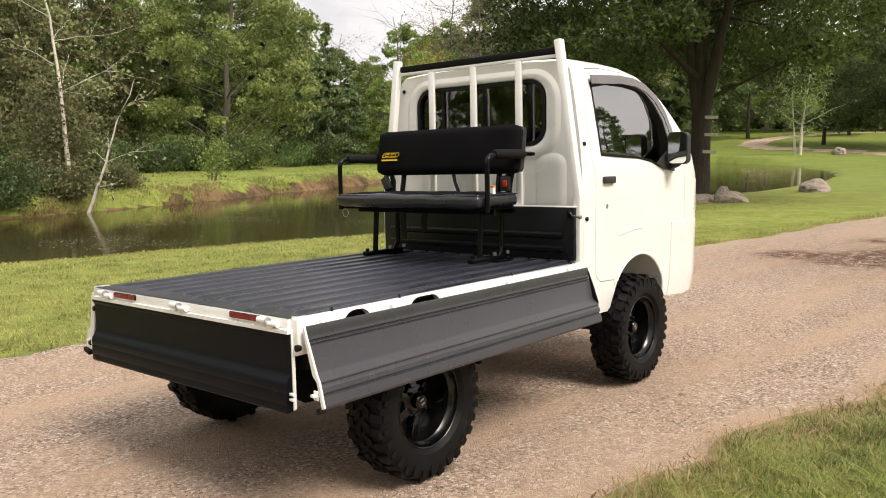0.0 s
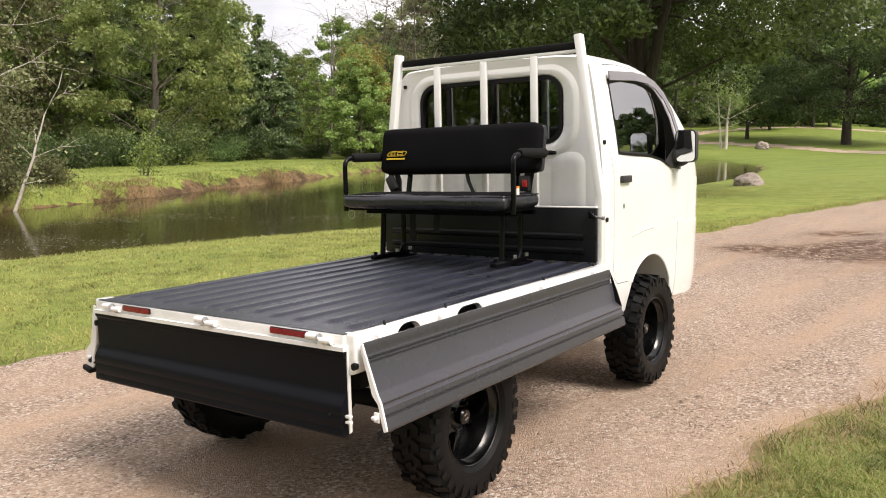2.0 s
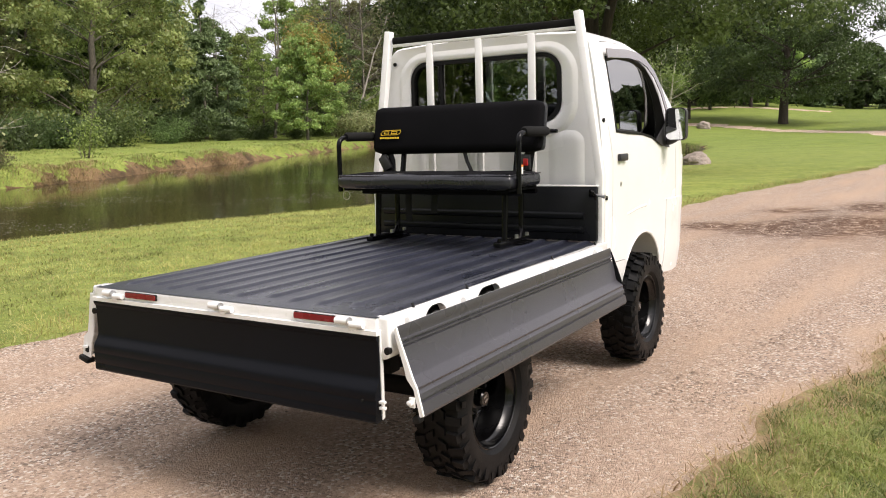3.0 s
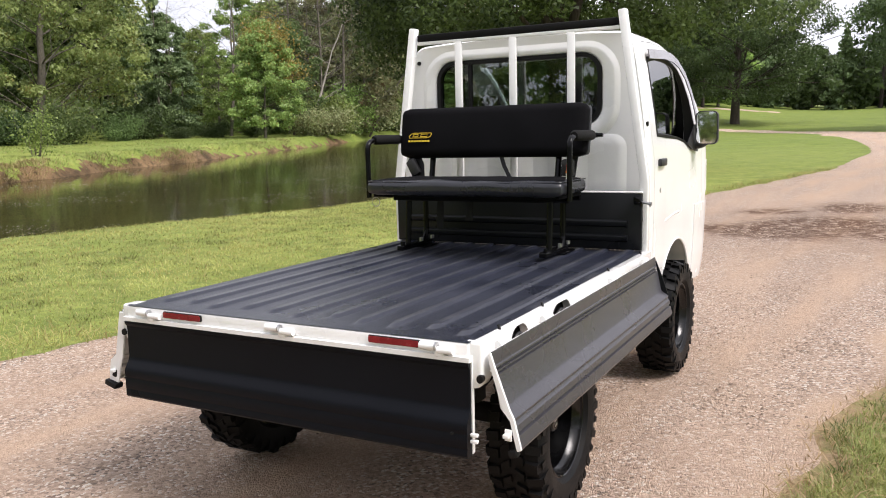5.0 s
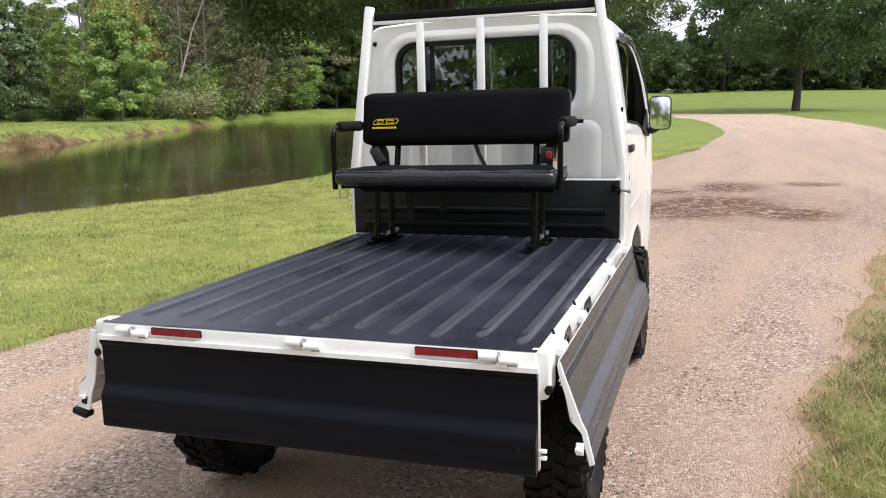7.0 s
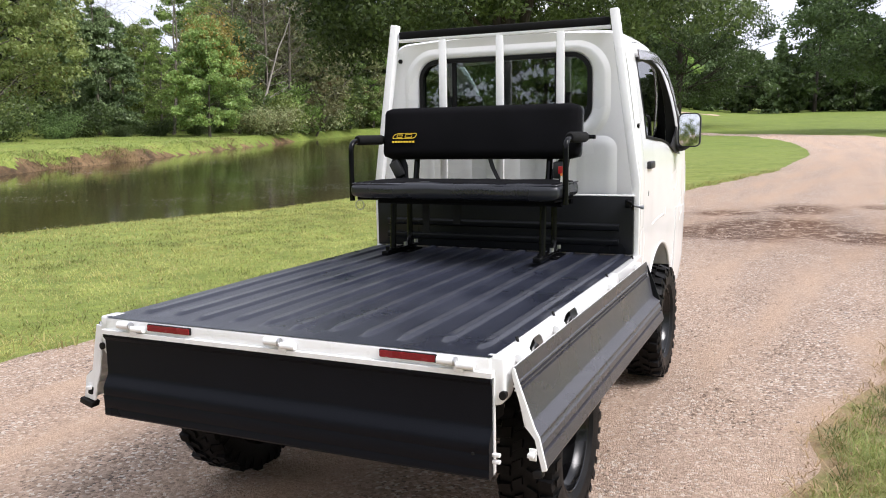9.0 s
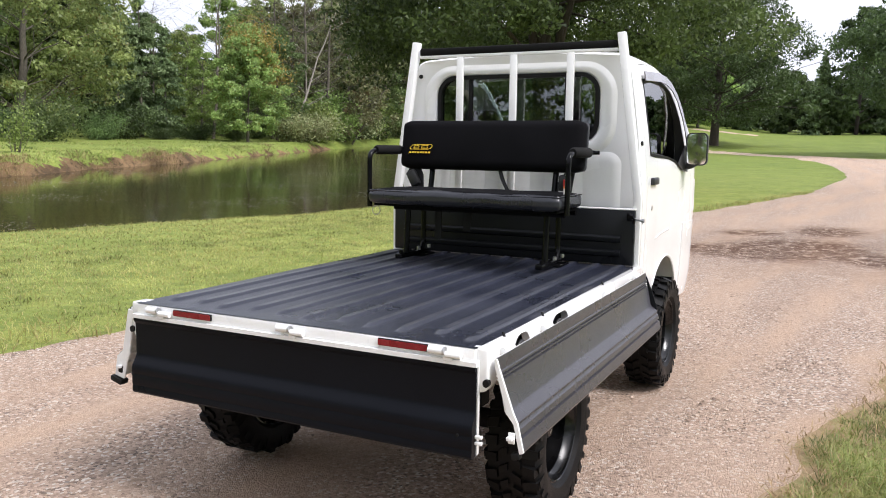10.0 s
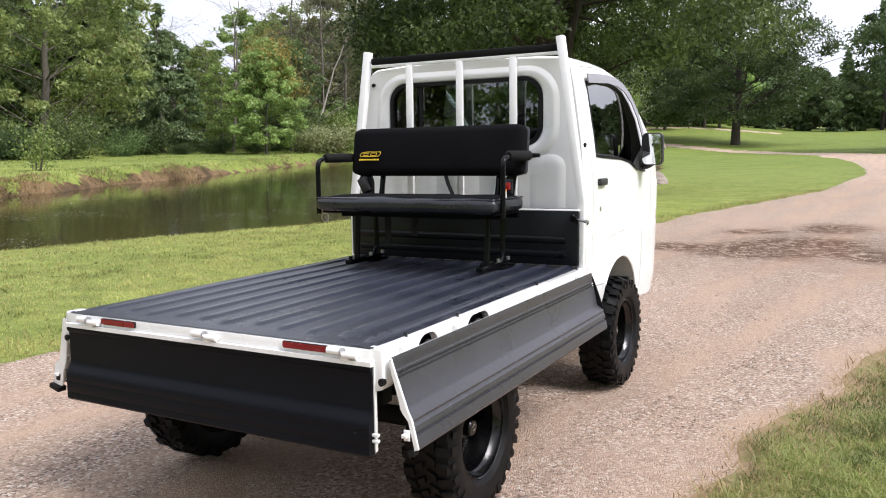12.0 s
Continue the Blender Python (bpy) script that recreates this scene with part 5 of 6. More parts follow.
def spin_y(cx, cy, cz, r, x0, x1, steps=40):
    return prism([(cy + r * math.cos(2 * math.pi * i / steps), cz + r * math.sin(2 * math.pi * i / steps)) for i in range(steps)], "x", x0, x1)


def cab_shell():
    return carve(cab_solid(), ("-", cab_solid(-0.045, 2.16, 3.62, 0.86)), ("-", prism(REAR_WIN, "y", 1.9, 2.3)), ("-", prism(SIDE_WIN, "x", -1, 1)),
                 ("-", box(-0.585, 0.585, 2.86, 3.47, 1.36, 2.3)), ("-", spin_y(0, 2.77, 0.455, 0.335, 0.40, 1.0)), ("-", spin_y(0, 2.77, 0.455, 0.335, -1.0, -0.40)))


cab = part("cab_body", carve(cab_shell(), ("-", prism(DOOR, "x", 0.3, 1.2))), WHITE, truck, "white painted cab shell", 32)
door = part("door", carve(cab_shell(), ("&", prism(shrink(DOOR, 0.004), "x", 0.3, 1.2))), WHITE, truck, "", 32)

# raised pressings of the cab's back wall
def pressing(outline, lo, hi, inset):
    bm = bmesh.new()
    inner = shrink(outline, inset)
    a = [bm.verts.new((x, lo, z)) for x, z in outline]
    b = [bm.verts.new((x, lo + (hi - lo) * 0.75, z)) for x, z in shrink(outline, inset * 0.45)]
    c = [bm.verts.new((x, hi, z)) for x, z in inner]
    n = len(outline)
    for r0, r1 in ((a, b), (b, c)):
        for i in range(n):
            bm.faces.new((r0[i], r0[(i + 1) % n], r1[(i + 1) % n], r1[i]))
    bm.faces.new(c)
    bmesh.ops.recalc_face_normals(bm, faces=bm.faces[:])
    return bm


surround_o = rounded(-0.590, 0.590, 1.385, 1.915, 0.19, 8)
surround_i = rounded(-0.50, 0.50, 1.463, 1.860, 0.115, 8)
srd = bmesh.new()
lv = [[srd.verts.new((x, y, z)) for x, z in o] for o, y in ((surround_o, 2.101), (shrink(surround_o, 0.010), 2.0975), (shrink(surround_o, 0.026), 2.0875), (shrink(surround_o, 0.038), 2.0845), (surround_i, 2.0875), (shrink(surround_i, 0.005), 2.092), (shrink(surround_i, 0.010), 2.105), (shrink(surround_i, 0.011), 2.118))]
for r0, r1 in zip(lv, lv[1:]):
    for i in range(len(r0)):
        srd.faces.new((r0[i], r0[(i + 1) % len(r0)], r1[(i + 1) % len(r0)], r1[i]))
bmesh.ops.recalc_face_normals(srd, faces=srd.faces[:])
part("window_surround", srd, WHITE, cab, "", 60)
for x0, x1, z0, z1 in ((-0.625, -0.41, 0.88, 1.425), (-0.34, -0.18, 0.88, 1.42), (-0.10, 0.10, 0.88, 1.42), (0.18, 0.34, 0.88, 1.42), (0.41, 0.625, 0.88, 1.425)):
    part("pressing", pressing(rounded(x0, x1, z0, z1, 0.075, 6), 2.101, 2.0875, 0.055), WHITE, cab, "", 60)

# rear window: seal, three panes, two dividers
rear_window = part("rear_window", ring(rounded(-0.490, 0.490, 1.470, 1.853, 0.11), rounded(-0.468, 0.468, 1.492, 1.831, 0.092), "y", 2.085, 2.125), SEAL, truck, "black rubber window seal")
part("pane", prism(rounded(-0.472, 0.472, 1.488, 1.835, 0.092), "y", 2.108, 2.112), DARK_GLASS, rear_window, "dark tinted glass")
for x in (-0.285, 0.300):
    part("divider", box(x - 0.011, x + 0.011, 2.098, 2.120, 1.49, 1.833, 0.003), SEAL, rear_window)

# windscreen
ws = bmesh.new()
wsv = [[ws.verts.new((sx * w, y, float(np.interp(y, *CAB_TOP)) - 0.012)) for sx in (-1, -0.5, 0, 0.5, 1)] for y, w in ((2.86, 0.59), (3.0, 0.59), (3.15, 0.59), (3.3, 0.59), (3.47, 0.59))]
for r0, r1 in zip(wsv, wsv[1:]):
    for i in range(4):
        ws.faces.new((r0[i], r0[i + 1], r1[i + 1], r1[i]))
bmesh.ops.solidify(ws, geom=ws.faces[:], thickness=0.004)
part("windscreen", ws, SCREEN_GLASS, truck, "clear laminated windscreen")

# door fittings
def side_plate(outline, off, thick):
    """A plate that follows the cab's curved side, off metres proud of it."""
    bm = bmesh.new()
    vs = [bm.verts.new((0, y, z)) for y, z in outline]
    bm.faces.new(vs)
    zs = [p[1] for p in outline]
    for z in np.arange(min(zs) + 0.06, max(zs), 0.06):
        bmesh.ops.bisect_plane(bm, geom=bm.verts[:] + bm.edges[:] + bm.faces[:], plane_co=(0, 0, z), plane_no=(0, 0, 1))
    for v in bm.verts:
        v.co.x = side_x(v.co.y, v.co.z) + off
    bmesh.ops.recalc_face_normals(bm, faces=bm.faces[:])
    if bm.faces[:][0].normal.x < 0:
        bmesh.ops.reverse_faces(bm, faces=bm.faces[:])
    bmesh.ops.solidify(bm, geom=bm.faces[:], thickness=thick)
    return bm


def pane_x(y, z):
    """The door's glass stands nearly upright: flush under the roof, set back at the sill."""
    return side_x(y, 1.80) - 0.006 + 0.010 * (1.80 - z)


pane = side_plate(shrink(SIDE_WIN, 0.004), -0.022, 0.004)
for v in pane.verts:
    thick = v.co.x - side_x(v.co.y, v.co.z) + 0.022
    v.co.x = pane_x(v.co.y, v.co.z) + thick
part("door_glass", pane, GLASS, door, "clear side window")
seal_o, seal_i = shrink(SIDE_WIN, -0.010), shrink(SIDE_WIN, 0.020)
sb = bmesh.new()
so, si = ([sb.verts.new((side_x(y, z) + off, y, z)) for y, z in o] for o, off in ((seal_o, 0.002), (shrink(SIDE_WIN, 0.004), 0.005)))
sj = [sb.verts.new((min(pane_x(y, z), side_x(y, z)) + 0.001, y, z)) for y, z in seal_i]
for r0, r1 in ((so, si), (si, sj)):
    for i in range(len(r0)):
        sb.faces.new((r0[i], r0[(i + 1) % len(r0)], r1[(i + 1) % len(r0)], r1[i]))
part("window_seal", sb, SEAL, door, "black rubber window seal")
part("quarter_panel", side_plate([(2.96, 1.352), (3.06, 1.315), (3.19, 1.30), (3.185, 1.42), (3.165, 1.47), (3.12, 1.44)], 0.004, -0.010), BLACK_PLASTIC, door, "black mirror corner trim")
VIS = [(2.255, 1.862), (2.252, 1.812), (2.60, 1.832), (2.78, 1.826), (2.90, 1.798), (3.00, 1.74), (3.09, 1.645), (3.135, 1.55), (3.150, 1.44), (3.190, 1.44), (3.180, 1.56), (3.120, 1.68), (3.02, 1.785), (2.90, 1.848), (2.78, 1.874), (2.60, 1.882)]
part("rain_visor", side_plate(VIS, 0.020, -0.006), VISOR, door, "smoked plastic rain visor")
part("door_crease", tube([(side_x(y, z) - 0.0085, y, z) for y, z in [(2.46 + 0.36 * k / 12, 0.925 + 0.030 * math.sin(math.pi * 0.55 * k / 12)) for k in range(13)]], [0.004] + [0.012] * 11 + [0.004], 10), WHITE, door)
handle = part("door_handle", box(0.738, 0.762, 2.30, 2.43, 1.242, 1.283, 0.008), BLACK_PLASTIC, door, "black plastic door handle")
part("keyhole", prism([(2.352 + 0.011 * math.cos(a), 1.11 + 0.014 * math.sin(a)) for a in np.linspace(0, 2 * math.pi, 14, endpoint=False)], "x", 0.735, 0.744), STEEL, door, "steel key lock")
for sgn in (1, -1):
    pts = [(2.77 + 0.34 * math.cos(a), 0.455 + 0.34 * math.sin(a)) for a in np.linspace(radians(0), radians(145), 24)]
    part("arch_lip", tube([(sgn * (side_x(y, z) - 0.006), y, z) for y, z in pts], 0.010, 8), WHITE, cab)
for sgn in (1, -1):
    liner = bmesh.new()
    a0 = [[liner.verts.new((sgn * x, 2.77 + 0.338 * math.cos(a), 0.455 + 0.338 * math.sin(a))) for a in np.linspace(radians(-20), radians(200), 26)] for x in (0.40, 0.715)]
    for i in range(25):
        liner.faces.new((a0[0][i], a0[0][i + 1], a0[1][i + 1], a0[1][i]))
    part("arch_liner", liner, CHASSIS, cab, "dark wheel arch liner")

# mirror on its arm
def mirror_shape(hw, hh, r, y0, y1, bevel):
    bm = prism(rounded(-hw, hw, -hh, hh, r, 6), "y", y0, y1)
    if bevel:
        far = [e for e in bm.edges if all(v.co.y > (y0 + y1) / 2 for v in e.verts)]
        bmesh.ops.bevel(bm, geom=far, offset=bevel, segments=4, profile=0.5, affect="EDGES")
    bm.transform(pose(0.850, 3.10, 1.447, 0.4, 0, 3))
    return bm


mirror = part("door_mirror", mirror_shape(0.066, 0.103, 0.034, -0.034, 0.036, 0.014), BLACK_PLASTIC, truck, "black door mirror housing")
part("mirror_glass", mirror_shape(0.059, 0.096, 0.029, -0.0365, -0.0345, 0.0), MIRROR, mirror, "mirror glass")
part("mirror_arm", tube([(0.725, 3.14, 1.345), (0.80, 3.15, 1.335), (0.85, 3.13, 1.37)], 0.022, 10, 0.04), BLACK_PLASTIC, mirror)

# lamps, bumper and grille at the front
for sgn in (1, -1):
    part("headlamp", carve(cab_solid(0.005), ("&", prism([(3.50, 1.03), (3.75, 1.03), (3.75, 1.22), (3.62, 1.25), (3.56, 1.24)], "x", 0.42 if sgn > 0 else -0.9, 0.9 if sgn > 0 else -0.42))), LAMP, truck, "clear headlamp")
part("bumper", carve(cab_solid(0.004, 2.10, 3.706), ("&", box(-1, 1, 3.17, 3.9, 0.40, 0.965)), ("-", spin_y(0, 2.77, 0.455, 0.345, -1.0, 1.0))), WHITE, truck, "white front bumper", 32)
part("grille", box(-0.40, 0.40, 3.69, 3.725, 0.72, 0.82, 0.01), BLACK_PLASTIC, truck, "black grille")
for y, z in ((2.125, 1.048), (2.125, 1.47)):
    part("grommet", prism([(y + 0.012 * math.cos(a), z + 0.012 * math.sin(a)) for a in np.linspace(0, 2 * math.pi, 12, endpoint=False)], "x", half_width(z) - 0.01, half_width(z) + 0.004), SEAL, cab, "black rubber plug")
part("grommet", prism([(-0.612 + 0.012 * math.cos(a), 1.855 + 0.012 * math.sin(a)) for a in np.linspace(0, 2 * math.pi, 12, endpoint=False)], "y", 2.092, 2.12), SEAL, cab, "black rubber plug")

# inside the cab
for sgn in (1, -1):
    s = part("cab_seat", join(box(sgn * 0.33 - 0.24, sgn * 0.33 + 0.24, 2.33, 2.85, 0.86, 1.02, 0.05, 3),
                              box(sgn * 0.33 - 0.23, sgn * 0.33 + 0.23, 2.24, 2.38, 0.95, 1.46, 0.05, 3, None)), INTERIOR, truck, "grey cloth cab seat")
    part("headrest", box(sgn * 0.33 - 0.13, sgn * 0.33 + 0.13, 2.26, 2.35, 1.50, 1.66, 0.035, 3), INTERIOR, s)
part("dashboard", box(-0.66, 0.66, 3.12, 3.50, 0.90, 1.22, 0.06, 3), INTERIOR, truck, "dark grey dashboard")
wheel_pts = [(0.33 + 0.17 * math.cos(a), 3.02 + 0.06 * math.sin(a), 1.20 + 0.16 * math.sin(a)) for a in np.linspace(0, 2 * math.pi, 25)]
steer = part("steering_wheel", tube(wheel_pts, 0.014, 8), SEAL, truck, "black steering wheel")
part("steering_spoke", join(tube([(0.17, 3.02, 1.2), (0.49, 3.02, 1.2)], 0.014, 6), tube([(0.33, 3.02, 1.2), (0.33, 3.30, 1.0)], 0.022, 8)), SEAL, steer)
part("inner_mirror", box(-0.10, 0.10, 2.98, 3.0, 1.70, 1.76, 0.012), SEAL, truck, "black inner mirror")

# the bed's ribbed floor
RIBS = [-0.643 + i * 0.131 for i in range(11)]


def bed_floor():
    """Rubber floor with raised ribs, their tops worn and painted paler for sheen; they fade out before the rear edge
    and run under the front board.
    """
    edges = [c + d for c in RIBS for d in (-0.030, -0.026, -0.022, -0.018, -0.014, -0.007, 0.007, 0.014, 0.018, 0.022, 0.026, 0.030)]
    xs = np.array(sorted([e for e in edges if abs(e) < BED_W - 0.006] + [c + 0.0655 for c in RIBS[:-1]] + [-BED_W + 0.003, -0.70, 0.72, BED_W - 0.003]))
    ys = np.concatenate([np.linspace(-0.0125, 0.2, 26), np.linspace(0.22, 1.86, 70), np.linspace(1.87, BED_L - 0.004, 10)])
    gx, gy = np.meshgrid(xs, ys, indexing="ij")
    ribs = np.zeros_like(gx)
    worn = np.zeros_like(gx)
    for i, c in enumerate(RIBS):
        start = 0.065 + 0.022 * math.sin(i * 2.3)
        wide = 0.025 * (0.55 + 0.45 * smooth_step(start, start + 0.09, gy))
        lift = smooth_step(start, start + 0.05, gy)
        across = np.abs(gx - c)
        ribs = np.maximum(ribs, smooth_step(wide, wide * 0.55, across) * lift)
        worn = np.maximum(worn, smooth_step(0.0150, 0.0085, across + 0.002 * np.sin(gy * 31 + i) + 0.016 * (1 - smooth_step(start, start + 0.11, gy))) * lift)
    sag = 0.0009 * wavy(gx, gy, 5.0, 1.0) + 0.0003 * wavy(gx, gy, 19.0, 2.0)
    # a buckled crease along the right edge, pale on top like the ribs
    fold = np.exp(-((gx - 0.712 + 0.006 * np.sin(gy * 9)) / 0.010) ** 2) * smooth_step(0.15, 0.35, gy) * smooth_step(-0.2, 0.5, np.sin(gy * 11 + 1.0) + 0.5 * np.sin(gy * 27))
    worn = np.maximum(worn, 0.8 * fold)
    gz = BED_Z + 0.0095 * ribs + sag + 0.006 * fold
    nx, ny = gx.shape
    idx = np.arange(nx * ny).reshape(nx, ny)
    quads = np.stack([idx[:-1, :-1], idx[1:, :-1], idx[1:, 1:], idx[:-1, 1:]], -1).reshape(-1, 4)
    me = fast_mesh("bed_liner", np.stack([gx, gy, gz], -1).reshape(-1, 3), quads, LINER, True)
    me.attributes.new("worn", "FLOAT", "POINT").data.foreach_set("value", worn.reshape(-1).astype(np.float32))
    ob = new("bed_liner", me)
    ob.parent = truck
    return tagged(ob, "ribbed dark blue-grey rubber bed liner")


bed_floor()
part("bed_base", box(-0.725, 0.725, 0.02, BED_L, 0.745, 0.800, 0.004), WHITE, truck, "white steel bed frame")

# white rails round the bed, with rope-hook hollows in the side rails
HOLLOWS = ((0.306, 0.080), (0.712, 0.105))


def side_rail(sgn):
    outline = [(0.012, 0.812), (0.012, 0.735)]
    lip = [(BED_L + 0.06, 0.735), (BED_L + 0.06, 0.812)]
    bm = carve(prism([(y, z) for y, z in outline] + lip, "x", 0.700, 0.762, 0.006, 2),
               *[("-", prism(rounded(c - w, c + w, 0.66, 0.805, 0.066, 8), "x", 0.730, 0.80)) for c, w in HOLLOWS])
    if sgn < 0:
        bm.transform(Matrix.Translation((0, 0, -0.014)) @ Matrix.Diagonal((-1, 1, 1, 1)))
        bmesh.ops.reverse_faces(bm, faces=bm.faces[:])
    return bm


for sgn in (1, -1):
    rail = part("side_rail", side_rail(sgn), WHITE, truck, "white bed side rail with rope-hook hollows")
    for c, w in HOLLOWS:
        part("rope_hook", tube([(sgn * 0.752, c - 0.035, 0.742), (sgn * 0.756, c - 0.01, 0.772), (sgn * 0.756, c + 0.025, 0.772), (sgn * 0.752, c + 0.05, 0.742)], 0.007, 8, 0.02), BLACK_PLASTIC, rail, "black rope hook")
        # dark plate at the back paints in the shade inside the hollow
        part("hollow", prism(rounded(c - w + 0.002, c + w - 0.002, 0.737, 0.8035, 0.050, 6), "x", sgn * 0.7285, sgn * 0.7325), CHASSIS, rail, "dark plate painting in the shade of the rope-hook hollow")
    for c in (0.150, 0.530, 1.345, 1.905):
        h = part("hinge", join(tube([(sgn * 0.772, c - 0.045, 0.785), (sgn * 0.772, c + 0.035, 0.785)], 0.013, 10), box(sgn * 0.757 - 0.012, sgn * 0.757 + 0.012, c - 0.02, c + 0.02, 0.755, 0.800, 0.004)), WHITE, rail)
        if sgn > 0:
            part("pin", tube([(sgn * 0.745, c + 0.04, 0.805), (sgn * 0.735, c + 0.045, 0.826)], 0.005, 6), SEAL, h, "black hinge clip")
rear_rail = part("rear_rail", box(-0.728, 0.728, -0.014, 0.036, 0.752, 0.813, 0.006, 2), WHITE, truck, "white bed rear rail")
for x0, x1 in ((-0.528, -0.340), (0.378, 0.566)):
    rf = part("reflector", box(x0, x1, -0.022, -0.012, 0.7835, 0.8085, 0.004), SEAL, rear_rail, "reflector strip in a dark frame")
    part("lens", prism(rounded(x0 + 0.003, x1 - 0.003, 0.7860, 0.8060, 0.005, 3), "y", -0.0245, -0.0215), RED_LENS, rf, "red plastic lens")
for c in (-0.597, 0.025, 0.628):
    h = part("hinge", join(tube([(c - 0.055, -0.028, 0.797), (c - 0.004, -0.028, 0.797)], 0.0125, 12), tube([(c + 0.004, -0.026, 0.787), (c + 0.058, -0.026, 0.787)], 0.011, 12),
                           box(c - 0.006, c + 0.026, -0.031, -0.018, 0.766, 0.790, 0.004)), WHITE, rear_rail)
    part("pin", tube([(c - 0.0035, -0.028, 0.797), (c + 0.0035, -0.028, 0.797)], 0.0135, 12), STEEL, h, "steel hinge washer")
for sgn in (1, -1):
    cb = part("corner_bracket", prism([(0.706, 0.815), (0.768, 0.815), (0.770, 0.70), (0.758, 0.675), (0.735, 0.668), (0.706, 0.69)] if sgn > 0 else
                                      [(-0.706, 0.815), (-0.768, 0.815), (-0.770, 0.70), (-0.758, 0.675), (-0.735, 0.668), (-0.706, 0.69)], "y", 0.0, 0.075, 0.009, 3), WHITE, truck)
    for x in (0.712, 0.763):
        part("buffer", prism([(sgn * x + 0.011 * math.cos(a), 0.705 + 0.013 * math.sin(a)) for a in np.linspace(0, 2 * math.pi, 12, endpoint=False)], "y", -0.008, 0.01), SEAL, cb, "dark rubber buffer")

# dropped sides: a pressed panel whose inner, lined face is turned outwards
FACE = [(0.000, -0.003), (-0.001, 0.016), (0.004, 0.030), (0.004, 0.040), (0.000, 0.043), (0.000, 0.048), (0.010, 0.051), (0.010, 0.055), (0.002, 0.058), (0.002, 0.062), (0.009, 0.064), (0.009, 0.067), (0.000, 0.070), (0.000, 0.168), (-0.004, 0.178), (-0.028, 0.200), (-0.030, 0.206),
        (-0.026, 0.214), (-0.027, 0.222), (-0.031, 0.228), (-0.031, 0.247), (-0.022, 0.250), (-0.022, 0.255), (-0.032, 0.259), (-0.033, 0.296), (-0.027, 0.305)]


TAIL_FACE = ([(0.000, 0.012), (0.000, 0.022), (0.009, 0.034), (0.010, 0.050)] + [(-0.003 + 0.013 * math.cos(math.pi * i / 10), 0.150 + 0.0060 * i) for i in range(11)]
             + [(-0.016, 0.226), (-0.0145, 0.229), (-0.0145, 0.233), (-0.016, 0.236), (-0.016, 0.272), (-0.0145, 0.275), (-0.0145, 0.278), (-0.016, 0.281), (-0.016, 0.300), (-0.011, 0.307)])


def gate(length, end_inset=0.007, plain=False):
    """A side panel hanging from y = 0 down to -z, lined face towards -y, from x = 0 to length. Returns liner and shell."""
    def strip(profile, x0, x1):
        bm = bmesh.new()
        a = [bm.verts.new((x0, y, -z)) for y, z in profile]
        b = [bm.verts.new((x1, y, -z)) for y, z in profile]
        n = len(profile)
        for i in range(n):
            bm.faces.new((a[i], b[i], b[(i + 1) % n], a[(i + 1) % n]))
        bm.faces.new(a[::-1])
        bm.faces.new(b)
        bmesh.ops.recalc_face_normals(bm, faces=bm.faces[:])
        return bm
    if plain:
        return (strip(TAIL_FACE + [(0.0155, 0.303), (0.0155, 0.012)], 0.004, length - 0.004),
                strip([(-0.003, -0.004), (-0.003, 0.011), (0.016, 0.012), (0.016, 0.300), (0.030, 0.296), (0.030, -0.002), (0.024, -0.006)], 0, length))
    lined = strip(FACE + [(y + 0.004, z) for y, z in reversed(FACE)], end_inset, length - end_inset)
    shell = strip([(y + 0.0045, z) for y, z in FACE] + [(y + 0.0085, z) for y, z in reversed(FACE)], 0.006, length - 0.006)
    return lined, shell


END_PLATE = [(0.001, 0.001), (-0.002, -0.030), (-0.0240, -0.175), (-0.0325, -0.205), (-0.036, -0.300), (-0.020, -0.303), (-0.017, -0.208), (0.000, -0.176), (0.0125, -0.030), (0.011, -0.003)]
END_FLANGE = [(0.002, -0.004), (-0.004, -0.020), (-0.020, -0.110), (-0.031, -0.196), (-0.028, -0.204), (0.004, -0.168)]


def hang_gate(name, length, m, label, material):
    lined, shell = gate(length, plain=name == "tailgate")
    lined.transform(m)
    shell.transform(m)
    g = part(name, shell, WHITE, truck, label, 30)
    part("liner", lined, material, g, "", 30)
    if name == "side_gate":
        plate = prism(END_PLATE, "x", -0.003, 0.0065, 0.0015, 1)
        plate.transform(m)
        part("end_plate", plate, WHITE, g, "white steel panel end")
        # this rear-facing end takes the darker board liner to paint in its shade
        end = prism(END_FLANGE, "x", length - 0.010, length - 0.005, 0.0015, 1)
        end.transform(m)
        part("end_flange", end, BOARD_LINER, g, "upturned end of the panel, darkened for shade")
    return g


# the tailgate's liner is coloured darker to paint in its rear-facing shade
tail = hang_gate("tailgate", 1.476, Matrix.Translation((-0.738, -0.024, 0.768)), "dropped white tailgate with a dark grey liner darkened for shade", SHADED_TAIL_LINER)
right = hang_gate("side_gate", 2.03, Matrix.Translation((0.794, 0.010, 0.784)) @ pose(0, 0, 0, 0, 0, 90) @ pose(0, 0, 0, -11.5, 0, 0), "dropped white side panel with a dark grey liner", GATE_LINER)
ml = Matrix.Diagonal((-1, 1, 1, 1))
left_l, left_s = gate(2.03)
mm = Matrix.Translation((0.794, 0.010, 0.784)) @ pose(0, 0, 0, 0, 0, 90) @ pose(0, 0, 0, -11.5, 0, 0)
for b in (left_l, left_s):
    b.transform(ml @ mm)
    bmesh.ops.reverse_faces(b, faces=b.faces[:])
left = part("side_gate", left_s, WHITE, truck, "dropped white side panel with a dark grey liner", 30)
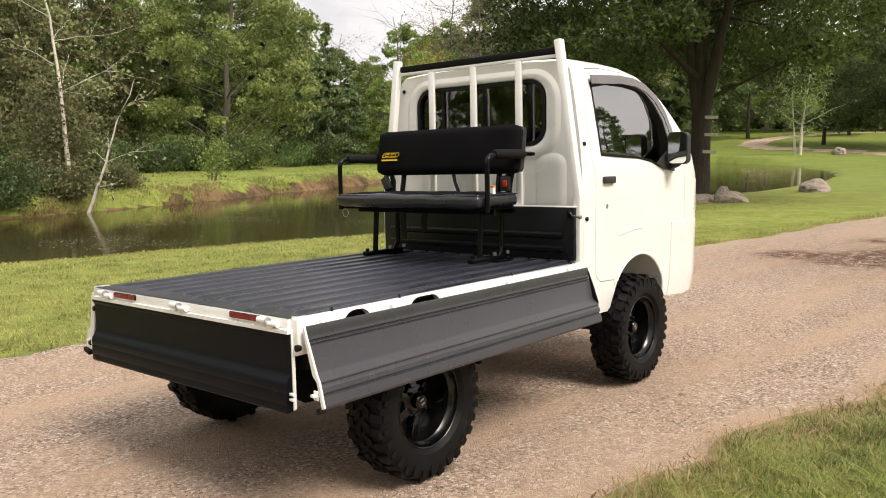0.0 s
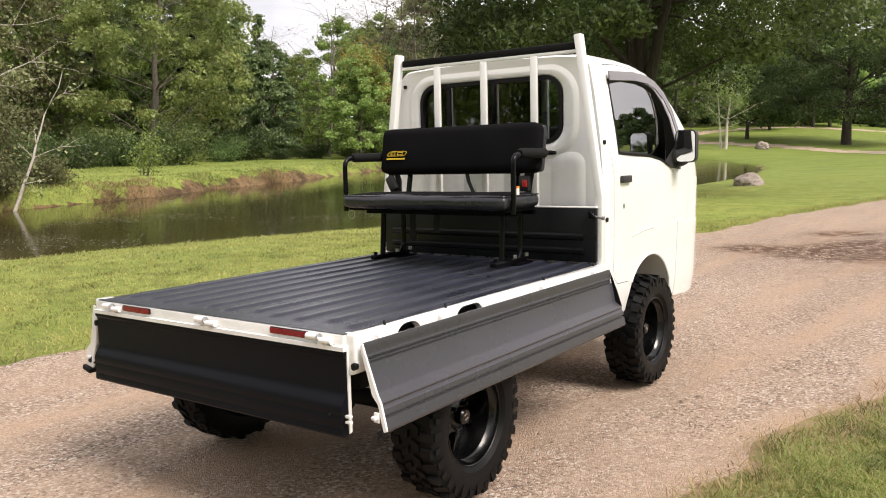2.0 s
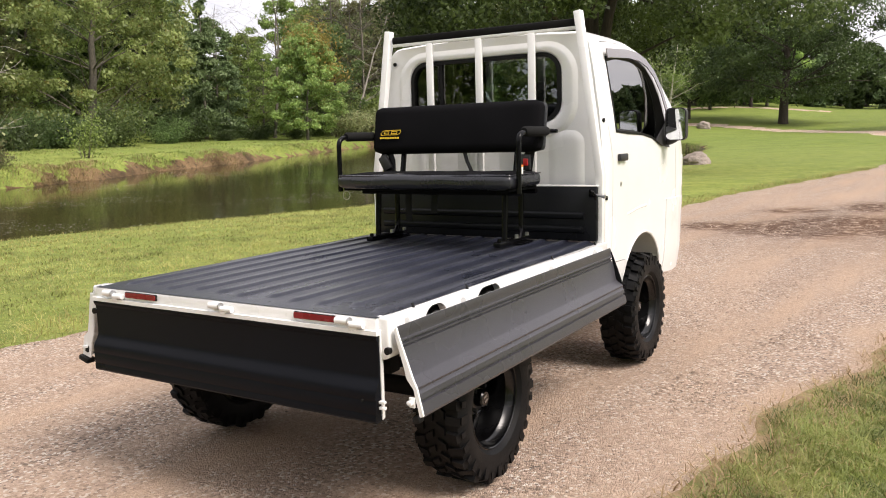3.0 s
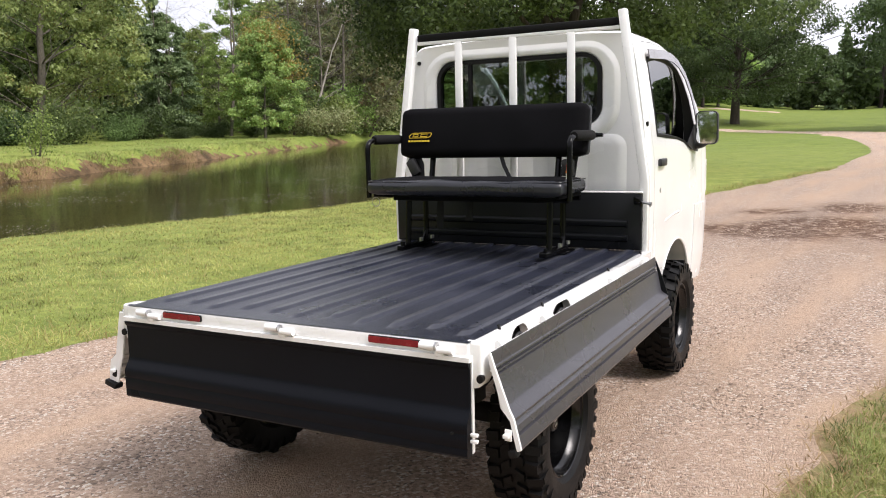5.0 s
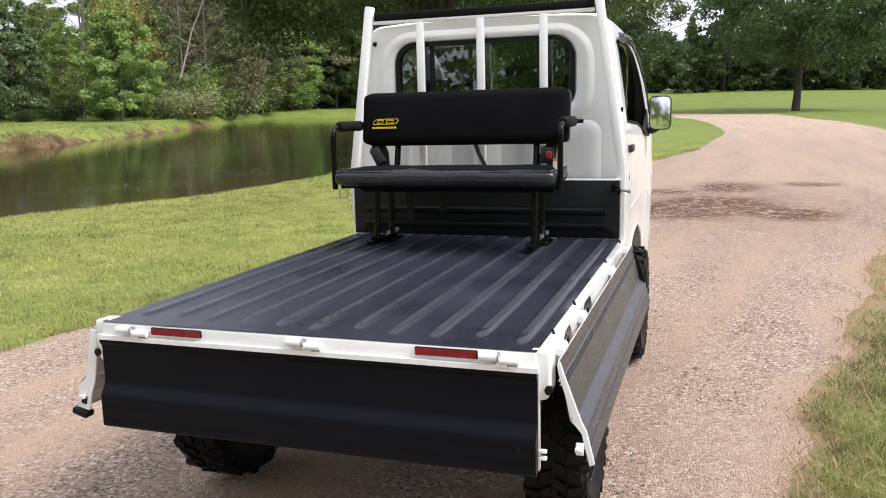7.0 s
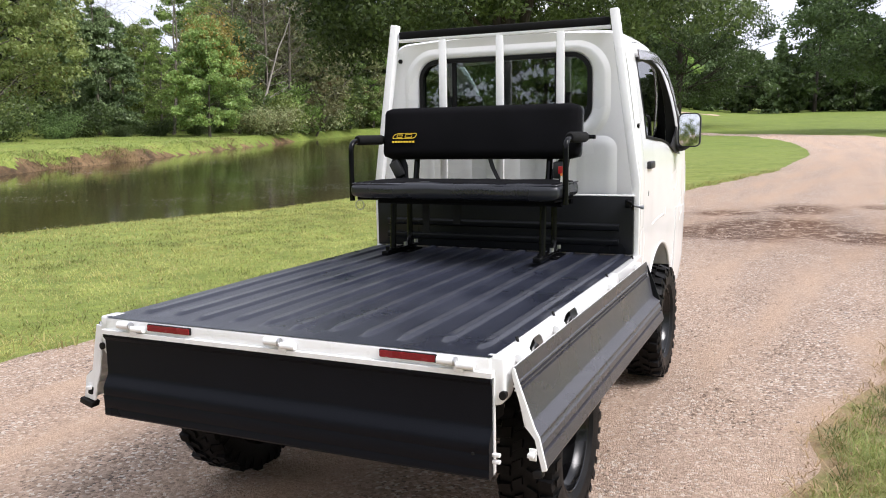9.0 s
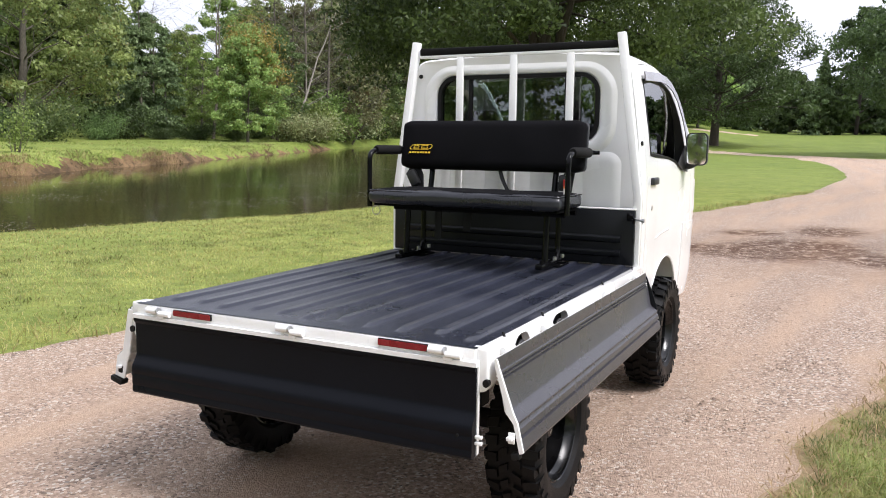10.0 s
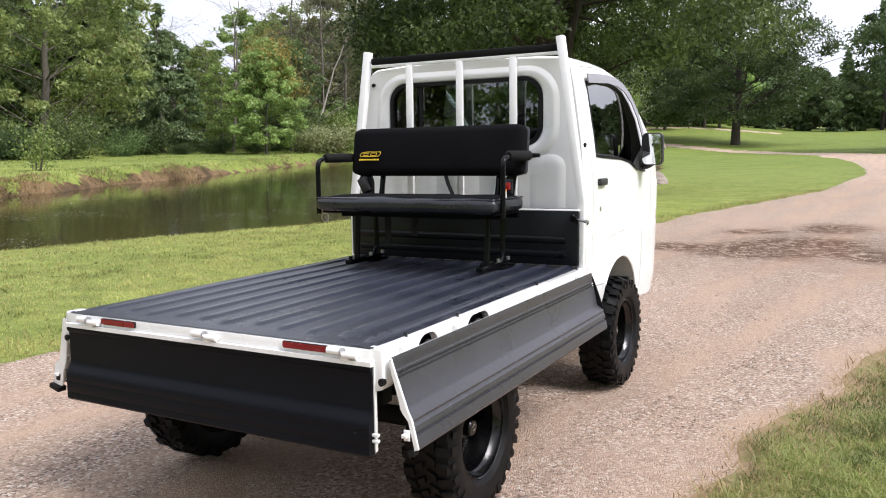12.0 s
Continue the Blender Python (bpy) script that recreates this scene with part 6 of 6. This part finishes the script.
part("liner", left_l, GATE_LINER, left, "dark grey textured liner", 30)
cap = prism([(0.000, -0.004), (0.028, 0.0), (0.034, -0.060), (0.036, -0.185), (0.026, -0.232), (0.023, -0.296), (-0.028, -0.296), (-0.029, -0.212), (-0.002, -0.180)], "x", -0.006, 0.004, 0.002, 1)
cap.transform(ml @ mm)
bmesh.ops.reverse_faces(cap, faces=cap.faces[:])
cap_left = part("end_cap", cap, WHITE, left, "", 30)
# no opening is cut: a dark patch on the cap paints the slot's shade
slot = prism(rounded(-0.010, 0.012, -0.275, -0.245, 0.004, 3), "x", -0.0085, -0.005)
slot.transform(ml @ mm)
bmesh.ops.reverse_faces(slot, faces=slot.faces[:])
part("latch_slot", slot, SEAL, cap_left, "dark patch painting in the shade of the latch slot")
# catches at the ends of the dropped panels
for z in (0.515, 0.535):
    part("catch", box(0.738, 0.762, -0.030, -0.016, z - 0.005, z + 0.005, 0.002), WHITE, tail)
for sgn, g in ((1, right), (-1, left)):
    part("catch", join(box(sgn * 0.846 - 0.010, sgn * 0.846 + 0.010, -0.012, 0.010, 0.534, 0.547, 0.003), box(sgn * 0.848 - 0.011, sgn * 0.848 + 0.011, 0.003, 0.010, 0.522, 0.558, 0.002)), WHITE, g)
    k = 0.014 if sgn > 0 else 0.030
    part("end_stop", box(-k, k, -0.010 if sgn < 0 else 0.002, 0.030, -0.012, 0.010, 0.004, 2, pose(sgn * 0.862, 0, 0.484, 0, sgn * -16, 0)), SEAL, g, "black rubber end stop")
for g, y0 in ((right, 0.045), (right, 1.985)):
    lp = part("latch_plate", box(-0.002, 0.004, y0 - 0.020, y0 + 0.020, -0.012, 0.012, 0.002, 1, pose(0.862, 0, 0.525, 0, -11.5, 0)), GATE_LINER, g)
    part("latch_tongue", box(0.004, 0.0065, y0 - 0.004, y0 + 0.006, -0.007, 0.007, 0, 1, pose(0.862, 0, 0.525, 0, -11.5, 0)), STEEL, lp, "bright latch tongue")
for x in (-0.715, 0.690):
    part("rivet", box(x - 0.004, x + 0.004, -0.058, -0.050, 0.538, 0.546, 0.002), SEAL, tail)

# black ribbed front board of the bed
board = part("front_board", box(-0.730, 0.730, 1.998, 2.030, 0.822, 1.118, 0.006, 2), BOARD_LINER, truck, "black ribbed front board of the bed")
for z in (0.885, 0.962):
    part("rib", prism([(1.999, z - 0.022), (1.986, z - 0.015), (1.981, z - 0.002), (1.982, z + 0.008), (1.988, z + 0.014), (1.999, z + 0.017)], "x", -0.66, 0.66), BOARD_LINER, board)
part("cap", box(-0.732, 0.732, 1.996, 2.034, 1.118, 1.126, 0.002), WHITE, board, "white top edge")

# the guard frame behind the cab
guard = part("guard_frame", box(-0.594, 0.594, 2.04, 2.06, 1.952, 1.970, 0.004, 2), WHITE, truck, "white steel cab guard frame")
for sgn in (1, -1):
    part("post", prism([(sgn * 0.754, 0.80), (sgn * 0.714, 0.80), (sgn * 0.714, 1.17), (sgn * 0.590, 2.045), (sgn * 0.632, 2.050), (sgn * 0.756, 1.18)], "y", 2.020, 2.068, 0.006, 2), WHITE, guard)
part("top_bar", box(-0.590, 0.590, 2.036, 2.064, 1.972, 2.010, 0.008, 2), FOAM, guard, "black rubber-covered top bar")
for x in (-0.327, 0.005, 0.337):
    part("bar", box(x - 0.021, x + 0.021, 2.034, 2.056, 1.10, 1.955, 0.005, 2), WHITE, guard)
latch = part("latch", join(box(0.690, 0.722, 1.984, 2.000, 1.062, 1.106, 0.006), tube([(0.706, 1.985, 1.096), (0.722, 1.972, 1.090), (0.732, 1.975, 1.074), (0.728, 1.985, 1.052)], 0.007, 8)), TUBE, guard, "black gate latch hook")
part("latch_pin", tube([(0.722, 1.985, 1.076), (0.765, 1.982, 1.068), (0.776, 1.982, 1.067), (0.786, 1.982, 1.067)], [0.006, 0.006, 0.011, 0.010], 10), STEEL, latch, "steel latch pin")

# chassis
for sgn in (1, -1):
    part("frame_rail", box(sgn * 0.33 - 0.03, sgn * 0.33 + 0.03, 0.06, 3.4, 0.60, 0.745, 0.008), CHASSIS, truck, "black chassis rail")
    part("leaf_spring", prism([(0.10, 0.56), (0.70, 0.44), (1.30, 0.56), (1.30, 0.585), (0.70, 0.475), (0.10, 0.585)], "x", sgn * 0.42 - 0.03, sgn * 0.42 + 0.03), CHASSIS, truck)
    part("mud_guard", box(sgn * 0.66 - 0.09, sgn * 0.66 + 0.09, 1.10, 1.12, 0.42, 0.745, 0.004), CHASSIS, truck)
for y in (0.10, 0.75, 1.35, 1.95):
    part("cross_member", box(-0.72, 0.72, y - 0.03, y + 0.03, 0.60 if y < 0.2 else 0.66, 0.744, 0.006), CHASSIS, truck)
part("rear_axle", join(tube([(-0.62, 0.70, 0.335), (0.62, 0.70, 0.335)], 0.04, 12), tube([(-0.02, 0.58, 0.335), (-0.02, 0.66, 0.335), (-0.02, 0.74, 0.335), (-0.02, 0.82, 0.335)], [0.06, 0.13, 0.13, 0.06], 14),
                       tube([(-0.02, 0.8, 0.35), (-0.02, 2.2, 0.50)], 0.03, 10)), CHASSIS, truck)
part("front_axle", tube([(-0.62, 2.716, 0.335), (0.62, 2.716, 0.335)], 0.035, 10), CHASSIS, truck)
part("fuel_tank", box(0.36, 0.66, 1.35, 1.95, 0.42, 0.64, 0.03, 3), CHASSIS, truck)
part("battery_box", box(-0.66, -0.38, 1.35, 1.80, 0.44, 0.66, 0.02, 2), CHASSIS, truck)
part("exhaust", tube([(-0.2, 2.0, 0.45), (-0.2, 1.2, 0.42), (-0.30, 0.5, 0.50), (-0.30, 0.0, 0.50)], 0.028, 10, 0.1), CHASSIS, truck)
part("engine_block", box(-0.35, 0.35, 2.15, 2.6, 0.40, 0.85, 0.04), CHASSIS, truck)


# wheels
def tyre_mesh(R=0.335, W=0.215, rim=0.196):
    prof = [(-0.36 * W, rim), (-0.46 * W, rim + 0.022), (-0.50 * W, rim + 0.060), (-0.485 * W, R - 0.048), (-0.43 * W, R - 0.018), (-0.2 * W, R - 0.012), (0, R - 0.010),
            (0.2 * W, R - 0.012), (0.43 * W, R - 0.018), (0.485 * W, R - 0.048), (0.50 * W, rim + 0.060), (0.46 * W, rim + 0.022), (0.36 * W, rim)]
    bm = spin(prof, 64)

    return bm


def tread_block(u0, u1, half, r0, r1, skew=0.0, fold=0.0, R=0.335, W=0.215):
    """One rubber block of the tread, at the top of the tyre."""
    bm = bmesh.new()
    vs = []
    for r, k in ((r0, 1.0), (r1, 0.76)):
        for u, s in ((u0, -1), (u1, -1), (u1, 1), (u0, 1)):
            ang = (s * half * k) / R + skew * (u - u0) / R
            rr = r - (fold if abs(u) > 0.46 * W else 0)
            um = (u0 + u1) / 2
            vs.append(bm.verts.new((um + (u - um) * (k * 0.5 + 0.5), rr * math.cos(ang), rr * math.sin(ang))))
    for f in ((4, 5, 6, 7), (0, 1, 5, 4), (1, 2, 6, 5), (2, 3, 7, 6), (3, 0, 4, 7)):
        bm.faces.new([vs[i] for i in f])
    bmesh.ops.recalc_face_normals(bm, faces=bm.faces[:])
    return bm


def tread(wheel, R=0.335, W=0.215, n=32):
    """Staggered rows of blocks: shoulder, middle and side lugs, all on shared meshes."""
    step = math.pi / n
    made = {}
    for i in range(n):
        long = i % 2 == 0
        for sgn in (1, -1):
            a = 2 * math.pi * i / n + (0 if sgn > 0 else step)
            for key, turn, args in ((("shoulder", sgn, long), 0, (sgn * 0.22 * W, sgn * (0.490 if long else 0.455) * W, 0.0225, R - 0.034, R, 0.12 * sgn, 0.018)),
                                    (("middle", sgn), step * 0.9, (sgn * 0.03 * W, sgn * 0.205 * W, 0.0180, R - 0.024, R, 0.5 * sgn)),
                                    (("side", sgn, long), 0, (sgn * 0.484 * W, sgn * (0.506 if long else 0.500) * W, 0.021 if long else 0.015, R - 0.068 if long else R - 0.050, R - 0.022))):
                if key in made:
                    ob = new("tread_block", made[key])
                    ob.parent = wheel
                else:
                    ob = part("tread_block", tread_block(*args), RUBBER, wheel, "", 0)
                    made[key] = ob.data
                ob.rotation_euler = (a + turn, 0, 0)


def build_wheel():
    w = part("wheel", spin([(0.070, 0.202), (0.082, 0.200), (0.084, 0.190), (0.060, 0.186), (0.045, 0.172), (-0.050, 0.166), (-0.085, 0.190), (-0.090, 0.202)], 64), RIM, truck, "glossy black steel rim barrel")
    part("tyre", tyre_mesh(), RUBBER, w, "chunky mud-terrain tyre", 25)
    tread(w)
    face = spin([(-0.052, 0.170), (-0.050, 0.150), (-0.046, 0.110), (-0.036, 0.085), (-0.004, 0.070), (0.000, 0.054), (0.004, 0.044), (0.006, 0.0001)], 48)
    part("disc", face, RIM, w, "glossy black wheel disc", 25)
    for i in range(6):
        a = 2 * math.pi * i / 6 + 0.3
        spoke = box(-0.046, -0.014, 0.060, 0.168, -0.024, 0.024, 0.009, 3)
        for v in spoke.verts:
            k = (v.co.y - 0.060) / 0.108
            v.co.x += 0.022 * (1 - k) ** 2 - 0.012 * k
            v.co.z *= 1.0 - 0.35 * math.sin(math.pi * k)
        spoke.transform(Matrix.Rotation(a, 4, "X"))
        part("spoke", spoke, RIM, w)
    for i in range(4):
        a = 2 * math.pi * i / 4 + 0.5
        part("wheel_nut", tube([(-0.006, 0.057 * math.cos(a), 0.057 * math.sin(a)), (0.022, 0.057 * math.cos(a), 0.057 * math.sin(a))], 0.009, 6), CHASSIS, w, "black wheel nut")
    cap = part("hub_cap", spin([(0.000, 0.036), (0.034, 0.034), (0.040, 0.028), (0.041, 0.0001)], 28), RIM, w, "black hub cap")
    for z in (-0.010, 0.010):
        part("mark", box(0.0405, 0.0422, -0.011, 0.011, z - 0.004, z + 0.004), STEEL, cap, "silver hub mark")
    part("rim_lip", spin([(0.076, 0.1955), (0.0845, 0.1965), (0.0870, 0.1935), (0.0840, 0.1900), (0.0760, 0.1885)], 64), RIM, w, "rolled black rim lip")
    return w


first = build_wheel()
first.matrix_basis = pose(0.700, 0.70, 0.333, 20, 0, 0)
for x, y, r, turn in ((0.700, 2.716, 47, 0), (-0.700, 0.70, 80, 180), (-0.700, 2.716, 10, 180)):
    copy_thing(first, pose(x, y, 0.333, 0, 0, turn) @ pose(0, 0, 0, r))

# ---- the rear-facing bench on the bed ----
bench = thing("bench_seat", "black padded rear-facing bench with armrests, bolted on the truck bed", "seat", at=SLOPE @ Matrix.Translation((-0.010, 0, 0)))


def cushion(x0, x1, y0, y1, z0, z1, r, crown, m=None, dent=0.004):
    """An upholstered pad: round edges, swollen faces, slight waves."""
    bm = box(x0, x1, y0, y1, z0, z1)
    bmesh.ops.subdivide_edges(bm, edges=bm.edges[:], cuts=22, use_grid_fill=True)
    cx, cy, cz = (x0 + x1) / 2, (y0 + y1) / 2, (z0 + z1) / 2
    hx, hy, hz = (x1 - x0) / 2, (y1 - y0) / 2, (z1 - z0) / 2
    rr = min(r, hx, hy, hz)
    for v in bm.verts:
        p = v.co - Vector((cx, cy, cz))
        core = Vector((max(-hx + rr, min(hx - rr, p.x)), max(-hy + rr, min(hy - rr, p.y)), max(-hz + rr, min(hz - rr, p.z))))
        d = p - core
        if d.length > 1e-6:
            d = d.normalized() * rr
        q = core + d
        k = (1 - (q.x / hx) ** 4) * (1 - (q.y / hy) ** 2 if hy > hz else 1 - (q.z / hz) ** 2)
        n = noise.noise(Vector((q.x * 7, q.y * 7, q.z * 7)))
        if hy > hz:
            q.z += math.copysign(crown * max(k, 0), q.z) + dent * n
        else:
            q.y += math.copysign(crown * max(k, 0), q.y) + dent * n
        v.co = q + Vector((cx, cy, cz))
    if m is not None:
        bm.transform(m)
    return bm


lean = Matrix.Translation((0, 1.80, 1.45)) @ pose(0, 0, 0, -9, 0, 0) @ Matrix.Translation((0, -1.80, -1.45))
pad = part("seat_cushion", cushion(-0.555, 0.520, 1.410, 1.790, 1.134, 1.210, 0.032, -0.006, None, 0.006), VINYL, bench, "black vinyl seat pad", 60)
part("seat_top", cushion(-0.530, 0.496, 1.440, 1.775, 1.188, 1.2135, 0.012, -0.005), FABRIC, pad, "black fabric seat top", 60)
part("piping", tube([(-0.548, 1.80, 1.205), (-0.548, 1.424, 1.205), (-0.02, 1.424, 1.199), (0.512, 1.424, 1.205), (0.512, 1.78, 1.205)], 0.004, 6, 0.02), VINYL, pad)
part("seat_board", box(-0.535, 0.492, 1.455, 1.78, 1.122, 1.140, 0.004), FABRIC, bench, "black seat base")
part("seat_tray", box(-0.430, 0.410, 1.480, 1.78, 1.104, 1.122, 0.006), FABRIC, bench, "black tray under the seat")
back = part("backrest", cushion(-0.556, 0.518, 1.768, 1.868, 1.315, 1.585, 0.040, 0.010, lean), FABRIC, bench, "black fabric backrest pad", 60)
part("back_cover", cushion(-0.558, 0.5205, 1.806, 1.874, 1.318, 1.583, 0.030, 0.004, lean), VINYL, back, "grey-black vinyl back and sides")
# the maker's emblem, as plain stitched shapes
def emblem(pts, r):
    return tube([(x, 1.7655 - (0.0), z) for x, z in pts], r, 6)


E0 = [(-0.484 + 0.136 * s + 0.010 * t, 1.416 + 0.026 * t) for s, t in ((0.04, 0), (0.0, 0.35), (0.06, 0.85), (0.2, 1), (0.95, 1), (1.0, 0.75), (0.96, 0.2), (0.85, 0), (0.04, 0))]
EM = Matrix.Translation((0, -0.011, 0))
for pts, r in ((E0, 0.0019), ([(-0.457, 1.422), (-0.453, 1.435), (-0.424, 1.435), (-0.427, 1.422), (-0.457, 1.422)], 0.0021), ([(-0.409, 1.422), (-0.405, 1.436), (-0.368, 1.436), (-0.371, 1.422), (-0.409, 1.422)], 0.0021)):
    e = emblem(pts, r)
    e.transform(lean @ EM)
    part("stitched_mark", e, YELLOW, back, "yellow stitched mark")
for i in range(8):
    x = -0.484 + i * 0.0170
    part("stitched_bar", box(x, x + 0.0105, 1.7515, 1.7575, 1.394, 1.403, 0, 1, lean), YELLOW, back, "yellow stitched mark")

# tubular frame: arm hoops, legs, feet
for sgn, x in ((-1, -0.578), (1, 0.535)):
    hoop = part("arm_hoop", tube([(x, 1.480, 1.115), (x, 1.480, 1.405), (x, 1.57, 1.418), (x, 1.89, 1.418)], 0.0135, 12, 0.045), TUBE, bench, "black bent steel arm tube")
    part("arm_grip", tube([(x, 1.545, 1.418), (x, 1.56, 1.418), (x, 1.80, 1.418), (x, 1.815, 1.418)], [0.018, 0.026, 0.026, 0.020], 14), FOAM, hoop, "black foam armrest grip")
    part("arm_bolt", tube([(x - 0.01 * sgn, 1.85, 1.418), (x + 0.045 * sgn, 1.85, 1.418)], 0.010, 8), TUBE, hoop)
    part("back_post", tube([(x * 0.66, 1.80, 1.12), (x * 0.66, 1.84, 1.32), (x * 0.66, 1.870, 1.50)], 0.016, 10, 0.05), TUBE, bench)
for sgn, x in ((-1, -0.415), (1, 0.388)):
    part("leg", tube([(x, 1.62, 1.12), (x, 1.60, 0.862)], 0.016, 12), TUBE, bench, "black steel leg tube")
    part("leg", tube([(x, 1.80, 1.12), (x, 1.80, 0.90), (x, 1.77, 0.852)], 0.015, 12, 0.03), TUBE, bench, "black steel leg tube")
    foot = part("foot", box(x - 0.020, x + 0.020, 1.51, 1.83, 0.834, 0.862, 0.006, 2), TUBE, bench, "black steel foot bar")
    part("foot_plate", box(x - 0.045, x + 0.045, 1.70, 1.86, 0.828, 0.836, 0.002), TUBE, foot)
    for y in (1.52, 1.72, 1.845):
        part("bolt", tube([(x + 0.012, y, 0.862), (x + 0.012, y, 0.880)], 0.011, 6), STEEL if y > 1.6 else TUBE, foot, "steel bolt")
part("cross_tube", tube([(-0.50, 1.62, 1.108), (0.48, 1.62, 1.108)], 0.015, 10), TUBE, bench)
part("cross_tube", tube([(-0.50, 1.80, 1.108), (0.48, 1.80, 1.108)], 0.015, 10), TUBE, bench)


def strap(points, width, thick=0.0025):
    bm = bmesh.new()
    rows = []
    for p in points:
        x, y, z = p
        rows.append([bm.verts.new((x - width / 2, y - thick, z)), bm.verts.new((x + width / 2, y - thick, z)), bm.verts.new((x + width / 2, y + thick, z)), bm.verts.new((x - width / 2, y + thick, z))])
    for r0, r1 in zip(rows, rows[1:]):
        for i in range(4):
            bm.faces.new((r0[i], r0[(i + 1) % 4], r1[(i + 1) % 4], r1[i]))
    bm.faces.new(rows[0][::-1])
    bm.faces.new(rows[-1])
    bmesh.ops.recalc_face_normals(bm, faces=bm.faces[:])
    return bm


for pts in ([(-0.478, 1.80, 1.335), (-0.500, 1.79, 1.29), (-0.478, 1.780, 1.245), (-0.440, 1.775, 1.200)], [(-0.470, 1.81, 1.335), (-0.440, 1.80, 1.28), (-0.430, 1.785, 1.200)], [(0.045, 1.80, 1.33), (0.070, 1.785, 1.27), (0.110, 1.775, 1.200)], [(0.435, 1.84, 1.335), (0.405, 1.83, 1.28), (0.345, 1.815, 1.200)], [(0.440, 1.84, 1.335), (0.435, 1.825, 1.28), (0.425, 1.82, 1.200)],
            [(-0.08, 1.70, 1.12), (-0.085, 1.68, 1.05), (-0.095, 1.69, 0.985)], [(-0.28, 1.72, 1.12), (-0.27, 1.70, 1.02), (-0.28, 1.72, 0.93)]):
    part("belt", strap(pts, 0.022 if 0 < pts[0][0] < 0.2 else 0.040), WEB, bench, "black belt webbing")
part("buckle", box(-0.030, 0.030, -0.014, 0.014, -0.046, 0.046, 0.010, 2, pose(-0.468, 1.770, 1.262, 0, -28, 0)), BLACK_PLASTIC, bench, "black belt buckle")
bk = part("buckle", box(0.380, 0.445, 1.795, 1.825, 1.215, 1.300, 0.010, 2), BLACK_PLASTIC, bench, "black belt buckle with red button")
part("button", box(0.410, 0.437, 1.785, 1.798, 1.240, 1.278, 0.004), RED_PLASTIC, bk, "red release button")
tag = part("warning_label", box(0.4845, 0.5035, 1.572, 1.594, 1.195, 1.250, 0.0, 1), PAPER, bench, "white warning label")
part("label_band", box(0.4840, 0.5043, 1.571, 1.595, 1.242, 1.252), ORANGE, tag, "orange band")
part("pull_ring", tube([(-0.53 + 0.024 * math.cos(a), 1.47, 1.095 + 0.024 * math.sin(a)) for a in np.linspace(0, 2 * math.pi, 17)], 0.0025, 6), STEEL, bench, "thin wire ring")
